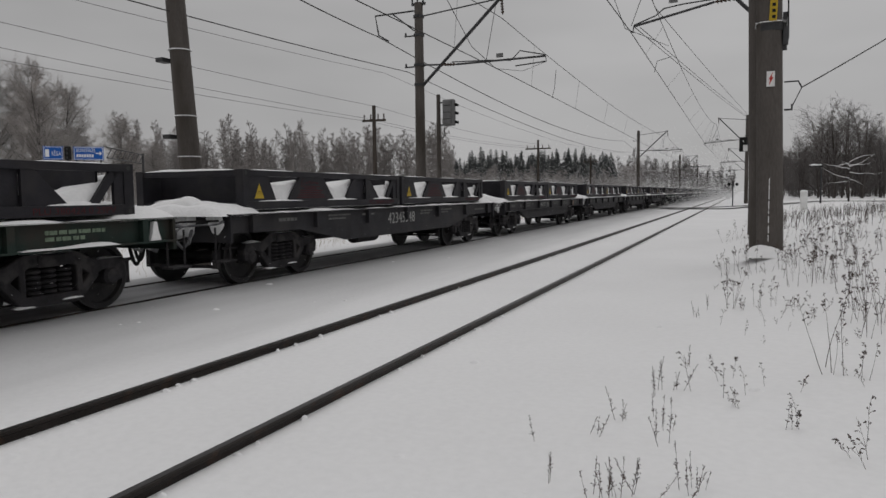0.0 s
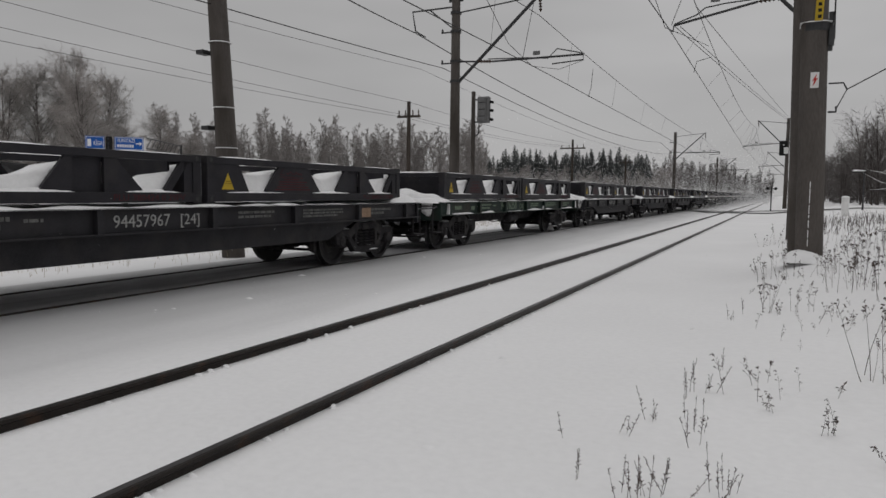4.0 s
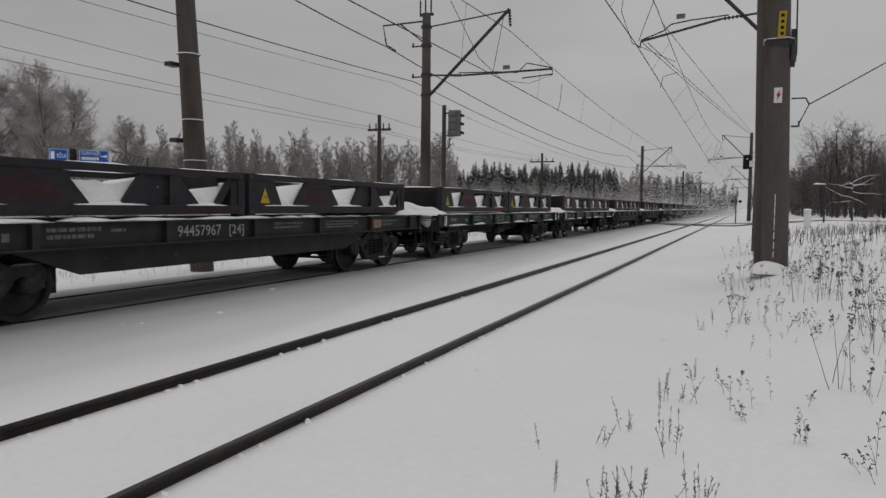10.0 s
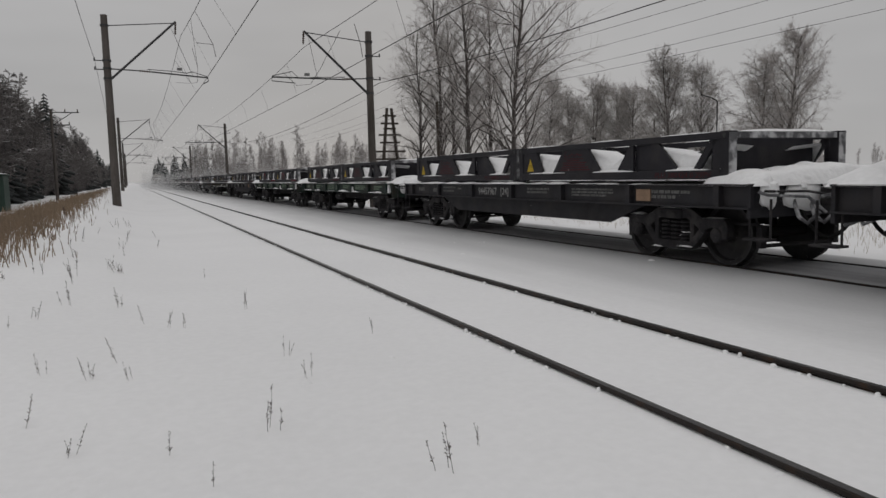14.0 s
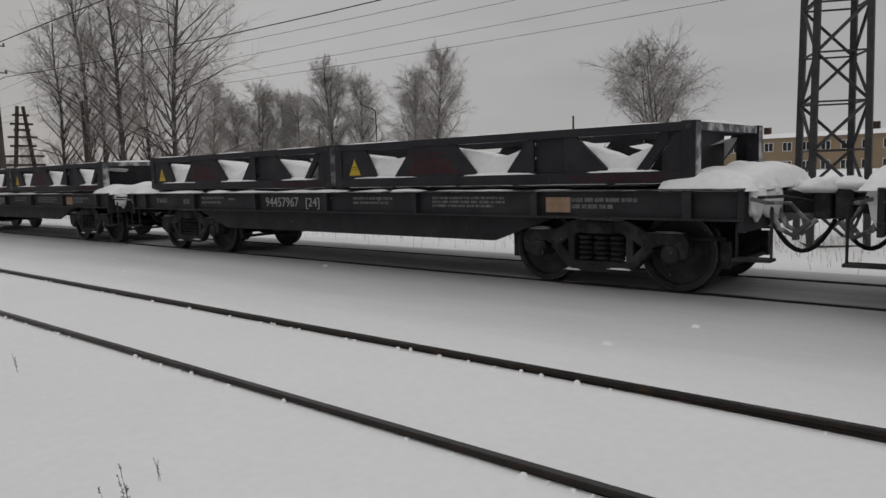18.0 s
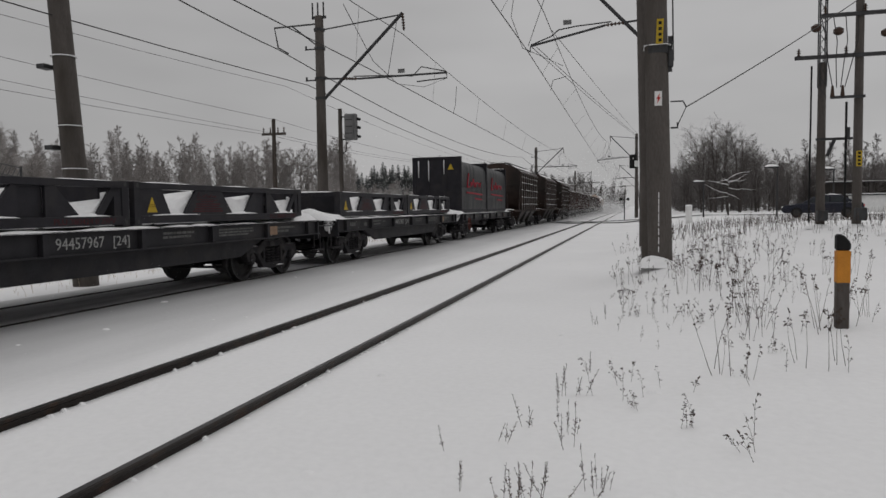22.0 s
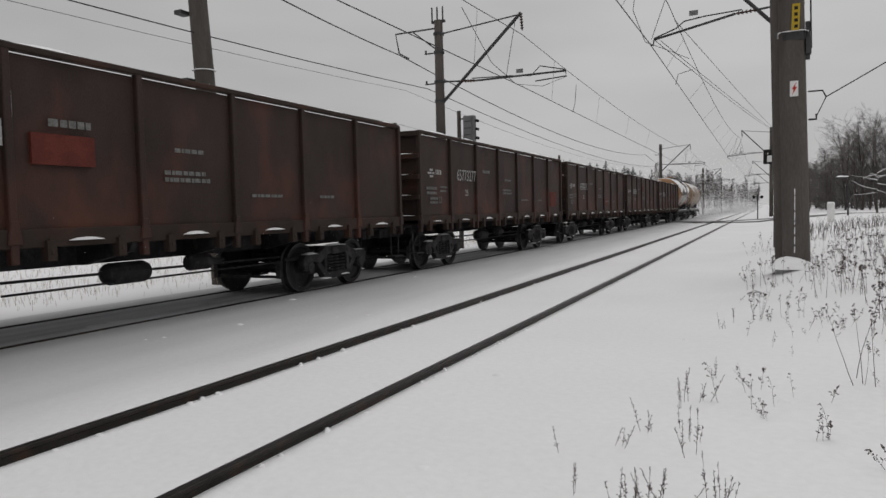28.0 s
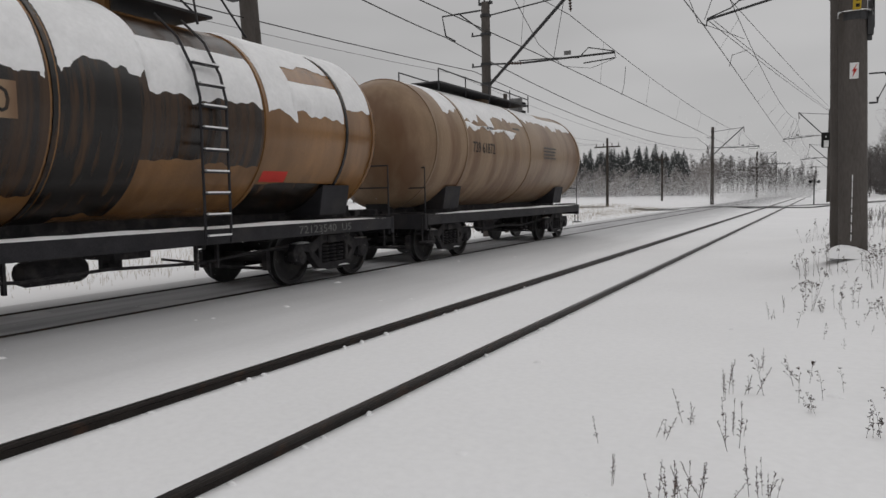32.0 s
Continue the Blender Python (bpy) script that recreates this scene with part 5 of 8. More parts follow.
def gondola(number, along):
    """A steel open-top wagon of seven bays, 12.75 m long."""
    t = thing("gondola_wagon", "red-brown steel gondola wagon heaped with snow along its rim", "railway wagon", "gondola wagons of the train")
    L, W, z0, z1 = 6.45, 1.42, 1.28, 3.48
    n = 7
    ys = [-L + 2 * L * i / n for i in range(n + 1)]
    for d in (1, -1):
        for i in range(n):
            s = Shape()
            y0, y1 = ys[i] + 0.04, ys[i + 1] - 0.04
            k = len(s.v)
            a = 5
            for zz in range(a + 1):
                for yy in range(a + 1):
                    u, w = yy / a, zz / a
                    bulge = 0.035 * 16 * u * (1 - u) * w * (1 - w) * (1 if (i * 7 + (d > 0)) % 3 else -0.8)
                    s.v.append((d * (W + bulge), y0 + (y1 - y0) * u, z0 + 0.1 + (z1 - z0 - 0.2) * w))
            for zz in range(a):
                for yy in range(a):
                    q = k + zz * (a + 1) + yy
                    s.f.append([q, q + 1, q + a + 2, q + a + 1] if d > 0 else [q, q + a + 1, q + a + 2, q + 1])
            part("side_panel", s, RUST, t, smooth=True)
        for y in ys:
            s = Shape().box(*sorted((d * (W - 0.03), d * (W + 0.075))), y - 0.05, y + 0.05, 1.0, z1 - 0.03)
            s.prism([(y - 0.09, 1.22), (y + 0.09, 1.22), (y + 0.05, 1.5), (y - 0.05, 1.5)], *sorted((d * W, d * (W + 0.09))))
            part("side_post", s, RUST, t, bevel=0.012)
        s = Shape().box(*sorted((d * (W - 0.04), d * (W + 0.085))), -L, L, z1 - 0.08, z1)
        part("top_rail", s, RUST_DARK, t, bevel=0.015)
        s = Shape().box(*sorted((d * (W - 0.04), d * (W + 0.06))), -L, L, z0 - 0.1, z0 + 0.12)
        part("bottom_rail", s, RUST_DARK, t, bevel=0.01)
        hatch = Shape()
        for i in range(n):
            y = (ys[i] + ys[i + 1]) / 2
            for dy in (-0.5, 0.5):
                hatch.box(*sorted((d * (W + 0.0), d * (W + 0.11))), y + dy - 0.06, y + dy + 0.06, 1.02, 1.26)
                hatch.rod((d * (W + 0.06), y + dy, 1.28), (d * (W + 0.10), y + dy, 1.1), 0.03, n=6)
        tagged(part("hatch_latch", hatch, RUST_DARK, t), kind="stuff")
        sn = Shape()
        r = random.Random(int(number) % 977 + d)
        y = -L
        while y < L - 0.2:
            w = min(r.uniform(0.6, 2.2), L - y)
            sn.mound(d * (W - 0.25), d * (W + 0.08), y, y + w, z1 - 0.01, r.uniform(0.02, 0.07), r.random() * 20, 3, 8, 0.6)
            y += w
        for i in range(n):
            yy = (ys[i] + ys[i + 1]) / 2
            sn.mound(d * (W - 0.02), d * (W + 0.1), yy - 0.25, yy + 0.25, 1.25, 0.04, r.random() * 9, 3, 4, 0.6)
        tagged(part("snow_on_rim", sn, SNOW_PACKED, t, smooth=True), kind="stuff")
        line = Shape()
        for y in ys[1:-1]:
            z = 1.5
            while z < z1 - 0.3:
                h = r.uniform(0.1, 0.5)
                if r.random() < 0.55:
                    line.box(*sorted((d * (W + 0.0), d * (W + 0.03))), y + 0.049, y + 0.055 + r.uniform(0.006, 0.02), z, min(z + h, z1 - 0.15))
                z += h
        tagged(part("snow_beside_post", line, SNOW_PACKED, t), kind="stuff")
    for e in (-1, 1):
        s = Shape().box(-W, W, *sorted((e * L, e * (L - 0.04))), z0 - 0.1, z1 - 0.02)
        part("end_wall", s, RUST_DARK, t)
        s, sn = Shape(), Shape()
        for z in (1.35, 1.85, 2.35, 2.85, 3.40):
            a, b = sorted((e * L, e * (L + 0.10)))
            s.box(-W - 0.05, W + 0.05, a, b, z - 0.06, z + 0.06)
            if z < 3.3:
                sn.mound(-W, W, a, b + 0.01 * e, z + 0.055, 0.04, z * e, 10, 3, 0.6)
        part("end_stiffener", s, RUST_DARK, t, bevel=0.012)
        part("snow_on_end", sn, SNOW_PACKED, t, smooth=True)
    part("floor", Shape().box(-W + 0.02, W - 0.02, -L, L, z0 - 0.06, z0), UNDER, t)
    part("centre_sill", Shape().box(-0.3, 0.3, -L, L, 0.86, 1.22), UNDER, t, bevel=0.01)
    for y in (-3.0, -1.0, 1.0, 3.0):
        part("cross_bearer", Shape().prism([(-1.4, 1.2), (1.4, 1.2), (1.3, 1.05), (0.4, 0.86), (-0.4, 0.86), (-1.3, 1.05)], y - 0.06, y + 0.06, "y"), UNDER, t)
    part("snow_load", Shape().mound(-W + 0.03, W - 0.03, -L + 0.05, L - 0.05, z1 - 0.5, 0.42, int(number) % 50, 10, 40, 0.35), SNOW_PACKED, t, "snow filling the open top", smooth=True)
    part("brake_reservoir", Shape().lathe([(-1.0, 0.05), (-0.95, 0.13), (-0.88, 0.16), (-0.3, 0.16), (-0.23, 0.13), (-0.18, 0.05)], "y", 14, (0.7, 0, 0.72)), UNDER, t)
    part("brake_cylinder", Shape().lathe([(0.5, 0.08), (0.54, 0.13), (0.95, 0.13), (1.0, 0.05), (1.3, 0.03)], "y", 12, (0.8, 0, 0.78)), UNDER, t)
    part("brake_rod", Shape().path([(0.6, -3.5, 0.75), (0.7, 3.5, 0.7)], 0.02).path([(0.8, -2.5, 0.6), (0.8, 2.8, 0.62)], 0.016), UNDER, t)
    x = W + 0.04
    lettering(number, 0.30, WHITE_PRINT, t, on_side(x, ys[1] + along, 2.33), "wagon_number", width=1.36)
    lettering("25", 0.17, WHITE_PRINT, t, on_side(x, ys[1] + along + 0.55, 1.92), "tare_mark")
    lettering("23", 0.16, FADED_PRINT, t, on_side(x, ys[0] + 1.05, 1.72), "length_mark")
    bars([(ys[0] + 0.35, ys[0] + 0.95, 2.05, 0.07), (ys[0] + 0.35, ys[0] + 0.95, 1.93, 0.07), (ys[0] + 1.15, ys[0] + 1.6, 2.1, 0.05), (ys[0] + 1.15, ys[0] + 1.55, 2.0, 0.05), (ys[0] + 0.55, ys[0] + 1.0, 1.8, 0.06), (ys[0] + 0.55, ys[0] + 1.0, 1.7, 0.06),
          (ys[2] + 0.5, ys[2] + 1.1, 2.6, 0.09), (ys[3] + 0.4, ys[3] + 1.2, 2.1, 0.06), (ys[3] + 0.4, ys[3] + 1.3, 2.0, 0.06), (ys[3] + 0.6, ys[3] + 1.2, 2.42, 0.06), (ys[4] + 0.4, ys[4] + 1.2, 1.8, 0.05), (ys[5] + 0.5, ys[5] + 1.0, 1.8, 0.05)], x, FADED_PRINT, t, seed=int(number) % 91)
    logo = Shape()
    for z, y0, y1 in ((2.88, 0.5, 0.72), (2.80, 0.38, 0.62), (2.80, 0.66, 0.82), (2.72, 0.5, 0.74), (2.80, 0.92, 0.97), (2.80, 1.02, 1.14), (2.80, 1.2, 1.32)):
        logo.box(x, x + 0.002, ys[0] + 0.12 + y0 * 0.85, ys[0] + 0.12 + y1 * 0.85, z - 0.36, z - 0.36 + (0.05 if y1 < 0.9 else 0.12))
    part("operator_mark", logo, WHITE_PRINT, t)
    patch = Shape()
    r = random.Random(int(number))
    for i in r.sample(range(2, 7), 1):
        y0 = ys[i] + r.uniform(0.15, 0.7)
        z = r.uniform(1.5, 2.6)
        patch.box(W - 0.01, W + 0.037, y0, y0 + r.uniform(0.4, 0.9), z, z + r.uniform(0.3, 0.7))
    part("primer_patch", patch, RED_PATCH, t, "fresh red primer patch")
    for y in (-4.33, 4.33):
        add_bogie(t, y)
    add_couplers(t, 6.96)
    return t


for k, number in enumerate(("65773251", "65773321", "65773277", "65770315", "65430266", "65770216")):
    ride(gondola(number, 0.22 if k == 0 else 0.42), 469.55 + 13.97 * k)


def pyramid(y, wy, wx, z1, ny, nx, z0):
    """A discharge funnel: wide at the top, narrow at the bottom."""
    s = Shape()
    s.v = [(-nx, y - ny, z0), (nx, y - ny, z0), (nx, y + ny, z0), (-nx, y + ny, z0), (-wx, y - wy, z1), (wx, y - wy, z1), (wx, y + wy, z1), (-wx, y + wy, z1)]
    s.f = [[3, 2, 1, 0], [4, 5, 6, 7], [0, 1, 5, 4], [1, 2, 6, 5], [2, 3, 7, 6], [3, 0, 4, 7]]
    return s


def hopper(number):
    """A closed grain hopper wagon: ribbed walls, sloped ends over open platforms, a curved roof and three chutes."""
    t = thing("hopper_wagon", "brown ribbed grain hopper wagon with snow on its ribs", "railway wagon", "hopper wagons of the train")
    L, W, z0, z1 = 4.5, 1.58, 1.36, 3.95
    for d in (1, -1):
        part("side_wall", Shape().prism([(-L, z1), (L, z1), (L, 3.1), (3.9, z0), (-3.9, z0), (-L, 3.1)], *sorted((d * (W - 0.04), d * W))), HOPPER, t)
        n = 8
        ys = [-4.3 + 8.6 * i / n for i in range(n + 1)]
        for y in ys:
            s = Shape().box(*sorted((d * W, d * (W + 0.07))), y - 0.035, y + 0.035, z0 - 0.05, z1 - 0.02)
            part("side_post", s, HOPPER, t, bevel=0.01)
        rib, sn = Shape(), Shape()
        r = random.Random(int(number.replace(' ', '')) % 71 + d)
        for z in (1.75, 2.25, 2.75, 3.25, 3.65):
            for i in range(n):
                rib.prism([(d * W, z), (d * (W + 0.05), z - 0.03), (d * (W + 0.05), z - 0.06), (d * W, z - 0.08)], ys[i] + 0.04, ys[i + 1] - 0.04, "y")
                sn.mound(d * (W - 0.0), d * (W + 0.062), ys[i] + 0.05 + r.uniform(0, 0.2), ys[i + 1] - 0.05 - r.uniform(0, 0.45), z - 0.03, r.uniform(0.03, 0.06), r.random() * 9, 3, 6, 0.4)
        part("side_rib", rib, HOPPER, t)
        tagged(part("snow_on_rib", sn, SNOW_PACKED, t, smooth=True), "bars of snow lying on the ribs", kind="stuff")
        part("eaves", Shape().box(*sorted((d * (W - 0.05), d * (W + 0.1))), -L, L, z1 - 0.1, z1), HOPPER, t, bevel=0.015)
        part("bottom_rail", Shape().box(*sorted((d * (W - 0.16), d * (W - 0.06))), -6.7, 6.7, z0 - 0.14, z0 - 0.02), RUST_DARK, t, bevel=0.01)
    for e in (-1, 1):
        s = Shape()
        k = len(s.v)
        s.prism([(e * L, z1), (e * L, 3.1), (e * 3.3, z0), (e * 3.2, z0), (e * (L - 0.08), 3.15), (e * (L - 0.08), z1)], -W + 0.04, W - 0.04)
        part("end_wall", s, HOPPER, t, bevel=0.01)
        for d in (1, -1):
            s = Shape().prism([(e * (L - 0.1), z1 - 0.05), (e * (L + 0.0), z1 - 0.05), (e * (L + 0.62), z0 - 0.05), (e * (L + 0.5), z0 - 0.05)], *sorted((d * (W - 0.05), d * (W + 0.01))))
            part("corner_brace", s, HOPPER, t)
            s = Shape().rod((d * 0.6, e * 4.1, 2.5), (d * 0.8, e * 5.2, z0), 0.03, n=6)
            part("platform_brace", s, HOPPER, t)
            s = Shape().prism([(e * (L + 0.012), z1), (e * (L + 0.012), 3.15), (e * (L - 0.45), 2.55), (e * (L - 0.45), z1 - 0.1)], *sorted((d * (W + 0.004), d * (W + 0.03))))
            part("end_gusset", s, HOPPER, t)
        part("platform", Shape().box(-1.4, 1.4, *sorted((e * 3.4, e * 6.75)), z0 - 0.1, z0 - 0.05), UNDER, t)
        part("end_beam", Shape().box(-1.4, 1.4, *sorted((e * 6.68, e * 6.76)), 0.85, z0), RUST_DARK, t, bevel=0.01)
        part("snow_on_platform", Shape().mound(-1.35, 1.35, e * 5.4 - 1.3, e * 5.4 + 1.3, z0 - 0.05, 0.14, e + 3, 8, 10, 0.5), SNOW_PACKED, t, smooth=True)
    roof = Shape()
    poly = [(-W - 0.05, z1 - 0.02), (-W + 0.15, z1 + 0.22), (-0.9, z1 + 0.48), (-0.35, z1 + 0.62), (0.35, z1 + 0.62), (0.9, z1 + 0.48), (W - 0.15, z1 + 0.22), (W + 0.05, z1 - 0.02)]
    roof.prism(poly, -L, L, "y")
    part("roof", roof, HOPPER, t, bevel=0.02)
    sn = Shape()
    for d in (1, -1):
        k = len(sn.v)
        for j in range(25):
            y = -L + 0.05 + (2 * L - 0.1) * j / 24
            q = noise.noise(Vector((y * 1.4, d * 3.0, int(number.replace(' ', '')) % 13)))
            for (x, z) in ((W - 0.02 + 0.1 * q, z1 + 0.06 - 0.1 * q), (W - 0.45, z1 + 0.36), (0.9, z1 + 0.52), (0.4, z1 + 0.65)):
                sn.v.append((d * x, y, z + 0.02))
        for j in range(24):
            for i in range(3):
                q = k + j * 4 + i
                sn.f.append([q, q + 1, q + 5, q + 4])
    part("snow_on_roof", sn, SNOW_PACKED, t, smooth=True)
    for y in (-3.3, -1.1, 1.1, 3.3):
        part("roof_hatch", Shape().box(-0.3, 0.3, y - 0.55, y + 0.55, z1 + 0.6, z1 + 0.70), HOPPER, t, bevel=0.02)
    walkway = Shape().box(0.45, 0.75, -L, L, z1 + 0.64, z1 + 0.67)
    part("roof_walkway", walkway, STEEL_DARK, t)
    hoop = Shape()
    for x in (-0.5, 0.1):
        hoop.path([(x, -L + 0.1, z1 + 0.5), (x, -L + 0.1, z1 + 0.72), (x + 0.4, -L + 0.1, z1 + 0.72), (x + 0.4, -L + 0.1, z1 + 0.5)], 0.015)
    part("grab_hoop", hoop, STEEL_DARK, t)
    for y in (-2.6, 0.0, 2.6):
        part("chute", pyramid(y, 1.3, W - 0.03, z0 + 0.02, 0.42, 1.05, 0.48), HOPPER, t, bevel=0.02)
        s = Shape()
        for d in (1, -1):
            s.rod((W - 0.01, y + d * 1.28, z0), (1.08, y + d * 0.43, 0.5), 0.035, n=6)
        s.rod((1.1, y - 0.6, 0.47), (1.1, y + 0.6, 0.47), 0.045, n=6)
        part("chute_lever", s, STEEL_DARK, t)
    part("centre_sill", Shape().box(-0.3, 0.3, -6.7, 6.7, 0.86, 1.2), UNDER, t)
    x = W + 0.003
    lettering(number, 0.24, FADED_PRINT, t, on_side(x + 0.002, ys[3] + 0.08, 2.88), "wagon_number", width=0.9)
    bars([(-4.5, -3.8, 2.95, 0.08), (-4.5, -4.0, 3.1, 0.08), (-4.4, -3.6, 2.0, 0.05), (-4.4, -3.6, 1.9, 0.05), (-2.2, -1.7, 2.1, 0.1), (-0.9, 0.0, 2.05, 0.06), (-0.9, 0.0, 1.92, 0.06), (0.3, 1.0, 2.1, 0.06), (2.6, 3.4, 2.0, 0.06), (2.6, 3.5, 1.9, 0.06), (-4.3, -3.6, 1.45, 0.07), (3.4, 4.3, 3.0, 0.07), (3.4, 4.2, 2.88, 0.07)], x, FADED_PRINT, t, seed=int(number.replace(' ', '')) % 17)
    patch = Shape()
    for y0, z in ((-4.4, 1.85),):
        patch.box(W - 0.005, W + 0.0025, y0, y0 + 0.75, z, z + 0.3)
    part("primer_patch", patch, RED_PATCH, t)
    for y in (-4.9, 4.9):
        add_bogie(t, y)
    add_couplers(t, 7.36)
    return t


for k, number in enumerate(("956 1871", "956 2304", "951 29946")):
    ride(hopper(number), 425.5 + 14.8 * k)


def tank_wagon(paint, number, old):
    """A tank wagon: barrel on saddles, straps, dome platform and side ladder."""
    label = "ochre oil-stained tank wagon with a thick cap of snow" if old else "beige tank wagon with a railed roof platform and snow streaks"
    t = thing("tank_wagon", label, "railway wagon", "tank wagons at the tail")
    R, zc, L = 1.5, 2.72, 4.85 if old else 5.4
    b = Shape().lathe([(-L - 0.48, 0.02), (-L - 0.46, 0.4), (-L - 0.38, 0.85), (-L - 0.22, 1.25), (-L, 1.46), (-L + 0.12, R), (L - 0.12, R), (L, 1.46), (L + 0.22, 1.25), (L + 0.38, 0.85), (L + 0.46, 0.4), (L + 0.48, 0.02)], "y", 48, (0, 0, zc))
    part("barrel", b, paint, t, "curved barrel with weather streaks", smooth=True)
    for y in ((-L + 0.15, -3.85, -1.7, 1.75, 3.85, L - 0.15) if old else (-L + 0.15, -3.7, 0.5, L - 0.3)):
        part("strap", Shape().lathe([(y - 0.034, R + 0.002), (y - 0.03, R + 0.02), (y + 0.03, R + 0.02), (y + 0.034, R + 0.002)], "y", 48, (0, 0, zc)), SPILL if old and y in (-1.7, 3.85) else paint, t, smooth=False)
    def skin(name, y0, y1, a0, a1, mat, label="", rough=0.3, off=0.012, seed=0, ny=26):
        """A thin layer that follows the barrel between two angles from the top, with a ragged lower edge."""
        v, f = [], []
        na = max(10, round((a1 - a0) * 14))
        for j in range(ny + 1):
            y = y0 + (y1 - y0) * j / ny
            q = noise.noise(Vector((y * 1.7, seed, 0))) + 0.5 * noise.noise(Vector((y * 5.1, seed, 4)))
            q2 = noise.noise(Vector((y * 1.3, seed + 9, 0)))
            for i in range(na + 1):
                lo, hi = a0 - rough * 0.6 * q2, a1 + rough * q
                a = lo + (hi - lo) * i / na
                edge = min(1, 3 * min(i, na - i, 2 * j, 2 * (ny - j)) / na)
                rr = R + 0.002 + off * edge
                v.append((rr * math.sin(a), y, zc + rr * math.cos(a)))
        for j in range(ny):
            for i in range(na):
                k = j * (na + 1) + i
                f.append((k, k + 1, k + na + 2, k + na + 1))
        me = bpy.data.meshes.new(name)
        me.from_pydata(v, [], f)
        me.materials.append(mat)
        me.polygons.foreach_set("use_smooth", [True] * len(f))
        return part(name, me, None, t, label)
    if old:
        skin("oil_spill", -1.64, -0.5, 0.2, 2.75, SPILL, "black glossy oil spill down the side", 0.12, 0.008, 1)
        skin("oil_spill", -1.64, -1.2, 1.9, 3.0, SPILL, "", 0.15, 0.010, 4)
        skin("oil_film", -0.5, 0.6, 0.5, 2.02, SPILL_BROWN, "brown oily film with black runs", 0.07, 0.007, 2)
        skin("oil_film", 0.6, 1.7, 0.5, 2.06, SPILL_BROWN, "", 0.07, 0.008, 3)
        skin("oil_film", -2.6, -1.76, 0.9, 2.4, SPILL_BROWN, "", 0.2, 0.006, 14)
        skin("oil_film", 1.8, 3.8, 2.25, 3.0, SPILL, "", 0.10, 0.006, 15)
        for y0, y1, a0, a1, sd in ((-L + 0.1, -3.9, -1.1, 1.2, 5), (-3.8, -1.78, -1.1, 1.48, 6), (-1.62, -0.3, -1.1, 1.36, 12), (-0.42, 0.35, 0.85, 1.46, 7), (0.25, 1.68, 0.86, 1.46, 13), (1.82, 2.5, -1.1, 1.5, 8), (2.4, 3.78, -1.1, 0.82, 17), (2.4, 3.78, 1.06, 1.46, 20), (3.92, 4.7, -0.6, 1.32, 18)):
            skin("snow_cap", y0, y1, a0, a1, SNOW_PACKED, "snow cap on the barrel", 0.10, 0.05, sd, 44)
        skin("orange_label", 1.85, 2.45, 2.10, 2.24, RED_SIGN, "small orange-red label", 0.0, 0.012, 3, 6)
        part("number_plate", Shape().box(1.40, 1.52, -3.85, -2.15, 2.62, 2.64).prism([(-3.85, 2.42), (-2.15, 2.42), (-2.15, 2.82), (-3.85, 2.82)], 1.50, 1.53), TANK_PALE, t, "pale plate with black number")
        lettering("72123540", 0.27, SPILL, t, on_side(1.532, -3.78, 2.48), "wagon_number", width=1.55)
        lettering("72123540  U5", 0.13, FADED_PRINT, t, on_side(1.362, 2.6, 0.92), "sill_number", width=1.5)
    else:
        for y0, y1, a0, a1, sd in ((-4.6, -3.75, -0.3, 1.0, 5), (-3.6, -1.9, -0.3, 1.12, 6), (-2.2, 0.4, 0.2, 0.98, 16), (0.55, 2.6, 0.3, 0.86, 7), (2.5, L - 0.4, 0.62, 0.92, 9), (-3.6, -0.4, 1.2, 1.27, 19)):
            skin("snow_streak", y0, y1, a0, a1, SNOW_PACKED, "wind-blown streak of snow", 0.16, 0.02, sd, 44)
        lettering("739 61872", 0.26, SPILL, t, on_side(1.512, -3.42, 2.58) @ pose(0, 0, 0, -2), "wagon_number", width=1.32)
        bars([(-2.6, -2.2, 3.2, 0.06), (-0.9, -0.4, 3.3, 0.05), (1.6, 2.7, 2.9, 0.05), (1.6, 2.7, 2.8, 0.05), (1.6, 2.6, 2.7, 0.05), (1.6, 2.7, 2.6, 0.05)], 1.508, FADED_PRINT, t, seed=2)
    for d in (1, -1):
        part("side_sill", Shape().box(*sorted((d * 1.28, d * 1.36)), -5.55, 5.55, 0.87, 1.10), BLACK, t, bevel=0.006)
        part("snow_on_sill", Shape().mound(d * 1.1, d * 1.37, -5.3, 5.3, 1.095, 0.05, d, 3, 30, 0.5), SNOW_PACKED, t, smooth=True)
    for e in (-1, 1):
        part("end_beam", Shape().box(-1.36, 1.36, *sorted((e * 5.5, e * 5.6)), 0.78, 1.12), BLACK, t, bevel=0.008)
        part("end_platform", Shape().box(-1.3, 1.3, *sorted((e * 4.9, e * 5.55)), 1.08, 1.11), UNDER, t)
        part("saddle", Shape().prism([(-1.1, 1.2), (1.1, 1.2), (1.2, 1.75), (0.8, 1.5), (0.0, 1.35), (-0.8, 1.5), (-1.2, 1.75)], *sorted((e * 3.5, e * 4.3)), "y"), BLACK, t, bevel=0.01)
        rail = Shape().path([(1.3, e * 5.5, 0.75), (1.3, e * 5.5, 2.15), (-1.3, e * 5.5, 2.15), (-1.3, e * 5.5, 0.75)], 0.02)
        rail.path([(1.3, e * 5.5, 1.7), (-1.3, e * 5.5, 1.7)], 0.015)
        part("end_railing", rail, BLACK, t)
    part("centre_sill", Shape().box(-0.3, 0.3, -5.5, 5.5, 0.85, 1.35), UNDER, t)
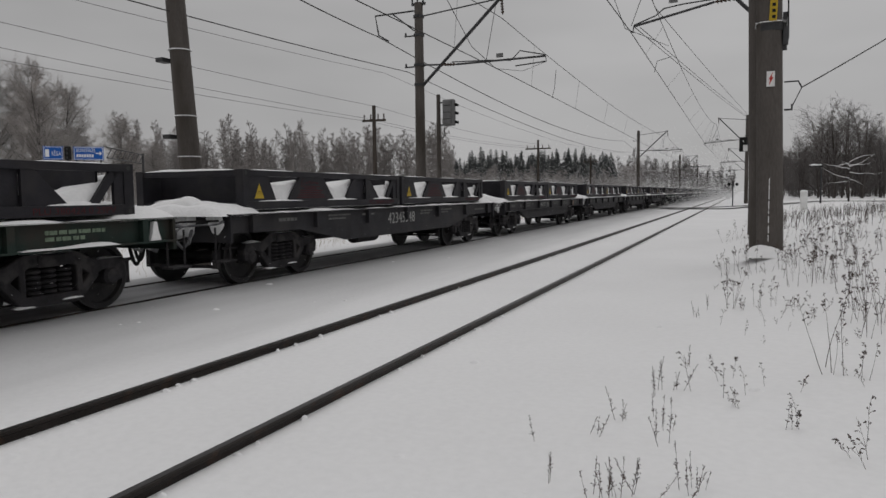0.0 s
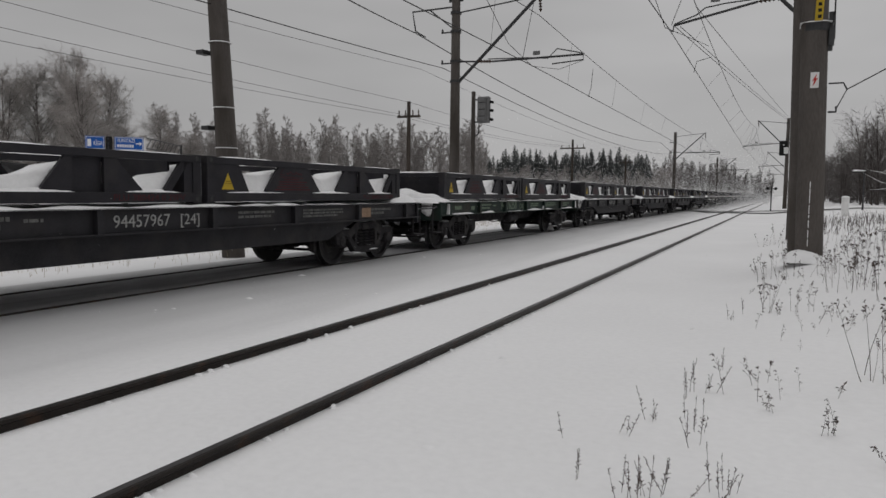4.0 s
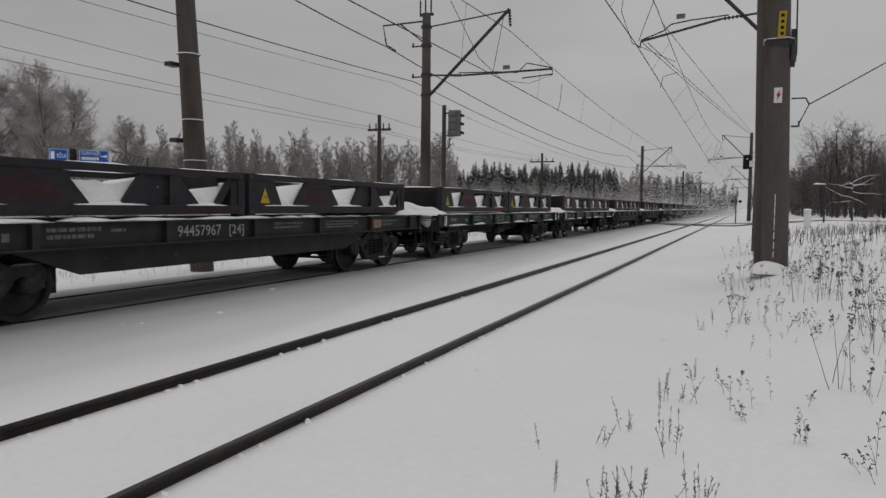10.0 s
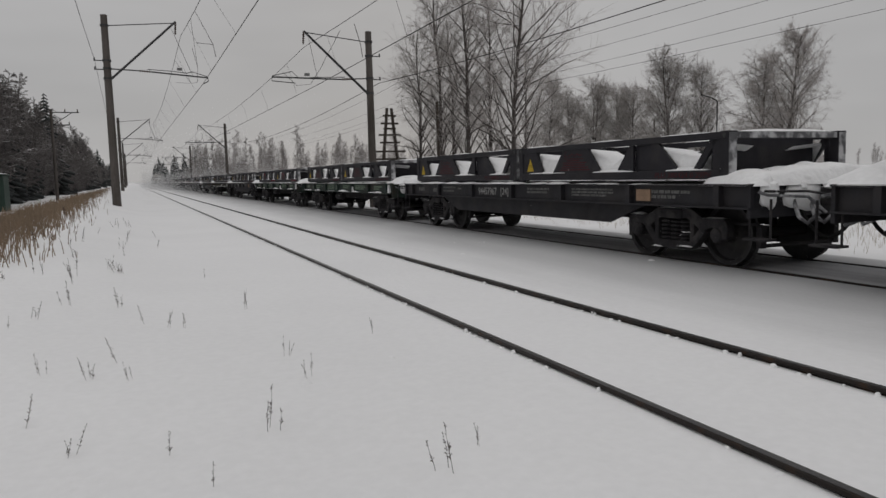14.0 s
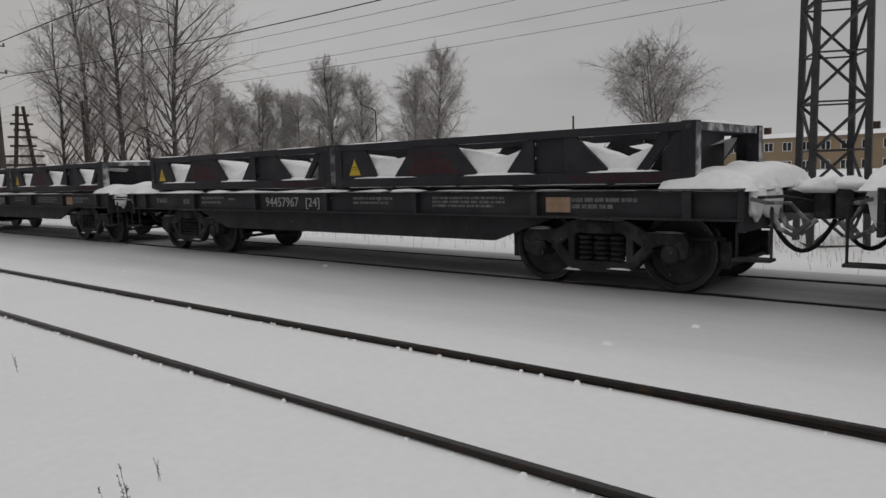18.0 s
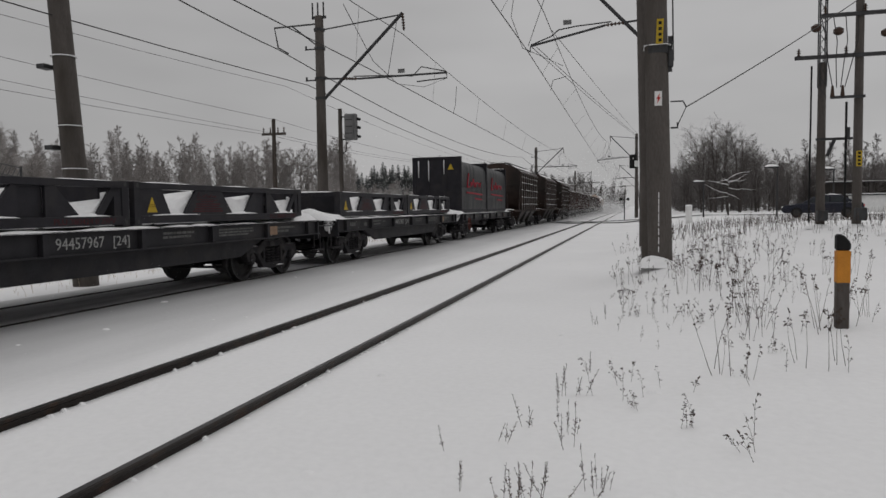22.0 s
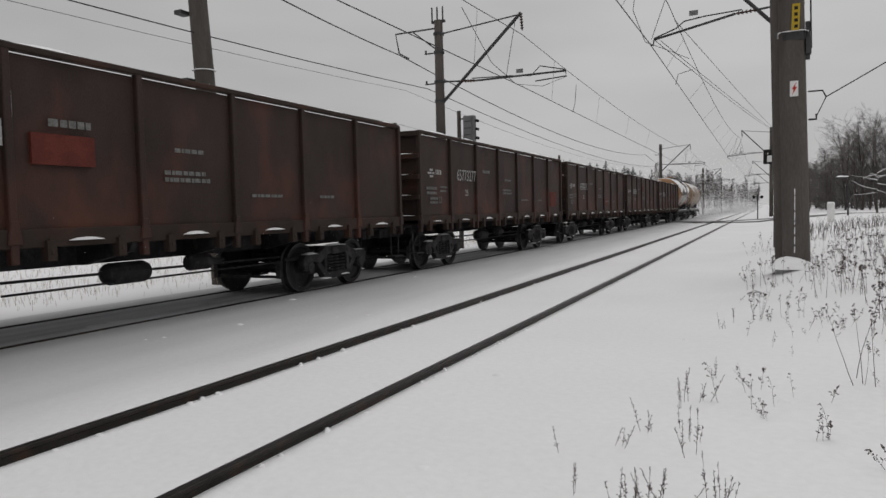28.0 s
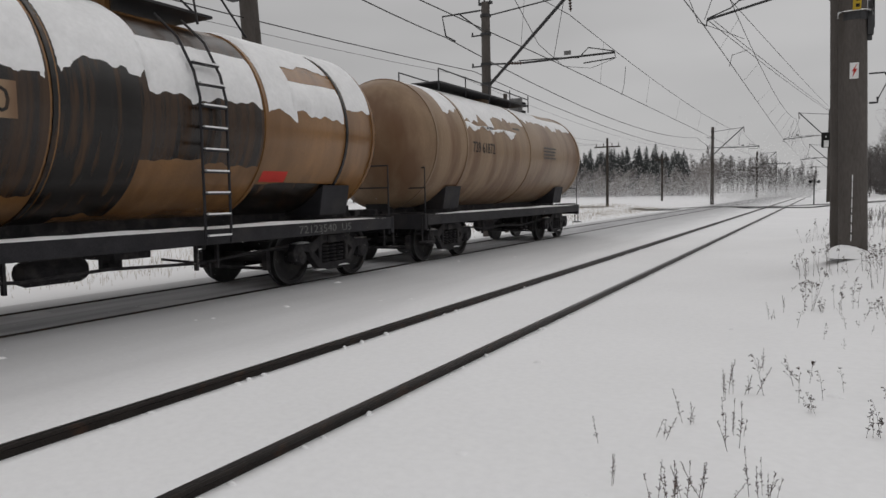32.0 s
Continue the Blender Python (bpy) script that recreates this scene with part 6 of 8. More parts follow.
    part("brake_reservoir", Shape().lathe([(-1.9, 0.05), (-1.85, 0.13), (-1.78, 0.16), (-1.1, 0.16), (-1.03, 0.13), (-0.98, 0.05)], "y", 14, (0.85, 0, 0.68)), UNDER, t)
    part("brake_pipe", Shape().path([(1.15, -2.9, 0.7), (1.15, -2.0, 0.62), (1.15, -0.9, 0.66), (1.15, 0.6, 0.6), (1.1, 2.6, 0.72)], 0.022), UNDER, t)
    for y in (-2.2, 0.55, 0.95):
        part("hanger", Shape().box(1.12, 1.18, y - 0.02, y + 0.02, 0.5, 0.9), UNDER, t)
    part("shut_off_lever", Shape().path([(0.2, 0.75, 0.62), (1.2, 0.75, 0.58), (1.22, 0.75, 0.42)], 0.02), UNDER, t)
    part("drain_valve", Shape().rod((0, 0, 1.25), (0, 0, 0.55), 0.16, n=12).box(-0.5, 0.5, -0.3, 0.3, 0.7, 0.85), UNDER, t)
    for y in (0.3, 0.78) if old else ():
        pts = [(R + 0.13, y, 0.9), (R + 0.13, y, zc + 0.2)]
        pts += [((R + 0.13) * math.cos(a), y, zc + (R + 0.13) * math.sin(a)) for a in (0.35, 0.7, 1.05)]
        part("ladder_rail", Shape().path(pts, 0.02), BLACK, t)
    for k in range(9 if old else 0):
        z = 1.0 + k * 0.3
        x = R + 0.13 if z < zc + 0.2 else math.sqrt(max(0, (R + 0.13) ** 2 - (z - zc) ** 2))
        part("ladder_rung", Shape().box(x - 0.04, x + 0.04, 0.3, 0.78, z - 0.012, z + 0.012), BLACK, t)
        part("rung_snow", Shape().box(x - 0.035, x + 0.045, 0.33, 0.75, z + 0.012, z + 0.035), SNOW_PACKED, t)
    top = zc + R
    if old:
        part("dome", Shape().lathe([(top - 0.05, 0.42), (top + 0.22, 0.42), (top + 0.3, 0.3)], "z", 20, (0, -0.3, 0)), paint, t, bevel=0.0)
        plat = Shape().box(-0.6, 0.7, -1.4, 1.5, top + 0.1, top + 0.14)
        part("dome_platform", plat, BLACK, t)
        h = Shape()
        for x in (-0.5, 0.65):
            h.path([(x, -1.0, top + 0.14), (x, -0.9, top + 0.45), (x, 0.6, top + 0.45), (x, 1.2, top + 0.12)], 0.018)
        h.path([(0.9, 1.0, top - 0.1), (0.8, 1.0, top + 0.5), (0.8, 1.5, top + 0.5), (1.0, 1.9, top - 0.15)], 0.018)
        part("platform_railing", h, BLACK, t)
    else:
        part("roof_platform", Shape().box(-0.45, 0.75, -3.7, 2.3, top + 0.08, top + 0.12), STEEL_DARK, t)
        h = Shape()
        for x in (-0.42, 0.72):
            for y in (-3.7, -2.2, -0.7, 0.8, 2.3):
                h.rod((x, y, top - 0.1), (x, y, top + 0.42), 0.018, n=6)
            h.rod((x, -3.7, top + 0.42), (x, 2.3, top + 0.30), 0.018, n=6)
        part("platform_railing", h, STEEL_DARK, t)
        part("dome", Shape().lathe([(top - 0.05, 0.35), (top + 0.18, 0.35), (top + 0.22, 0.25)], "z", 18), paint, t)
    for y in (-3.9, 3.9):
        add_bogie(t, y)
    add_couplers(t, 6.01)
    return t


ride(tank_wagon(TANK, "72123540", True), 552.08)
ride(tank_wagon(TANK_PALE, "73961872", False), 564.6)


def locomotive():
    t = thing("locomotive", "pale grey freight locomotive at the head of the train", "locomotive")
    L, W = 8.6, 1.5
    part("frame", Shape().box(-W, W, -L, L, 0.95, 1.35), BLACK, t, bevel=0.02)
    part("body", Shape().prism([(-W + 0.1, 1.35), (W - 0.1, 1.35), (W - 0.1, 4.1), (W - 0.5, 4.6), (-W + 0.5, 4.6), (-W + 0.1, 4.1)], -L + 0.3, L - 0.3, "y"), GREY_WAGON, t, bevel=0.05)
    for z in (1.7, 2.7, 3.6):
        part("white_stripe", Shape().box(-W + 0.08, W - 0.08, -L + 0.28, L - 0.28, z, z + 0.3), WHITE_PAINT, t)
    for k in range(5):
        part("side_window", Shape().box(W - 0.105, W - 0.08, -6 + 3 * k - 0.4, -6 + 3 * k + 0.4, 3.05, 3.5), GLASS_DARK, t)
    part("rear_window", Shape().box(-0.9, 0.9, L - 0.3, L - 0.275, 3.05, 3.55), GLASS_DARK, t)
    part("roof_snow", Shape().mound(-W + 0.5, W - 0.5, -L + 0.5, L - 0.5, 4.6, 0.1, 3, 6, 20, 0.4), SNOW_PACKED, t, smooth=True)
    for y in (-5.2, 5.2):
        add_bogie(t, y)
    ride(t, 1.75 - 14.62 * 4 - 7.31 - 9.3)


locomotive()


def powder_snow():
    """Fine snow whirled up along the wheels: thousands of small flakes that travel with the train."""
    rng = np.random.default_rng(8)
    n = 45000
    c = np.empty((n, 3))
    c[:, 0] = rng.normal(0.4, 1.5, n)
    c[:, 1] = rng.uniform(-60, 640, n)
    c[:, 2] = 0.05 + rng.exponential(0.36, n)
    s = rng.uniform(0.0015, 0.0032, n)[:, None, None]
    corner = np.array([[1, 1, 1], [1, -1, -1], [-1, 1, -1], [-1, -1, 1]], float)
    v = (c[:, None, :] + corner[None] * s).reshape(-1, 3)
    base = (np.arange(n) * 4)[:, None]
    f = np.concatenate([base + np.array([q]) for q in ((0, 1, 2), (0, 3, 1), (0, 2, 3), (1, 3, 2))])
    ob = tagged(new("powder_snow", quick_mesh("powder_snow", v, f, SNOW)), "fine powder snow whirled up along the wheels", "snow", kind="stuff")
    ride(ob, 0.0)
    # the haze of it that hangs over the far ends of the line
    n = 60000
    for e in (1, -1):
        c = np.empty((n, 3))
        c[:, 0] = TRAIN_AXIS + 1.0 + rng.normal(0, 2.6, n)
        c[n // 2:, 0] = rng.uniform(-70, -2, n - n // 2)
        c[:, 1] = e * (75 + 300 * rng.uniform(0, 1, n))
        c[n // 2:, 1] = e * rng.uniform(130, 220, n - n // 2)
        c[:, 2] = rng.exponential(1.1, n)
        c[n // 2:, 2] = rng.exponential(2.6, n - n // 2)
        s = rng.uniform(0.012, 0.026, n)[:, None, None]
        s[n // 2:] *= 2.0
        v = (c[:, None, :] + corner[None] * s).reshape(-1, 3)
        base = (np.arange(n) * 4)[:, None]
        f = np.concatenate([base + np.array([q]) for q in ((0, 1, 2), (0, 3, 1), (0, 2, 3), (1, 3, 2))])
        tagged(new("drifting_snow", quick_mesh("drifting_snow", v, f, SNOW)), "haze of blown snow hanging over the far track", "snow", kind="stuff")


powder_snow()


# ---- poles, masts and signs ----
def leaning_pole():
    t = thing("cable_pole", "leaning grey concrete pole with a cable run, beyond the train", "pole")
    s = Shape()
    b, h = Vector((-12.68, 14.2, -0.5)), Vector((-12.96, 13.7, 10.5))
    s.rod(b, h, 0.29, 0.194, 18)
    part("pole", s, CONCRETE, t)
    for z in (3.1, 4.95, 6.6):
        c = b.lerp(h, (z + 0.5) / 11)
        part("cleat", Shape().box(c.x - 0.42, c.x - 0.2, c.y - 0.4, c.y - 0.1, z - 0.05, z + 0.05), STEEL_DARK, t)
    part("cable", Shape().path([(-13.05, 13.9, 7.2), (-13.08, 13.92, 4.9), (-13.0, 13.98, 3.1), (-12.9, 14.0, 0.2)], 0.02), RUBBER, t)
    for z in (1.6, 2.6, 3.6, 5.2):
        c = b.lerp(h, (z + 0.5) / 11)
        part("snow_ring", Shape().rod((c.x, c.y, z), (c.x, c.y, z + 0.02), 0.285, n=14), SNOW, t)


leaning_pole()


def near_pole():
    """The big pole on the verge: a conical pole banded to a shorter one, with plates."""
    x, y = 0.53, 15.0
    g = ground_z(x, y)
    t = thing("verge_pole", "thick weathered concrete pole with a yellow number plate and danger sign", "pole")
    s = Shape()
    s.rod((x, y, g - 0.4), (x - 0.24, y, g + 10.8), 0.24, 0.205, 24)
    part("pole", s, CONCRETE, t)
    s = Shape()
    s.rod((x - 0.12, y + 0.6, g - 0.4), (x - 0.36, y + 0.6, g + 10.4), 0.245, 0.215, 24)
    part("second_pole", s, CONCRETE, t)
    fy = y - 0.235
    slot = Shape()
    z = g + 0.25
    r = random.Random(5)
    while z < g + 1.35:
        h = r.uniform(0.05, 0.16)
        slot.box(x - 0.055, x - 0.042, fy - 0.012, fy + 0.05, z, z + h)
        z += h + r.uniform(0.01, 0.05)
    tagged(part("snow_in_groove", slot, SNOW, t), kind="stuff")
    x -= 0.085
    part("band", Shape().rod((x, y, 4.56), (x, y, 4.70), 0.236, n=20), STEEL_DARK, t)
    part("snow_on_band", Shape().mound(x - 0.26, x + 0.26, y - 0.27, y + 0.26, 4.70, 0.06, 1, 8, 8, 0.5), SNOW, t, smooth=True)
    part("band_bolt", Shape().box(x + 0.22, x + 0.31, y - 0.12, y + 0.04, 4.3, 4.62).box(x + 0.21, x + 0.29, y - 0.06, y - 0.02, 4.2, 4.9), STEEL_DARK, t)
    part("number_plate", Shape().prism([(x - 0.03, 4.72), (x + 0.10, 4.72), (x + 0.12, 5.20), (x - 0.01, 5.20)], fy - 0.02, fy - 0.005, "y"), YELLOW, t, "yellow enamel plate with black figures")
    for i in range(4):
        part("plate_bar", Shape().box(x + 0.02, x + 0.08, fy - 0.024, fy - 0.021, 5.09 - i * 0.11, 5.15 - i * 0.11), RUBBER, t)
    part("danger_sign", Shape().box(x - 0.05, x + 0.09, fy - 0.02, fy - 0.005, 3.52, 3.80), WHITE_PAINT, t, "white danger plate with a red lightning bolt")
    bolt = Shape()
    bolt.prism([(x + 0.06, 3.78), (x - 0.02, 3.65), (x + 0.02, 3.65)], fy - 0.024, fy - 0.021, "y")
    bolt.prism([(x + 0.02, 3.69), (x + 0.07, 3.69), (x - 0.01, 3.54)], fy - 0.024, fy - 0.021, "y")
    part("lightning_bolt", bolt, RED_SIGN, t)
    part("small_plate", Shape().box(x - 0.43, x - 0.35, y + 0.02, y + 0.03, 2.35, 2.47), WHITE_PAINT, t)
    hook = Shape().path([(x + 0.26, y, 3.62), (x + 0.5, y, 3.62), (x + 0.56, y, 3.5)], 0.015)
    part("wire_hook", hook, STEEL_DARK, t)
    hook = Shape().path([(x + 0.27, y, 3.1), (x + 0.4, y, 3.1), (x + 0.4, y, 3.2)], 0.02)
    part("wire_hook", hook, STEEL_DARK, t)
    part("ground_cable", Shape().path([(x + 0.27, y - 0.1, 7), (x + 0.3, y - 0.1, 4.9), (x + 0.31, y - 0.1, 4.4)], 0.014), RUBBER, t)
    part("foot_snow", Shape().mound(x - 0.42, x + 0.42, y - 0.55, y + 0.2, g - 0.05, 0.2, 3, 8, 8, 0.6), SNOW, t, smooth=True)
    w = thing("service_wire", "service wire from the verge pole to a distribution pole", "wire")
    s = Shape()
    strung(s, (x + 0.56, y, 3.5), (6.1, 21.9, 7.2), 0.06, 0.012)
    strung(s, (x + 0.4, y, 3.15), (x + 0.56, y, 3.5), 0.0, 0.012, 3)
    part("wire", s, WIRE, w)


near_pole()


def distribution_poles():
    def one(az, d, top, r, z_plate, label):
        x, y = d * math.sin(radians(az)), d * math.cos(radians(az))
        g = ground_z(x, y)
        t = thing("distribution_pole", label, "pole", "distribution poles by the road")
        part("pole", Shape().rod((x, y, g - 0.4), (x, y, top), r, r * 0.8, 14), CONCRETE, t)
        if z_plate:
            part("number_plate", Shape().box(x - 0.07, x + 0.07, y - r - 0.03, y - r - 0.01, z_plate, z_plate + 0.42), YELLOW, t)
            for i in range(4):
                part("plate_bar", Shape().box(x - 0.035, x + 0.035, y - r - 0.034, y - r - 0.031, z_plate + 0.33 - i * 0.1, z_plate + 0.39 - i * 0.1), RUBBER, t)
        part("foot_snow", Shape().mound(x - 0.4, x + 0.4, y - 0.45, y + 0.3, g - 0.03, 0.14, az, 6, 6, 0.6), SNOW, t, smooth=True)
        return t, x, y, g
    t, x, y, g = one(15.2, 22.7, 8.8, 0.125, 2.55, "concrete distribution pole with crossarms and insulators")
    for z, a, b in ((6.65, -1.0, 0.55), (5.55, -1.65, 0.3)):
        part("crossarm", Shape().box(x + a, x + b + 0.5, y - 0.22, y - 0.14, z - 0.05, z + 0.05), STEEL_DARK, t)
        for k in range(3):
            q = x + a + 0.1 + k * (b + 0.4 - a) / 2
            ins = Shape()
            insulator(ins, (q, y - 0.18, z + 0.05), (q, y - 0.18, z + 0.25), 0.06, 3)
            part("pin_insulator", ins, PORCELAIN, t)
    for k, q in enumerate((-1.15, -0.6, 0.55)):
        part("string_insulator", Shape().lathe([(6.2 - k * 0.12, 0.05), (6.26 - k * 0.12, 0.13), (6.36 - k * 0.12, 0.13), (6.42 - k * 0.12, 0.04)], "z", 12, (x + q, y - 0.3, 0)), PORCELAIN, t)
    part("cutout_arm", Shape().box(x - 0.75, x + 0.1, y - 0.24, y - 0.16, 4.4, 4.47), STEEL_DARK, t)
    for q in (-0.7, -0.45):
        part("cutout", Shape().rod((x + q, y - 0.2, 4.45), (x + q, y - 0.2, 4.75), 0.06, 0.03, 8), PORCELAIN, t)
    part("conduit", Shape().path([(x - 0.35, y - 0.2, 4.3), (x - 0.35, y - 0.2, 1.2)], 0.03), RUBBER, t)
    part("meter_box", Shape().box(x - 0.12, x + 0.16, y - 0.4, y - 0.15, g + 0.2, g + 0.55), STEEL_DARK, t, bevel=0.02)
    wires = thing("distribution_wires", "loose drop wires hanging on the distribution pole", "wires")
    s = Shape()
    for k in range(4):
        s.path([(x - 1.0 + 0.3 * k, y - 0.2, 6.6), (x - 0.9 + 0.25 * k, y - 0.4, 5.9), (x - 0.85 + 0.2 * k, y - 0.3, 5.4), (x - 0.7 + 0.1 * k, y - 0.2, 4.7)], 0.012)
    part("wire", s, WIRE, wires)
    one(17.6, 20.0, 7.5, 0.17, 4.05, "concrete distribution pole with a yellow number plate")
    t, x, y, g = one(12.95, 23.5, 5.6, 0.13, 0, "concrete pole with a lattice top and pole switch")
    n = Shape()
    for dx in (-0.18, 0.0):
        for dy in (-0.1, 0.1):
            n.rod((x + 0.09 + dx, y + dy, 4.9), (x + 0.09 + dx, y + dy, 8.2), 0.02, n=5)
    for k in range(12):
        z = 4.6 + 0.3 * k
        n.rod((x - 0.09, y - 0.1, z), (x + 0.09, y - 0.1, z + 0.3), 0.012, n=4)
        n.rod((x + 0.09, y - 0.1, z), (x - 0.09, y - 0.1, z + 0.3), 0.012, n=4)
    part("lattice_mast", n, STEEL_DARK, t)
    part("mast_cap", Shape().box(x - 0.18, x + 0.4, y - 0.2, y + 0.1, 8.2, 8.36), STEEL_DARK, t)
    sw = Shape().box(x - 0.2, x + 0.75, y - 0.3, y - 0.22, 3.35, 3.42)
    sw.rod((x + 0.3, y - 0.25, 3.4), (x + 0.1, y - 0.25, 2.9), 0.05, n=8).rod((x + 0.65, y - 0.25, 3.4), (x + 0.65, y - 0.25, 3.7), 0.04, n=8)
    part("pole_switch", sw, STEEL_DARK, t)
    part("conduit", Shape().path([(x - 0.3, y - 0.1, 5.5), (x - 0.32, y - 0.1, 1.0)], 0.025), RUBBER, t)
    part("cabinet", Shape().box(x - 0.14, x + 0.14, y - 0.35, y - 0.1, g + 0.2, g + 0.5), STEEL_DARK, t, bevel=0.02)


distribution_poles()


def small_wayside():
    x, y = 2.22, 8.7
    g = ground_z(x, y)
    t = thing("marker_post", "concrete cable marker post painted orange below a black cap", "marker post")
    part("post", Shape().prism([(x - 0.065, y - 0.065), (x + 0.065, y - 0.065), (x + 0.065, y + 0.065), (x - 0.065, y + 0.065)], g - 0.2, g + 0.62, "z"), CONCRETE, t, bevel=0.015)
    part("orange_band", Shape().box(x - 0.068, x + 0.068, y - 0.068, y + 0.068, g + 0.5, g + 0.86), ORANGE, t, "orange painted band", bevel=0.01)
    part("cap", Shape().prism([(x - 0.07, g + 0.86), (x + 0.07, g + 0.86), (x + 0.07, g + 0.95), (x - 0.01, g + 1.04), (x - 0.07, g + 1.04)], y - 0.07, y + 0.07, "y"), RUBBER, t, bevel=0.02)
    x, y = 3.6, 50
    g = ground_z(x, y)
    t = thing("white_post", "short white round post with a snow cap", "post")
    part("post", Shape().rod((x, y, g - 0.2), (x, y, 1.5), 0.2, 0.22, 16), WHITE_PAINT, t)
    part("snow_cap", Shape().mound(x - 0.24, x + 0.24, y - 0.24, y + 0.24, 1.5, 0.1, 2, 6, 6, 0.5), SNOW, t, smooth=True)
    for az, d, z, name in ((10.2, 55, 4.05, "a"), (5.17, 62, 3.35, "b"), (13.8, 58, 3.9, "c")):
        x, y = d * math.sin(radians(az)), d * math.cos(radians(az))
        g = ground_z(x, y)
        t = thing("street_lamp", "slim grey street lamp with a flat snowy head", "street lamp", "street lamps by the road")
        part("post", Shape().rod((x, y, g - 0.2), (x, y, z), 0.07, 0.05, 10), STEEL_DARK, t)
        part("head", Shape().box(x - 0.85, x + 0.1, y - 0.15, y + 0.15, z, z + 0.12), STEEL_DARK, t, bevel=0.03)
        part("snow_on_head", Shape().mound(x - 0.85, x + 0.1, y - 0.15, y + 0.15, z + 0.11, 0.12, az, 6, 4, 0.5), SNOW, t, smooth=True)
    # colour-light signal beyond the train
    x, y = -12.5, 30.0
    t = thing("railway_signal", "colour-light railway signal on a slim post, seen from behind", "signal")
    part("post", Shape().rod((x - 0.25, y, -0.4), (x - 0.25, y, 6.1), 0.11, 0.09, 12), CONCRETE, t)
    part("head", Shape().box(x - 0.02, x + 0.55, y - 0.12, y + 0.12, 4.68, 5.85), GREY_SIGNAL, t, bevel=0.04)
    part("rear_cover", Shape().box(x + 0.03, x + 0.42, y - 0.16, y - 0.12, 4.74, 5.79), GREY_SIGNAL, t, "pale grey rear cover", bevel=0.02)
    for z in (4.98, 5.28, 5.58):
        part("cover_rib", Shape().box(x + 0.05, x + 0.4, y - 0.175, y - 0.16, z - 0.015, z + 0.015), STEEL_DARK, t)
    for z in (4.85, 5.25, 5.62):
        part("hood", Shape().rod((x + 0.54, y, z), (x + 0.68, y + 0.1, z - 0.03), 0.07, 0.06, 10), RUBBER, t)
    part("cable", Shape().path([(x + 0.05, y, 4.6), (x, y, 4.2), (x - 0.15, y, 4.1)], 0.02), RUBBER, t)
    part("bracket", Shape().box(x - 0.25, x, y - 0.03, y + 0.03, 4.7, 4.76).box(x - 0.25, x, y - 0.03, y + 0.03, 5.7, 5.76), STEEL_DARK, t)
    # signal box on the far verge pole
    x, y = 0.05, 91.6
    t = thing("railway_signal", "black two-lens railway signal hung beside a pole", "signal")
    part("head", Shape().box(x - 0.45, x + 0.4, y - 0.2, y + 0.1, 6.2, 7.9), RUBBER, t, bevel=0.08)
    part("bracket", Shape().box(x + 0.3, x + 0.6, y - 0.05, y + 0.15, 6.9, 7.2), STEEL_DARK, t)
    part("lens", Shape().rod((x, y - 0.22, 7.4), (x, y - 0.2, 7.4), 0.07, n=14), WHITE_PAINT, t)
    # crossing warning post near the far rails
    x, y = -0.9, 82
    t = thing("crossing_light", "small crossing warning lights on a slim post", "signal")
    part("post", Shape().rod((x, y, -0.2), (x, y, 2.6), 0.06, n=8), STEEL_DARK, t)
    for dx in (-0.4, 0.4):
        part("lamp_head", Shape().rod((x + dx, y - 0.1, 2.3), (x + dx, y + 0.12, 2.3), 0.16, n=12), RUBBER, t)
    part("crossbar", Shape().box(x - 0.45, x + 0.45, y - 0.03, y + 0.03, 2.27, 2.33), STEEL_DARK, t)
    # wooden telegraph poles with crossarms
    for x, y, top, arm in ((-20.4, 38.1, 6.95, 1.1), (-19.6, 72.4, 7.1, 1.9), (-21.5, 110, 7.2, 1.6)):
        t = thing("telegraph_pole", "dark wooden telegraph pole with a crossarm", "telegraph pole", "telegraph poles")
        g = ground_z(x, y)
        part("pole", Shape().rod((x, y, g - 0.4), (x, y, top), 0.15, 0.11, 12), WOOD, t)
        part("crossarm", Shape().box(x - arm * 0.7, x + arm * 0.7, y - 0.06, y + 0.06, top - 0.95, top - 0.82), WOOD, t)
        for q in (-0.6, -0.2, 0.25, 0.6):
            ins = Shape()
            insulator(ins, (x + arm * q, y, top - 0.82), (x + arm * q, y, top - 0.5), 0.07, 3)
            part("pin_insulator", ins, PORCELAIN, t)
    # lattice mast
    t = thing("lattice_mast", "dark steel lattice mast with crossed bracing", "mast")
    cx, cy, th = -15.8, -3.3, radians(16 + 12)
    def corner(i, z):
        a = 0.475 * (1.06 - 0.02 * z)
        u, w = ((a, a), (a, -a), (-a, -a), (-a, a))[i]
        return Vector((cx + u * math.cos(th) - w * math.sin(th), cy + u * math.sin(th) + w * math.cos(th), z))
    for i in range(4):
        leg = Shape().rod(corner(i, -0.4), corner(i, 13), 0.085, 0.075, 4)
        part("leg", leg, STEEL_DARK, t)
        for k in range(14):
            z = -0.1 + 0.93 * k
            a, b = (i, (i + 1) % 4) if (k + i) % 2 else ((i + 1) % 4, i)
            part("brace", Shape().rod(corner(a, z), corner(b, z + 0.93), 0.038, n=4), STEEL_DARK, t)
            part("brace", Shape().rod(corner(a, z), corner(b, z), 0.025, n=4), STEEL_DARK, t)
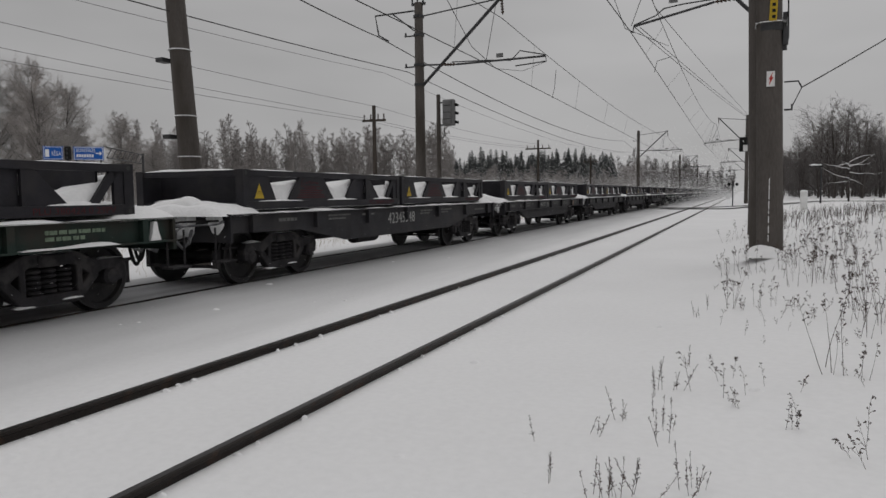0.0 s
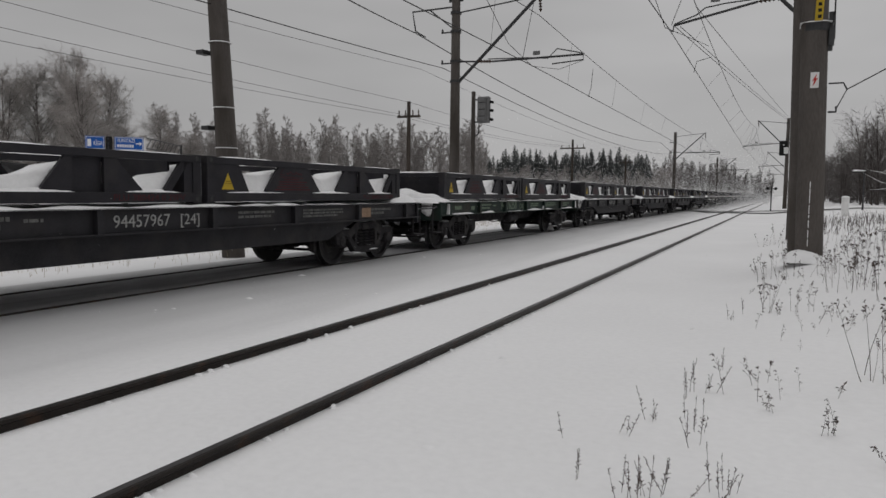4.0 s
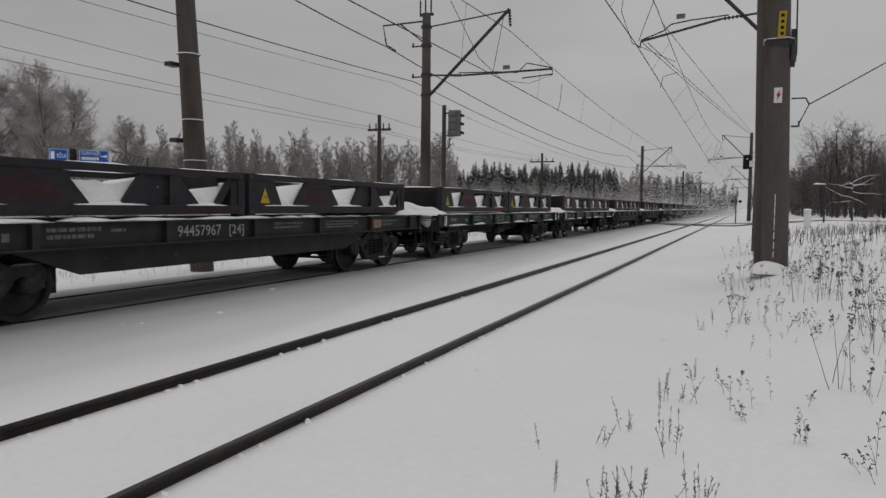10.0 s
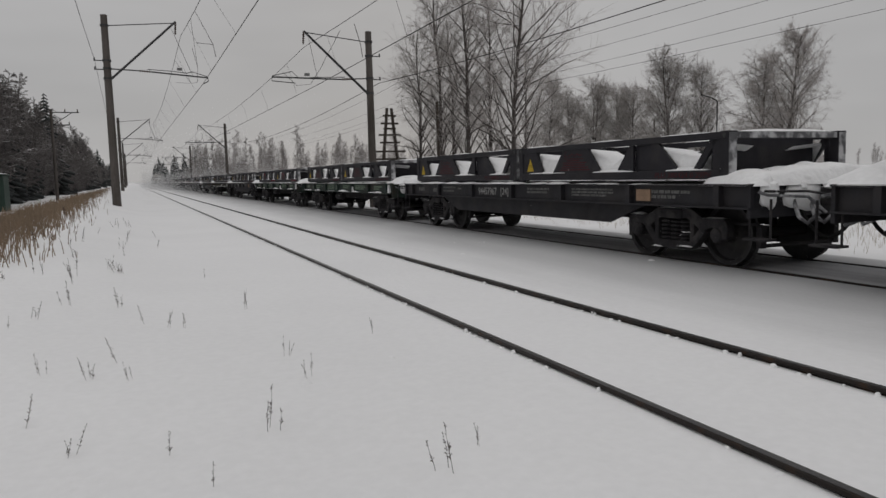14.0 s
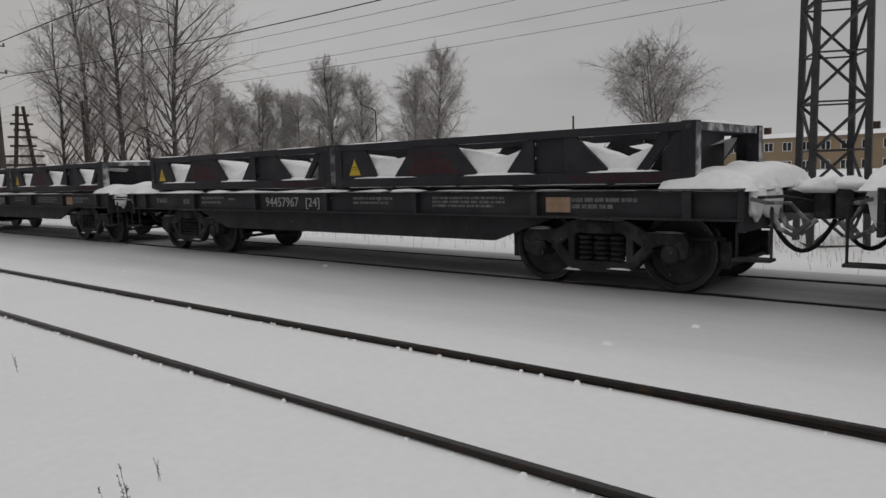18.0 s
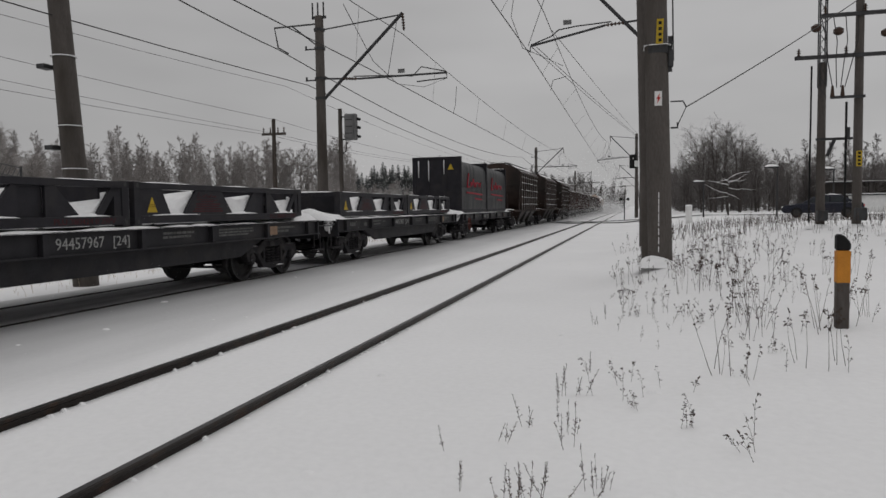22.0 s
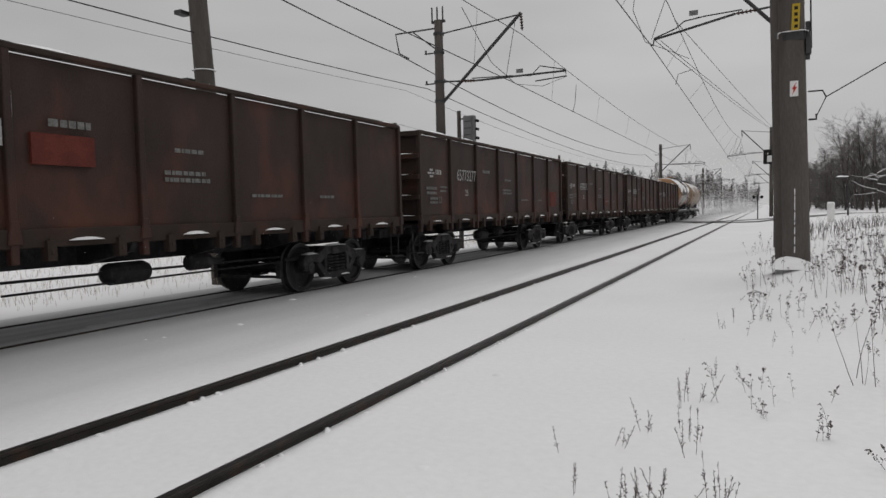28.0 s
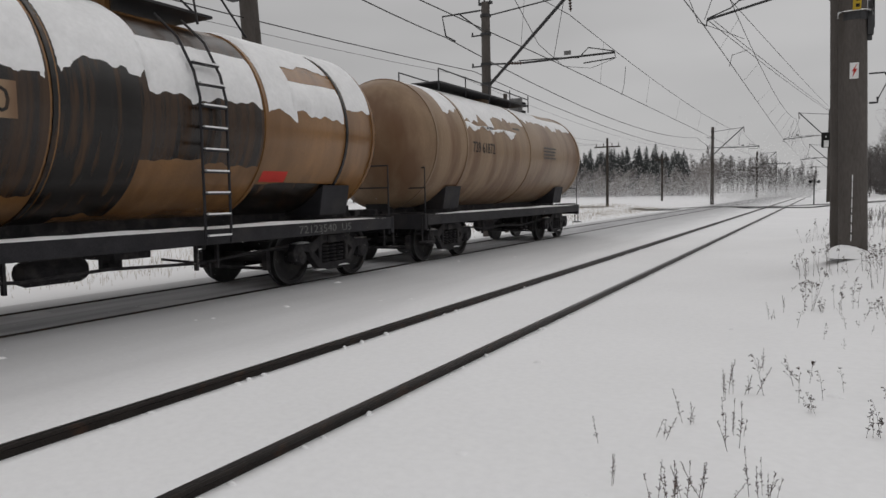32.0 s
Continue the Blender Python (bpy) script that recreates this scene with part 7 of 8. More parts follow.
    for x, y, z0, z1, r, nm, label in ((-25.9, -2.6, -0.3, 8.9, 0.15, "wooden_pole", "dark wooden line pole with a side insulator"), (-54, -3, 0, 8.0, 0.09, "street_lamp", "tall thin street lamp post"), (-54.5, 1.65, 0, 8.1, 0.13, "wooden_pole", "bare dark wooden pole beyond the train"), (-55, 3.25, 0, 7.0, 0.12, "wooden_pole", "bare dark wooden pole beyond the train"),
                                   (-55.5, -32, 0, 6.05, 0.1, "wooden_pole", "short dark wooden pole beyond the train"), (-47, 26, 0, 6.4, 0.12, "wooden_pole", "short dark wooden pole beyond the train"), (-21, -49, 0, 6.9, 0.12, "wooden_pole", "dark wooden line pole"), (-52, -62, 0, 7.0, 0.1, "wooden_pole", "short dark wooden pole beyond the train")):
        t = thing(nm, label, "pole" if nm != "street_lamp" else "street lamp", "poles beyond the train")
        part("post", Shape().rod((x, y, z0 - 0.3), (x, y, z1), r, r * 0.8, 10), WOOD, t)
        if nm == "street_lamp":
            part("head", Shape().box(x, x + 0.5, y - 0.25, y + 0.12, z1 - 0.05, z1 + 0.08), STEEL_DARK, t, bevel=0.02)
        if r == 0.15:
            ins = Shape()
            insulator(ins, (x + 0.15, y - 0.2, 6.6), (x + 0.15, y - 0.25, 7.1), 0.1, 3)
            part("side_insulator", ins, PORCELAIN, t)
            part("post_plate", Shape().box(x + 0.13, x + 0.17, y - 0.1, y + 0.1, 2.6, 3.1), WHITE_PAINT, t)
    t = thing("street_lamp", "curved-arm street lamp by the road", "street lamp", "poles beyond the train")
    x, y = -52.5, -53.5
    part("post", Shape().path([(x, y, -0.2), (x, y, 8.0), (x + 0.4, y - 0.3, 8.35), (x + 3.1, y + 1.2, 8.4)], 0.06), STEEL_DARK, t)
    t = thing("feeder_pole", "slim concrete pole with two side brackets behind the verge bank", "pole")
    x, y = 7.3, -84.7
    part("pole", Shape().rod((x, y, ground_z(x, y) - 0.3), (x, y, 9.3), 0.17, 0.13, 12), CONCRETE, t)
    for z, w in ((9.0, 2.6), (7.7, 1.7)):
        part("crossarm", Shape().box(x - w, x + 0.1, y - 0.05, y + 0.05, z - 0.05, z + 0.05), STEEL_DARK, t)
        for q in (0.5, 0.95):
            ins = Shape()
            insulator(ins, (x - w * q, y, z + 0.05), (x - w * q, y, z + 0.35), 0.09, 3)
            part("pin_insulator", ins, PORCELAIN, t)
    part("brace", Shape().rod((x, y, 7.6), (x - 1.9, y, 8.95), 0.035, n=6), STEEL_DARK, t)
    # timber A-frame
    t = thing("timber_frame_pole", "brown timber A-frame pole with crossbars", "pole")
    x, y = -19.0, -54.0
    for d in (-1, 1):
        part("leg", Shape().rod((x + d * 1.0, y + d * 0.3, -0.2), (x + d * 0.18, y, 6.9), 0.16, 0.12, 8), WOOD, t)
    for z, w in ((2.3, 1.1), (2.9, 1.3), (3.5, 1.25), (4.2, 0.8), (4.8, 0.9), (5.3, 0.5), (5.7, 0.7), (6.3, 0.5)):
        part("crossbar", Shape().box(x - w, x + w, y - 0.12, y + 0.12, z - 0.07, z + 0.07), WOOD, t)
    wires = thing("telephone_lines", "three thin telephone wires slung beyond the train", "wires", )
    for dx, near, mid, dz in ((-0.5, 6.0, 7.28, 0.0), (0.0, 6.11, 7.9, 0.35), (0.5, 6.87, 8.76, 1.05)):
        pts = [(-19.6 + dx, 72.4, 6.3 + dz * 0.3), (-20.4 + dx * 0.4, 38.1, near), (-25.9 + dx * 0.4, -2.6, mid), (-25 + dx, -60, 8.0 + dz), (-25 + dx, -120, 7.0 + dz)]
        part("wire", string_along(pts, 0.3, 0.010), WIRE, wires)


small_wayside()


def road_signs():
    d = 60
    for a0, a1, text, second in ((51.95, 50.7, "RĪGA", False), (50.05, 48.1, "SUNTAŽI", True)):
        p0 = Vector((-d * math.sin(radians(a0)), d * math.cos(radians(a0)), 0))
        p1 = Vector((-d * math.sin(radians(a1)), d * math.cos(radians(a1)), 0))
        ux = (p1 - p0).normalized()
        uz = Vector((0, 0, 1))
        un = ux.cross(uz)
        m = Matrix((ux, uz, un)).transposed().to_4x4()
        w = (p1 - p0).length
        z0, h = 4.52, 0.98
        t = thing("road_sign", "blue direction sign with white place name and border", "road sign", "blue direction signs", at=Matrix.Translation(p0 + uz * z0) @ m)
        part("panel", Shape().box(0, w, 0, h, -0.05, 0.0), BLUE_SIGN, t, bevel=0.01)
        b = Shape()
        for q in ((0.05, w - 0.05, 0.04, 0.07), (0.05, w - 0.05, h - 0.07, h - 0.04), (0.05, 0.08, 0.04, h - 0.04), (w - 0.08, w - 0.05, 0.04, h - 0.04)):
            b.box(q[0], q[1], q[2], q[3], 0.001, 0.004)
        part("border", b, SIGN_WHITE, t)
        if second:
            lettering(text, 0.26, SIGN_WHITE, t, pose(0.18, 0.58, 0.005), "place_name", width=1.25)
            row = Shape()
            for k in range(7):
                row.box(0.2 + k * 0.17, 0.32 + k * 0.17, 0.2, 0.42, 0.001, 0.004)
            part("print_bar", row, SIGN_WHITE, t)
            part("arrow", Shape().box(w - 0.55, w - 0.25, 0.46, 0.54, 0.001, 0.004).prism([(w - 0.28, 0.34), (w - 0.1, 0.5), (w - 0.28, 0.66)], 0.001, 0.004, "z"), SIGN_WHITE, t)
        else:
            lettering(text, 0.3, SIGN_WHITE, t, pose(w * 0.42, 0.3, 0.005), "place_name", width=0.62)
            part("road_symbol", Shape().box(0.15, 0.4, 0.2, 0.75, 0.001, 0.004), SIGN_WHITE, t)
        for q in (0.2, w - 0.2):
            part("post", Shape().rod((q, -4.7, -0.1), (q, h - 0.05, -0.1), 0.05, n=8), STEEL_DARK, t)
    p = Vector((-d * math.sin(radians(50.4)), d * math.cos(radians(50.4)), 4.5))
    t = thing("traffic_light", "black traffic light head between the blue signs", "traffic light")
    part("head", Shape().box(p.x - 0.22, p.x + 0.22, p.y - 0.15, p.y + 0.15, 4.5, 5.5), RUBBER, t, bevel=0.04)
    part("post", Shape().rod((p.x, p.y, -0.2), (p.x, p.y, 4.5), 0.06, n=8), STEEL_DARK, t)
    for k in range(3):
        part("lens", Shape().rod((p.x + 0.1, p.y - 0.17, 4.67 + 0.32 * k), (p.x + 0.1, p.y - 0.15, 4.67 + 0.32 * k), 0.1, n=12), STEEL_DARK, t)
    t = thing("open_truss", "grey steel truss of a sign gantry", "gantry")
    a = Vector((-d * math.sin(radians(47.9)), d * math.cos(radians(47.9)), 0))
    b = Vector((-70 * math.sin(radians(45.5)), 70 * math.cos(radians(45.5)), 0))
    s = Shape()
    for z in (4.7, 5.5):
        s.rod((a.x, a.y, z), (b.x, b.y, z), 0.05, n=5)
    for k in range(8):
        p, q = a.lerp(b, k / 8), a.lerp(b, (k + 1) / 8)
        s.rod((p.x, p.y, 4.7), (q.x, q.y, 5.5), 0.03, n=4)
    part("truss", s, STEEL_DARK, t)
    part("post", Shape().rod((b.x, b.y, -0.3), (b.x, b.y, 5.6), 0.1, n=8), STEEL_DARK, t)


road_signs()


# ---- road, crossing, car and buildings ----
def road_and_crossing():
    s = Shape()
    pts = [(-70, 56), (-40, 62), (-15, 69), (-9, 71.5), (-3.8, 72.5), (2, 72), (14, 62), (40, 40), (80, 10)]
    for (xa, ya), (xb, yb) in zip(pts, pts[1:]):
        n = max(1, int(math.hypot(xb - xa, yb - ya) / 4))
        for i in range(n):
            u, w = i / n, (i + 1) / n
            x0, y0, x1, y1 = xa + (xb - xa) * u, ya + (yb - ya) * u, xa + (xb - xa) * w, ya + (yb - ya) * w
            k = len(s.v)
            for x, y in ((x0, y0 - 2.2), (x1, y1 - 2.2), (x1, y1 + 2.2), (x0, y0 + 2.2)):
                z = max(ground_z(x, y) + 0.04, 0.02 if -12 < x < 0 else -9)
                s.v.append((x, y, z))
            s.f.append([k, k + 1, k + 2, k + 3])
    tagged(new("road", s.mesh("road", ROAD)), "snow-streaked asphalt road over a level crossing", "road", kind="structure")


road_and_crossing()


def car():
    """A dark saloon waiting on the road, seen from its side."""
    d = 52.0
    p = Vector((d * math.sin(radians(13.1)), d * math.cos(radians(13.1)), 0))
    z = ground_z(p.x, p.y) + 0.01
    t = thing("car", "dark blue saloon car waiting on the snowy road", "car", at=Matrix.Translation((p.x, p.y, z)) @ pose(0, 0, 0, 0, 0, -13))
    prof = [(-2.3, 0.35), (-2.33, 0.62), (-2.2, 0.78), (-1.1, 0.95), (2.15, 0.98), (2.32, 0.85), (2.34, 0.45), (2.2, 0.3), (-2.1, 0.28)]
    part("body", Shape().prism(prof, -0.88, 0.88, "y"), CAR_PAINT, t, bevel=0.06)
    cab = [(-1.15, 0.94), (-0.35, 1.40), (0.2, 1.47), (1.0, 1.44), (1.9, 1.0)]
    part("roof", Shape().prism(cab, -0.74, 0.74, "y"), CAR_PAINT, t, bevel=0.05)
    part("side_window", Shape().prism([(-0.85, 0.98), (-0.3, 1.34), (0.4, 1.38), (0.4, 0.98)], -0.75, -0.735, "y"), GLASS_DARK, t)
    part("side_window", Shape().prism([(0.48, 0.98), (0.48, 1.38), (1.0, 1.36), (1.45, 1.02)], -0.75, -0.735, "y"), GLASS_DARK, t)
    part("snow_on_roof", Shape().mound(-0.2, 1.1, -0.6, 0.6, 1.45, 0.05, 4, 8, 6, 0.6), SNOW, t, smooth=True)
    for x in (-1.45, 1.4):
        for y in (-0.88, 0.88):
            e = 1 if y > 0 else -1
            w = part("wheel", Shape().lathe([(y - 0.1 * e, 0.31), (y - 0.08 * e, 0.33), (y + 0.01 * e, 0.33), (y + 0.03 * e, 0.3)][::e], "y", 20, (x, 0, 0.33)), RUBBER, t)
            part("rim", Shape().lathe([(y + 0.02 * e, 0.21), (y + 0.035 * e, 0.2)][::e], "y", 16, (x, 0, 0.33)), TYRE, w)
    part("headlight", Shape().box(-2.33, -2.1, -0.84, -0.5, 0.62, 0.74), WHITE_PAINT, t, bevel=0.03)
    part("tail_light", Shape().box(2.2, 2.35, -0.86, -0.5, 0.68, 0.84), RED_SIGN, t, bevel=0.03)


car()


def buildings():
    # long ochre block beyond the line
    t = thing("apartment_block", "long low ochre apartment block with snowy roof and dark windows", "building")
    x0, x1, y0, y1, z1 = -127, -115, -66, -2, 5.0
    part("wall", Shape().box(x0, x1, y0, y1, -2.5, z1), WALL_OCHRE, t)
    part("roof", Shape().prism([(x0 - 0.5, z1), (x1 + 0.5, z1), ((x0 + x1) / 2, z1 + 0.9)], y0 - 0.5, y1 + 0.5, "y"), SNOW, t, "snow-covered low roof")
    for y in (-60, -48, -35, -20, -9):
        part("chimney", Shape().box(-121.5, -120.5, y, y + 0.9, z1 + 0.5, z1 + 1.9), RUST, t)
    k = 0
    for y in np.arange(y0 + 1.5, y1 - 1.5, 2.6):
        for z in (0.2, 3.0):
            w = part("window", Shape().box(x1 - 0.05, x1 + 0.06, y, y + 1.3, z, z + 1.35), WHITE_PAINT, t)
            part("pane", Shape().box(x1 + 0.061, x1 + 0.075, y + 0.08, y + 0.6, z + 0.08, z + 1.27), GLASS_DARK, w)
            part("pane", Shape().box(x1 + 0.061, x1 + 0.075, y + 0.7, y + 1.22, z + 0.08, z + 1.27), GLASS_DARK, w)
    # low dark building and pale shed by the road
    for az, d, w, h, zb, roof, wall, label in ((15.6, 100, 7.0, 3.6, 0.4, SNOW, DARK_BOARDS, "low dark-walled building with a snowy flat roof"), (16.3, 84, 2.1, 1.7, 0.6, SNOW, WHITE_PAINT, "small pale shed with a snowy roof")):
        x, y = d * math.sin(radians(az)), d * math.cos(radians(az))
        t = thing("house" if w > 5 else "shed", label, "building", "buildings by the road")
        part("wall", Shape().box(x - w / 2, x + w / 2, y, y + 5, zb - 1, zb + h), wall, t)
        part("roof", Shape().box(x - w / 2 - 0.3, x + w / 2 + 0.3, y - 0.3, y + 5.3, zb + h, zb + h + 0.12), STEEL_DARK, t)
        part("roof_snow", Shape().box(x - w / 2 - 0.3, x + w / 2 + 0.3, y - 0.3, y + 5.3, zb + h + 0.12, zb + h + 0.2), roof, t, bevel=0.04)
        if w > 5:
            for q in (-3, 0, 3):
                part("window", Shape().box(x + q - 0.6, x + q + 0.6, y - 0.04, y + 0.02, zb + 0.9, zb + 1.9), GLASS_DARK, t)
    # green equipment cabinet behind the verge
    t = thing("equipment_hut", "dark green lineside equipment hut with snow on its lid", "hut")
    x, y = 7.7, -54.0
    part("body", Shape().box(x, x + 2.2, y - 2.2, y, -0.6, 2.2), HUT_GREEN, t, bevel=0.03)
    part("lid", Shape().box(x - 0.1, x + 2.3, y - 2.3, y + 0.1, 2.2, 2.3), HUT_GREEN, t, bevel=0.02)
    part("lid_snow", Shape().mound(x - 0.1, x + 2.3, y - 2.3, y + 0.1, 2.3, 0.1, 1, 6, 6, 0.4), SNOW, t, smooth=True)
    part("door", Shape().box(x + 0.3, x + 1.3, y + 0.002, y + 0.03, -0.3, 1.9), HUT_GREEN, t)


buildings()


# ---- trees ----
def prisms(segs, sides=3):
    """Tapered bars for many segments at once: rows x0 y0 z0 x1 y1 z1 r0 r1."""
    a = np.asarray(segs, float)
    p, q, r0, r1 = a[:, 0:3], a[:, 3:6], a[:, 6], a[:, 7]
    d = q - p
    d /= np.maximum(np.linalg.norm(d, axis=1), 1e-9)[:, None]
    ref = np.where(np.abs(d[:, 2:3]) < 0.9, np.array([[0, 0, 1.0]]), np.array([[1.0, 0, 0]]))
    u = np.cross(d, ref)
    u /= np.linalg.norm(u, axis=1)[:, None]
    w = np.cross(d, u)
    ring = []
    for c, r in ((p, r0), (q, r1)):
        for i in range(sides):
            t = 2 * math.pi * i / sides
            ring.append(c + (u * math.cos(t) + w * math.sin(t)) * r[:, None])
    v = np.stack(ring, 1).reshape(-1, 3)
    base = (np.arange(len(a)) * 2 * sides)[:, None]
    f = np.concatenate([base + np.array([[i, (i + 1) % sides, sides + (i + 1) % sides, sides + i]]) for i in range(sides)])
    return v, f


def branch(rng, p, d, length, r, n, bend, droop, segs):
    """A wandering branch; gives the points along it."""
    pts = [p]
    d = d / np.linalg.norm(d)
    for i in range(n):
        d = d + rng.normal(0, bend, 3) + np.array([0, 0, -droop * (i + 1) / n])
        d = d / np.linalg.norm(d)
        q = p + d * length / n
        segs.append((*p, *q, r * (1 - i / n * 0.75), r * (1 - (i + 1) / n * 0.75)))
        p = q
        pts.append(p)
    return pts, d


def bare_tree(seed, height, spread, start=0.22, limbs=30, subs=6, twigs=7, lean=0.03, stems=1, rise=0.9, droop=0.12, thin=1.0, sharp=0.6):
    """Trunk and limbs, and the twigs, of a leafless tree of that height."""
    rng = np.random.default_rng(seed)
    wood, fine = [], []
    for s in range(stems):
        base = np.array([rng.normal(0, 0.03), rng.normal(0, 0.03), -0.02]) * height if stems > 1 else np.array([0, 0, -0.02 * height])
        h = height * (1 if s == 0 else rng.uniform(0.7, 0.95))
        up = np.array([rng.normal(0, lean * (3 if stems > 1 else 1)), rng.normal(0, lean * (3 if stems > 1 else 1)), 1.0])
        trunk, _ = branch(rng, base, up, h, height * 0.011, 12, 0.03, 0.0, wood)
        trunk = np.array(trunk)
        for k in range(limbs // stems):
            u = start + (0.985 - start) * (k + rng.uniform(0, 1)) / (limbs // stems)
            i = min(11, int(u * 12))
            p = trunk[i] + (trunk[i + 1] - trunk[i]) * (u * 12 - i)
            a = rng.uniform(0, 2 * math.pi)
            d = np.array([math.cos(a), math.sin(a), rise * rng.uniform(0.6, 1.5)])
            prof = math.sin(math.pi * min(1, 0.25 + 0.75 * (u - start) / (1 - start))) ** sharp
            ln = spread * (0.16 + 0.84 * prof) * rng.uniform(0.7, 1.15)
            limb, dl = branch(rng, p, d, ln, height * 0.0042 * (1.2 - u), 4, 0.13, 0.03, wood)
            for j in range(subs):
                w = 0.2 + 0.8 * (j + rng.uniform(0, 1)) / subs
                i2 = min(3, int(w * 4))
                p2 = limb[i2] + (limb[i2 + 1] - limb[i2]) * (w * 4 - i2)
                d2 = dl + rng.normal(0, 0.6, 3) + np.array([0, 0, 0.15])
                sub, d3 = branch(rng, p2, d2, ln * rng.uniform(0.28, 0.5), height * 0.0015 * thin, 2, 0.2, droop * 0.6, fine)
                for q in range(twigs):
                    v = (q + rng.uniform(0, 1)) / twigs
                    i3 = min(1, int(v * 2))
                    p3 = sub[i3] + (sub[i3 + 1] - sub[i3]) * (v * 2 - i3)
                    branch(rng, p3, d3 + rng.normal(0, 0.65, 3) - np.array([0, 0, droop]), ln * rng.uniform(0.12, 0.26), height * 0.0010 * thin, 1, 0.2, droop, fine)
    return wood, fine


def tree_thing(name, label, seed, height, spread, category="tree", group="", twig=TWIG, **kw):
    w, f = bare_tree(seed, height, spread, **kw)
    t = thing(name, label, category, group)
    part("trunk", quick_mesh("trunk", *prisms(w, 5), BARK), None, t)
    part("crown", quick_mesh("crown", *prisms(f, 3), twig), None, t, "haze of bare twigs")
    return t


def stand(t, az, d, scale=1.0, turn=0.0, z=None, first=False):
    x, y = -d * math.sin(radians(az)), d * math.cos(radians(az))
    zz = ground_z(x, y) if z is None else z
    m = Matrix.LocRotScale((x, y, zz), Euler((0, 0, turn)), (scale, scale, scale))
    if first:
        t.matrix_basis = m
        return t
    c = copy_thing(t, pose(0, 0, 0))
    c.matrix_basis = m
    return c


def plant_trees():
    r = random.Random(21)
    G1 = "birches beyond the railway"
    birch = [tree_thing("birch_tree", "tall leafless birch with frosted grey twigs", 3 + k, 14, sp, group=G1, twigs=12, subs=9, start=0.10, thin=0.85, sharp=0.55, **kw) for k, (sp, kw) in enumerate((
        (4.5, dict(limbs=84, droop=0.2, rise=1.3)), (4.2, dict(limbs=80, rise=1.6)), (4.7, dict(limbs=88, stems=2, rise=1.4)), (4.4, dict(limbs=80, droop=0.25, rise=1.5))))]
    spots = [(66.3, 66, 1.03), (63.9, 69, 0.86), (57.0, 80, 0.86), (54.6, 82, 0.9), (52.9, 82, 1.02), (50.6, 86, 0.92), (51.9, 76, 0.84), (46.8, 88, 0.7), (44.9, 92, 0.55), (49.3, 95, 0.62),
             (139.0, 75, 0.9), (136.6, 77, 0.8), (132.8, 76, 0.84), (130.7, 74, 0.96), (144.8, 88, 0.85), (143.0, 92, 0.8), (141.4, 90, 0.78), (148, 80, 0.8), (146.3, 84, 0.72),
             (61, 84, 0.5), (71, 120, 0.6), (93.9, 150, 0.82), (95.5, 155, 0.9), (97.0, 150, 0.6), (80, 160, 0.5)]
    for k, (az, d, s) in enumerate(spots):
        stand(birch[k % 4], az, d, s, r.uniform(0, 6.28), first=k < 4)
    crown = tree_thing("maple_tree", "broad leafless tree with several stems and frosted twigs", 31, 12.5, 6.0, group=G1, limbs=76, stems=4, start=0.12, rise=1.1, subs=9, twigs=11, thin=1.1)
    stand(crown, 113.6, 72, 1.0, 0.3, first=True)
    big = tree_thing("alder_tree", "large bare tree close beyond the train", 41, 20, 6.4, group="large bare trees beyond the train", limbs=64, subs=8, twigs=7, start=0.1, rise=1.0, droop=0.05, thin=0.66)
    big2 = tree_thing("alder_tree", "large bare tree close beyond the train", 43, 18, 4.8, group="large bare trees beyond the train", limbs=56, subs=8, twigs=7, start=0.12, rise=1.2, droop=0.1, thin=0.66)
    stand(big, 150.9, 52, 0.92, 0.4, first=True)
    stand(big2, 154.4, 54, 0.95, 1.4, first=True)
    for az, d, s in ((156.6, 56, 0.9), (158.2, 58, 0.72), (152.6, 58, 0.86), (155.6, 62, 0.8), (149.8, 66, 0.7)):
        stand(big2, az, d, s, r.uniform(0, 6.28))
    G2 = "dark trees by the road"
    dark = [tree_thing("roadside_tree", "dense dark leafless roadside tree", 51 + k, 7.6, 3.2, group=G2, limbs=52, subs=7, twigs=6, start=0.05, stems=3, rise=1.5, thin=1.1, sharp=0.45, twig=THICKET) for k in range(3)]
    k = 0
    for az, d, s in ((-2.6, 100, 0.75), (-3.9, 96, 0.95), (-5.0, 92, 1.2), (-6.0, 90, 1.27), (-6.8, 92, 1.3), (-7.7, 90, 1.2), (-8.8, 94, 1.0), (-9.8, 98, 0.85), (-11, 104, 0.85), (-12.2, 106, 0.85), (-13.4, 108, 0.85), (-14.8, 104, 0.8), (-16, 100, 0.8), (-17.2, 104, 0.85),
                     (-5.5, 110, 1.1), (-7.2, 112, 1.2), (-8.4, 115, 1.05), (-4.4, 118, 0.9), (-10.4, 120, 0.95), (-18.5, 96, 0.8), (-3.2, 130, 0.9)):
        stand(dark[k % 3], az, d, s, r.uniform(0, 6.28), first=k < 3)
        k += 1
    t = thing("snowy_branch_tree", "small spreading tree with white snow along its branches", "tree")
    rng = np.random.default_rng(77)
    segs = []
    branch(rng, np.array([0, 0, -0.2]), np.array([0, 0, 1.0]), 3.6, 0.09, 6, 0.05, 0, segs)
    part("trunk", quick_mesh("trunk", *prisms(segs, 5), BARK), None, t)
    lim = []
    for q in range(11):
        z = rng.uniform(0.9, 3.2)
        s = 1 if rng.uniform() < 0.3 else -1
        branch(rng, np.array([0, 0, z]), np.array([s * 1.0, rng.normal(0, 0.3), rng.uniform(-0.1, 0.35)]), rng.uniform(0.8, 2.8), 0.024, 6, 0.18, 0.04, lim)
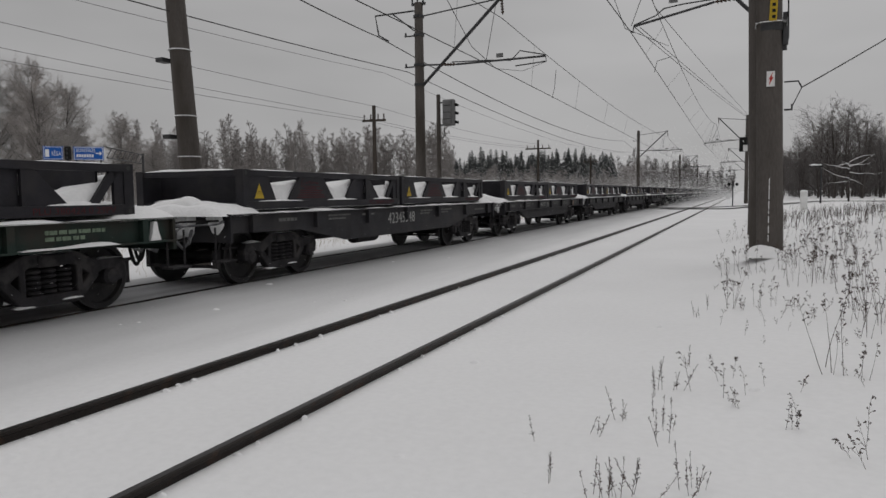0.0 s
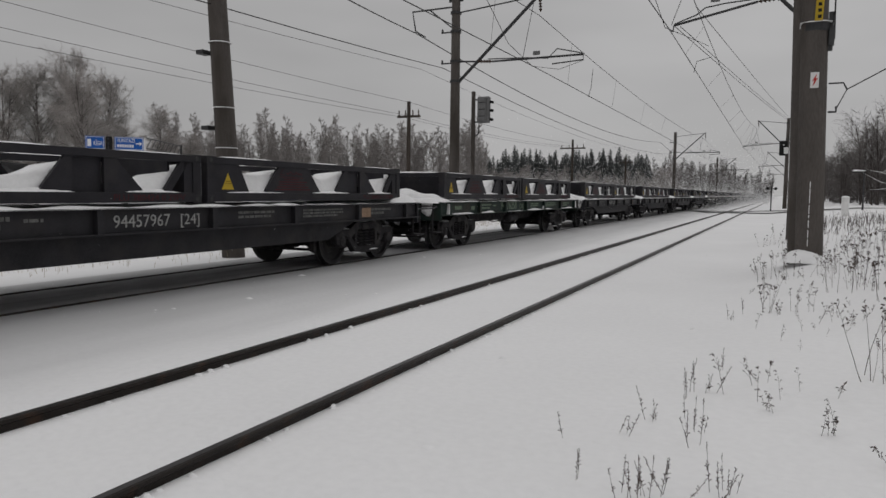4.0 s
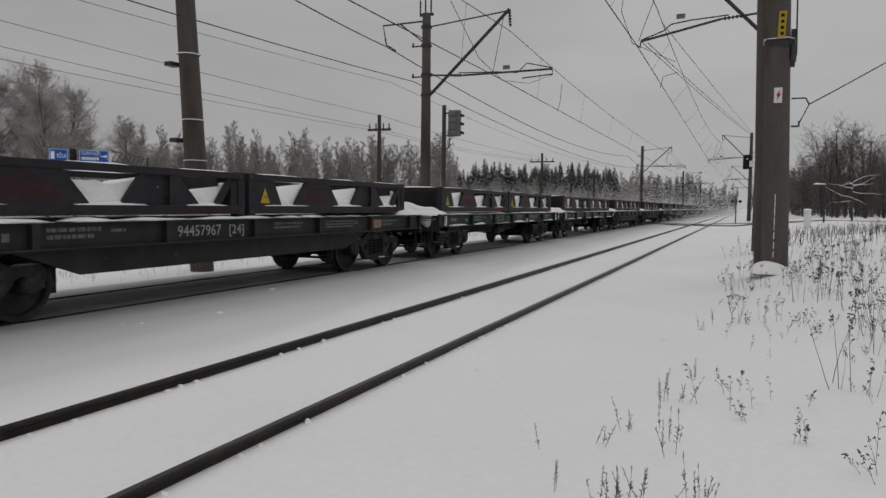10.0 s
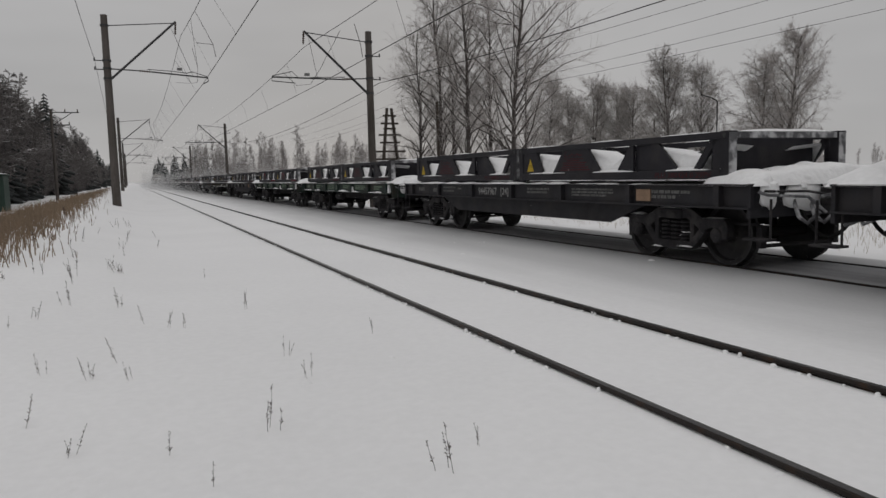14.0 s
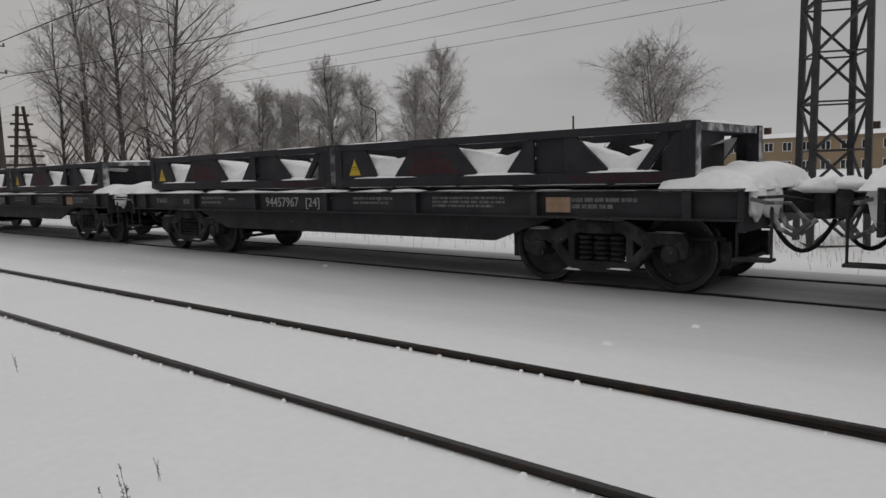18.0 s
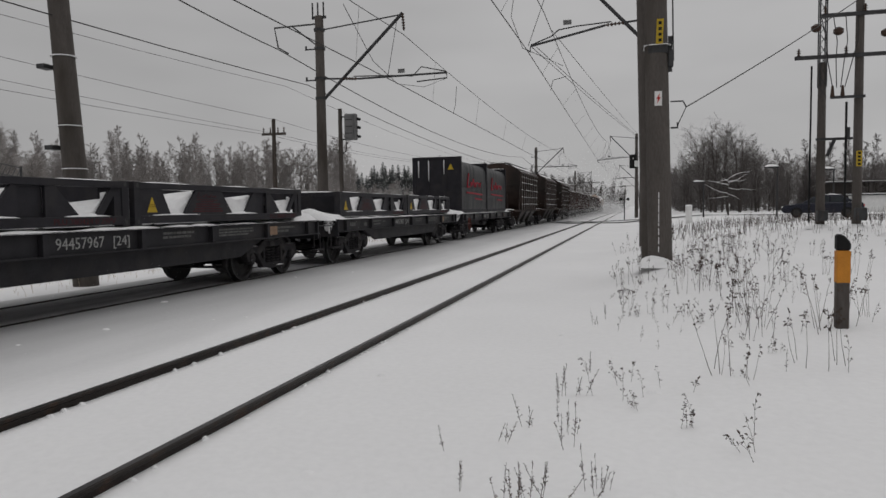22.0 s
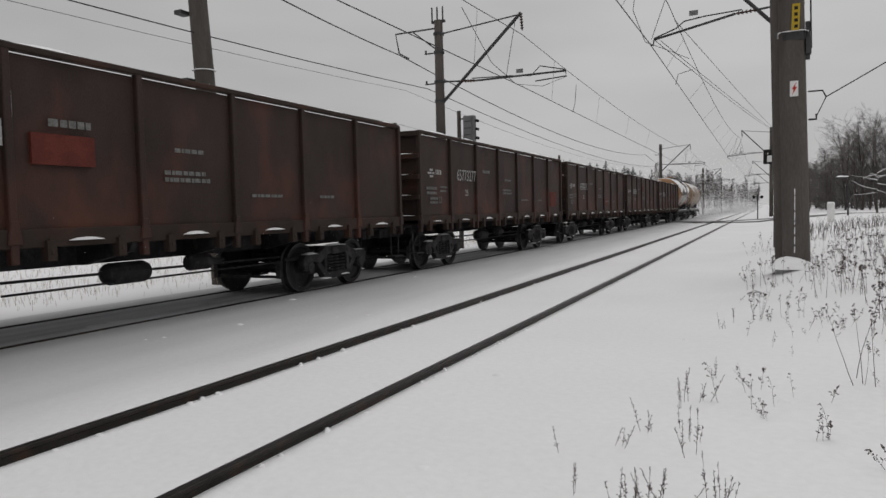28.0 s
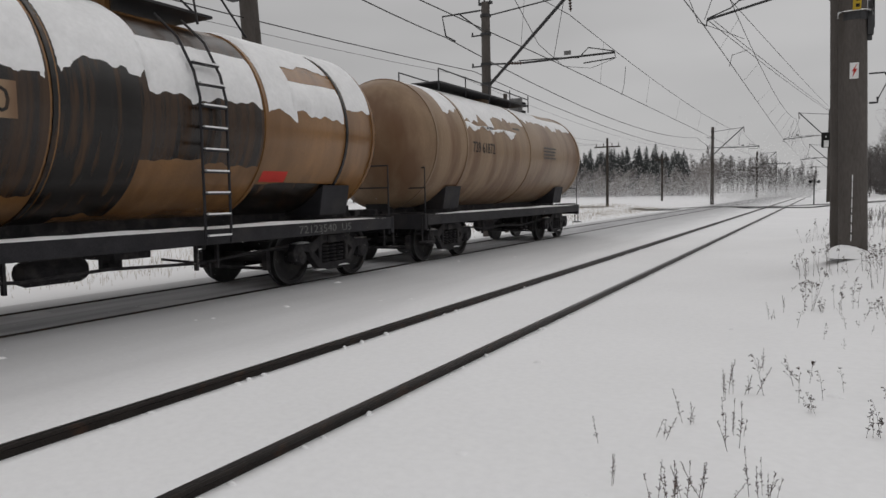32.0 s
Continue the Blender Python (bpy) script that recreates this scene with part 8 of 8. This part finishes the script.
    part("snowy_branches", quick_mesh("snowy_branches", *prisms(lim, 4), SNOW), None, t, "branches loaded with white snow")
    stand(t, -6.9, 66, 1.0, 0.25, first=True)


plant_trees()


def wood_mass(name, label, places, seed, variants, mat):
    """Far woodland as one mass: many small trees joined."""
    rng = np.random.default_rng(seed)
    vs, fs, n = [], [], 0
    for x, y, h in places:
        v, f = variants[rng.integers(len(variants))]
        a = rng.uniform(0, 6.28)
        c, s = math.cos(a), math.sin(a)
        w = h * rng.uniform(0.85, 1.15)
        q = np.empty_like(v)
        q[:, 0], q[:, 1], q[:, 2] = x + (v[:, 0] * c - v[:, 1] * s) * w, y + (v[:, 0] * s + v[:, 1] * c) * w, v[:, 2] * w - 0.2
        vs.append(q)
        fs.append(f + n)
        n += len(v)
    return tagged(new(name, quick_mesh(name, np.concatenate(vs), np.concatenate(fs), mat)), label, "woodland", kind="stuff")


def spruce(seed):
    rng = np.random.default_rng(seed)
    segs = [(0, 0, 0, 0, 0, 0.98, 0.014, 0.003)]
    for k in range(30):
        u = 0.05 + 0.94 * k / 30
        w = 0.25 * (1 - u) ** 0.8 + 0.008
        for j in range(9):
            a = rng.uniform(0, 6.28)
            ln = w * rng.uniform(0.55, 1.1)
            segs.append((0, 0, u + 0.02, ln * math.cos(a), ln * math.sin(a), u - 0.35 * ln + 0.01, 0.034 * (1.1 - u), 0.016 * (1.15 - u)))
    return prisms(segs, 3)


def far_bare(seed, wide=0.19, thick=0.0042, limbs=30, start=0.14):
    w, f = bare_tree(seed, 1.0, wide, limbs=limbs, subs=5, twigs=3, start=start, rise=1.4, thin=1.0)
    w, f = np.array(w), np.array(f)
    f[:, 6:8] = np.maximum(f[:, 6:8], thick * 0.6)
    return prisms(np.concatenate([w, f]), 3)


def far_woods():
    rng = np.random.default_rng(9)
    bare = [far_bare(100 + k, 0.125, 0.0036, 34, 0.26) for k in range(5)]
    bush = [far_bare(140 + k, 0.34, 0.006, 26, 0.03) for k in range(4)]
    spr = [spruce(200 + k) for k in range(4)]
    def belt(az0, az1, d0, d1, h0, h1, n):
        out = []
        for _ in range(n):
            az, d = rng.uniform(az0, az1), rng.uniform(d0, d1)
            out.append((-d * math.sin(radians(az)), d * math.cos(radians(az)), rng.uniform(h0, h1)))
        return out
    wood_mass("birch_wood", "far belt of bare grey birches", belt(22, 47, 150, 205, 12.0, 18.5, 250) + belt(44, 75, 190, 260, 9, 14, 100), 1, bare, TWIG_FAR)
    wood_mass("undergrowth", "grey undergrowth along the far birches", belt(20, 76, 145, 200, 4, 7, 190), 11, bush, TWIG_FAR)
    wood_mass("spruce_wood", "far stand of dark spruces", belt(9.2, 22.5, 235, 300, 12, 17.5, 170), 2, spr, CONIFER)
    wood_mass("undergrowth", "bare undergrowth before the far spruces", belt(7, 24, 200, 240, 5, 9, 90), 12, bush, TWIG_FAR)
    wood_mass("mixed_wood", "far mixed woodland along the line", belt(3.2, 10, 330, 520, 12, 22, 130) + belt(-3.2, -0.4, 300, 520, 9, 14, 40) + belt(0.6, 3.2, 420, 620, 10, 17, 60), 3, bare, THICKET)
    line, low = [], []
    for _ in range(300):
        y = -50 - rng.exponential(120)
        line.append((12.0 + rng.exponential(3.5), y, rng.uniform(11.5, 15.0)))
    for _ in range(260):
        y = -48 - rng.exponential(120)
        low.append((10.5 + rng.uniform(0, 6), y, rng.uniform(5.5, 10.5)))
    wood_mass("dark_wood", "dark spruce wood along the verge", line[:70], 4, spr, CONIFER)
    wood_mass("dark_wood", "dark bare trees of the verge wood", line[70:], 5, bare, THICKET)
    wood_mass("undergrowth", "dark undergrowth at the edge of the wood", low, 13, bush, THICKET)
    wood_mass("birch_wood", "far belt of bare grey trees", belt(160, 176, 190, 330, 9, 15, 130) + belt(128, 160, 200, 300, 9, 14, 110), 6, bare, TWIG_FAR)
    wood_mass("undergrowth", "grey undergrowth along the far trees", belt(128, 177, 180, 260, 4, 7, 170), 14, bush, TWIG_FAR)
    wood_mass("spruce_wood", "far spruces at the end of the line", belt(172, 178.5, 330, 600, 10, 16, 60), 7, spr, CONIFER)
    wood_mass("birch_wood", "far belt of bare grey trees", belt(76, 128, 230, 300, 5, 9, 110), 8, bare, TWIG_FAR)
    wood_mass("dark_wood", "dark wooded rise beyond the road", belt(-30, -2.5, 130, 200, 9, 13, 110), 10, bare, THICKET)
    wood_mass("undergrowth", "dark thicket beyond the road", belt(-30, -2.4, 104, 140, 4.5, 7.5, 200), 15, bush, THICKET)


far_woods()


# ---- dry plants standing out of the snow ----
def weed(seed, tall, sort):
    """A dry plant: feather (short hooked side shoots), seed (forked stems with dark heads) or broom (upright stems)."""
    rng = np.random.default_rng(seed)
    segs = []
    stems = {"feather": rng.integers(1, 4), "seed": rng.integers(1, 4), "broom": rng.integers(4, 9)}[sort]
    thick = 0.0015 + 0.0027 * tall
    for s in range(stems):
        tilt = {"feather": 0.16, "seed": 0.28, "broom": 0.12}[sort]
        d = np.array([rng.normal(0, tilt), rng.normal(0, tilt), 1.0])
        h = tall * rng.uniform(0.55, 1.0)
        foot = 0.03 if sort != "broom" else 0.1
        st, dd = branch(rng, np.array([rng.normal(0, foot), rng.normal(0, foot), -0.04]), d, h, thick, 5, 0.05, 0.0, segs)
        count = {"feather": int(22 * h / 0.3), "seed": rng.integers(4, 8), "broom": rng.integers(2, 6)}[sort]
        for k in range(min(count, 40)):
            u = rng.uniform(0.3 if sort != "broom" else 0.65, 1.0)
            i = min(4, int(u * 5))
            q = st[i] + (st[i + 1] - st[i]) * (u * 5 - i)
            a = rng.uniform(0, 6.28)
            out = np.array([math.cos(a), math.sin(a), 0.0])
            if sort == "feather":
                ln = rng.uniform(0.006, 0.021) * (1.3 - u)
                m = q + out * ln + np.array([0, 0, ln * 1.4])
                segs.append((*q, *m, thick * 0.9, thick * 0.8))
                segs.append((*m, *(m + out * ln * 0.5 - np.array([0, 0, ln * 0.3])), thick * 1.5, thick * 0.8))
            else:
                ln = tall * rng.uniform(0.06, 0.24) * (1.25 - u) if sort == "seed" else tall * rng.uniform(0.03, 0.09)
                m = q + (out * 0.7 + dd * 1.0) * ln * 0.75
                segs.append((*q, *m, thick * 0.6, thick * 0.5))
                for j in range(rng.integers(1, 4)):
                    w = m + rng.normal(0, 0.012, 3) * (tall + 0.3)
                    segs.append((*m, *w, thick * 0.45, thick * 0.4))
                    e = rng.normal(0, 1, 3)
                    e = e / np.linalg.norm(e) * rng.uniform(0.006, 0.014)
                    segs.append((*(w - e), *(w + e), 0.0027 + 0.0042 * tall, 0.0034 + 0.0042 * tall))
    return quick_mesh("dry_weed", *prisms(segs, 3), WEED)


def plant_weeds():
    r = random.Random(33)
    feather = [weed(300 + k, 0.27 + 0.035 * k, "feather") for k in range(5)]
    seed = [weed(320 + k, 0.3 + 0.06 * k, "seed") for k in range(5)]
    broom = [weed(340 + k, 0.45 + 0.07 * k, "broom") for k in range(5)]
    names = {"feather": "small feathery dry weed poking out of the snow", "seed": "forked dry weed with dark seed heads in the snow", "broom": "clump of tall upright dry stems in the snow"}
    def put(x, y, sort, s):
        me = r.choice({"feather": feather, "seed": seed, "broom": broom}[sort])
        ob = tagged(new("dry_weed", me), names[sort], "weed", "dry weeds on the verge")
        ob.matrix_basis = Matrix.LocRotScale((x, y, ground_z(x, y)), Euler((r.uniform(-0.15, 0.15), r.uniform(-0.15, 0.15), r.uniform(0, 6.28))), (s, s, s))
    # before the camera, by the near rail and up to the verge pole
    for x, y in ((-0.76, 3.81), (-0.70, 3.80), (-0.65, 3.83), (-0.63, 3.86), (-0.52, 3.87), (-0.45, 3.90), (-0.41, 3.93), (-0.25, 3.95), (-0.21, 3.99), (-0.17, 4.05), (-1.27, 4.57), (-0.99, 3.90), (-0.87, 4.80), (-0.77, 5.14), (-0.61, 5.88), (-0.56, 6.07), (-0.45, 6.10), (-0.45, 5.02), (-0.51, 9.57), (-0.44, 6.92), (-0.40, 10.12), (-0.50, 4.77), (-0.59, 5.33)):
        put(x, y, "feather", r.uniform(0.65, 1.0))
    for x, y in ((-0.10, 5.87), (0.01, 5.70), (-0.22, 6.41), (-0.05, 6.57), (0.10, 6.03), (0.44, 6.23), (0.34, 5.27), (0.43, 5.26), (0.64, 4.87), (0.73, 4.93), (0.78, 5.26), (0.04, 9.93), (0.21, 9.73), (0.39, 10.04), (0.58, 10.22), (0.67, 9.66), (0.76, 9.18), (0.89, 9.36), (1.06, 9.98), (-0.20, 13.18), (0.15, 12.98), (0.46, 11.95), (-0.40, 11.94), (0.89, 6.72), (-0.29, 6.04), (0.24, 6.38), (0.74, 4.72), (-0.25, 9.00), (0.65, 14.18), (1.16, 12.43)):
        put(x, y, "seed", r.uniform(0.5, 0.9))
    for x, y in ((1.23, 9.06), (1.30, 8.68), (1.28, 8.19), (0.73, 6.93), (0.90, 6.72), (0.93, 11.86), (1.92, 17.13), (1.86, 17.91), (2.03, 16.92), (1.24, 17.48), (1.57, 17.92), (0.04, 13.86), (-0.27, 13.80), (-0.18, 23.36), (-0.38, 23.03), (1.41, 8.85), (1.56, 12.45), (1.69, 11.97)):
        put(x, y, "broom", r.uniform(0.8, 1.15))
    # behind it, on the other verge
    for x, y in ((0.43, -4.5), (-0.11, -4.28), (-0.27, -3.74), (-0.69, -4.39), (0.1, -6.04), (0.21, -6.49), (0.39, -6.12), (0.75, -6.28), (0.77, -5.04), (-0.39, -7.87), (-0.28, -7.88), (-0.01, -8.02), (0.21, -9.06), (0.76, -9.01), (0.99, -8.26),
                 (1.18, -7.79), (1.55, -10.16), (1.19, -10.84), (1.12, -14.63), (0.25, -15.71), (-0.55, -21.03), (-0.95, -11.97), (0.29, -11.87), (-1.16, -5.54), (-1.21, -6.3), (-1.46, -3.41), (-1.75, -3.62), (-2.13, -6.79), (-1.21, -8.87)):
        put(x, y, "feather", r.uniform(0.5, 1.0))
    for _ in range(75):
        y = r.uniform(8, 26)
        put(r.uniform(-0.9 + 0.045 * y, 1.6 + 0.25 * y), y, r.choice(("broom", "broom", "seed")), r.uniform(0.6, 1.1))
    for _ in range(55):
        y = r.uniform(10.5, 19)
        put(r.gauss(1.4, 0.9), y, r.choice(("broom", "seed")), r.uniform(0.6, 1.1))
    for _ in range(26):
        y = r.uniform(7.5, 13.0)
        put(r.gauss(0.35 + 0.07 * y, 0.55), y, "seed", r.uniform(0.35, 0.6))
    for _ in range(7):
        y = r.uniform(7.0, 12.0)
        put(r.gauss(0.9 + 0.08 * y, 0.6), y, "broom", r.uniform(0.9, 1.25))
    for _ in range(10):
        put(r.uniform(0.2, 1.8) + r.uniform(0, 1.4), r.uniform(4.6, 9.5), r.choice(("seed", "seed", "feather")), r.uniform(0.5, 0.9))
    for _ in range(26):
        put(r.uniform(-0.6, 2.6), -r.uniform(9, 26), "feather", r.uniform(0.7, 1.3))
    rng = np.random.default_rng(61)
    def blades(n, pick, h0, h1, rad):
        segs = []
        for _ in range(n):
            x, y = pick()
            z = ground_z(x, y)
            h = rng.uniform(h0, h1)
            dx, dy = rng.normal(0, 0.25, 2) * h
            segs.append((x, y, z - 0.02, x + dx * 0.4, y + dy * 0.4, z + h * 0.6, rad, rad * 0.8))
            segs.append((x + dx * 0.4, y + dy * 0.4, z + h * 0.6, x + dx, y + dy, z + h, rad * 0.8, rad * 0.3))
        return prisms(segs, 3)
    tagged(new("dry_grass", quick_mesh("dry_grass", *blades(7000, lambda: (-19.5 + rng.normal(0, 1.6), rng.uniform(-70, 75)), 0.12, 0.42, 0.004), STRAW)), "pale straw grass standing in snow beyond the train", "grass", kind="stuff")
    tagged(new("dry_grass", quick_mesh("dry_grass", *blades(9000, lambda: (-15.2 + rng.normal(0, 1.1), rng.uniform(-60, 75)), 0.06, 0.28, 0.004), STRAW)), "thin straw grass in the snow beyond the train", "grass", kind="stuff")
    def bank():
        y = -11 - rng.exponential(30)
        return 2.35 + 0.012 * -y + rng.normal(0, 0.5), y
    tagged(new("dry_grass", quick_mesh("dry_grass", *blades(6500, bank, 0.1, 0.36, 0.008), BROWN_GRASS)), "brown dry grass along the crest of the bank", "grass", kind="stuff")
    tagged(new("dry_weeds_far", quick_mesh("dry_weeds_far", *blades(1500, lambda: (rng.uniform(0.6, 13), rng.uniform(22, 46)), 0.2, 0.5, 0.006), WEED)), "dark dry stems across the snowy field", "weeds", kind="stuff")
    lumps = Shape()
    for _ in range(60):
        x, y = rng.uniform(-8, 1.5), rng.uniform(-16, 22)
        if -5.2 < x < -2.6:
            continue
        s = rng.uniform(0.02, 0.06)
        lumps.mound(x - s, x + s, y - s, y + s, ground_z(x, y) - 0.005, s * 0.5, rng.uniform(0, 9), 4, 4)
    tagged(new("snow_lumps", lumps.mesh("snow_lumps", SNOW, smooth=True)), "small lumps of snow flung on the ground", "snow", kind="stuff")


plant_weeds()


# ---- what moves ----
DRIFT = ((0, 1.45), (2, 2.43), (4, 3.1), (6, 3.62), (8, 4.1), (10, 4.46), (11, 4.68), (12, 4.88), (14, 4.78), (16, 4.74), (18, 4.46), (19.5, 4.1), (21, 3.93), (23, 3.58), (24, 3.35), (27, 2.6), (29, 1.82), (32, 0.45))


def gone(t):
    """Metres that the train has rolled towards -y after t seconds: about 17 m/s, slowly gathering speed."""
    return 17 * t + 1.75 - float(np.interp(t, [p[0] for p in DRIFT], [p[1] for p in DRIFT]))


def motions():
    for ob, u, z in TRAIN:
        walk(ob, [(t, pose(TRAIN_AXIS, u - gone(t), TRAIN_Z + z)) for t in range(33)])
    # wheels roll: one turn of a wheelset serves all that stand alike in their bogies
    done = {}
    for ob, d in SPINS:
        key = round(d, 3)
        if key not in done:
            walk(ob, [(k / FPS, pose(0, d, WHEEL_R, math.degrees(gone(k / FPS) / WHEEL_R) % 360.0)) for k in range(32 * FPS + 1)])
            done[key] = ob
        else:
            src = done[key].animation_data
            ob.rotation_mode = "QUATERNION"
            ob.animation_data_create().action = src.action
            ob.animation_data.action_slot = src.action_slot


motions()
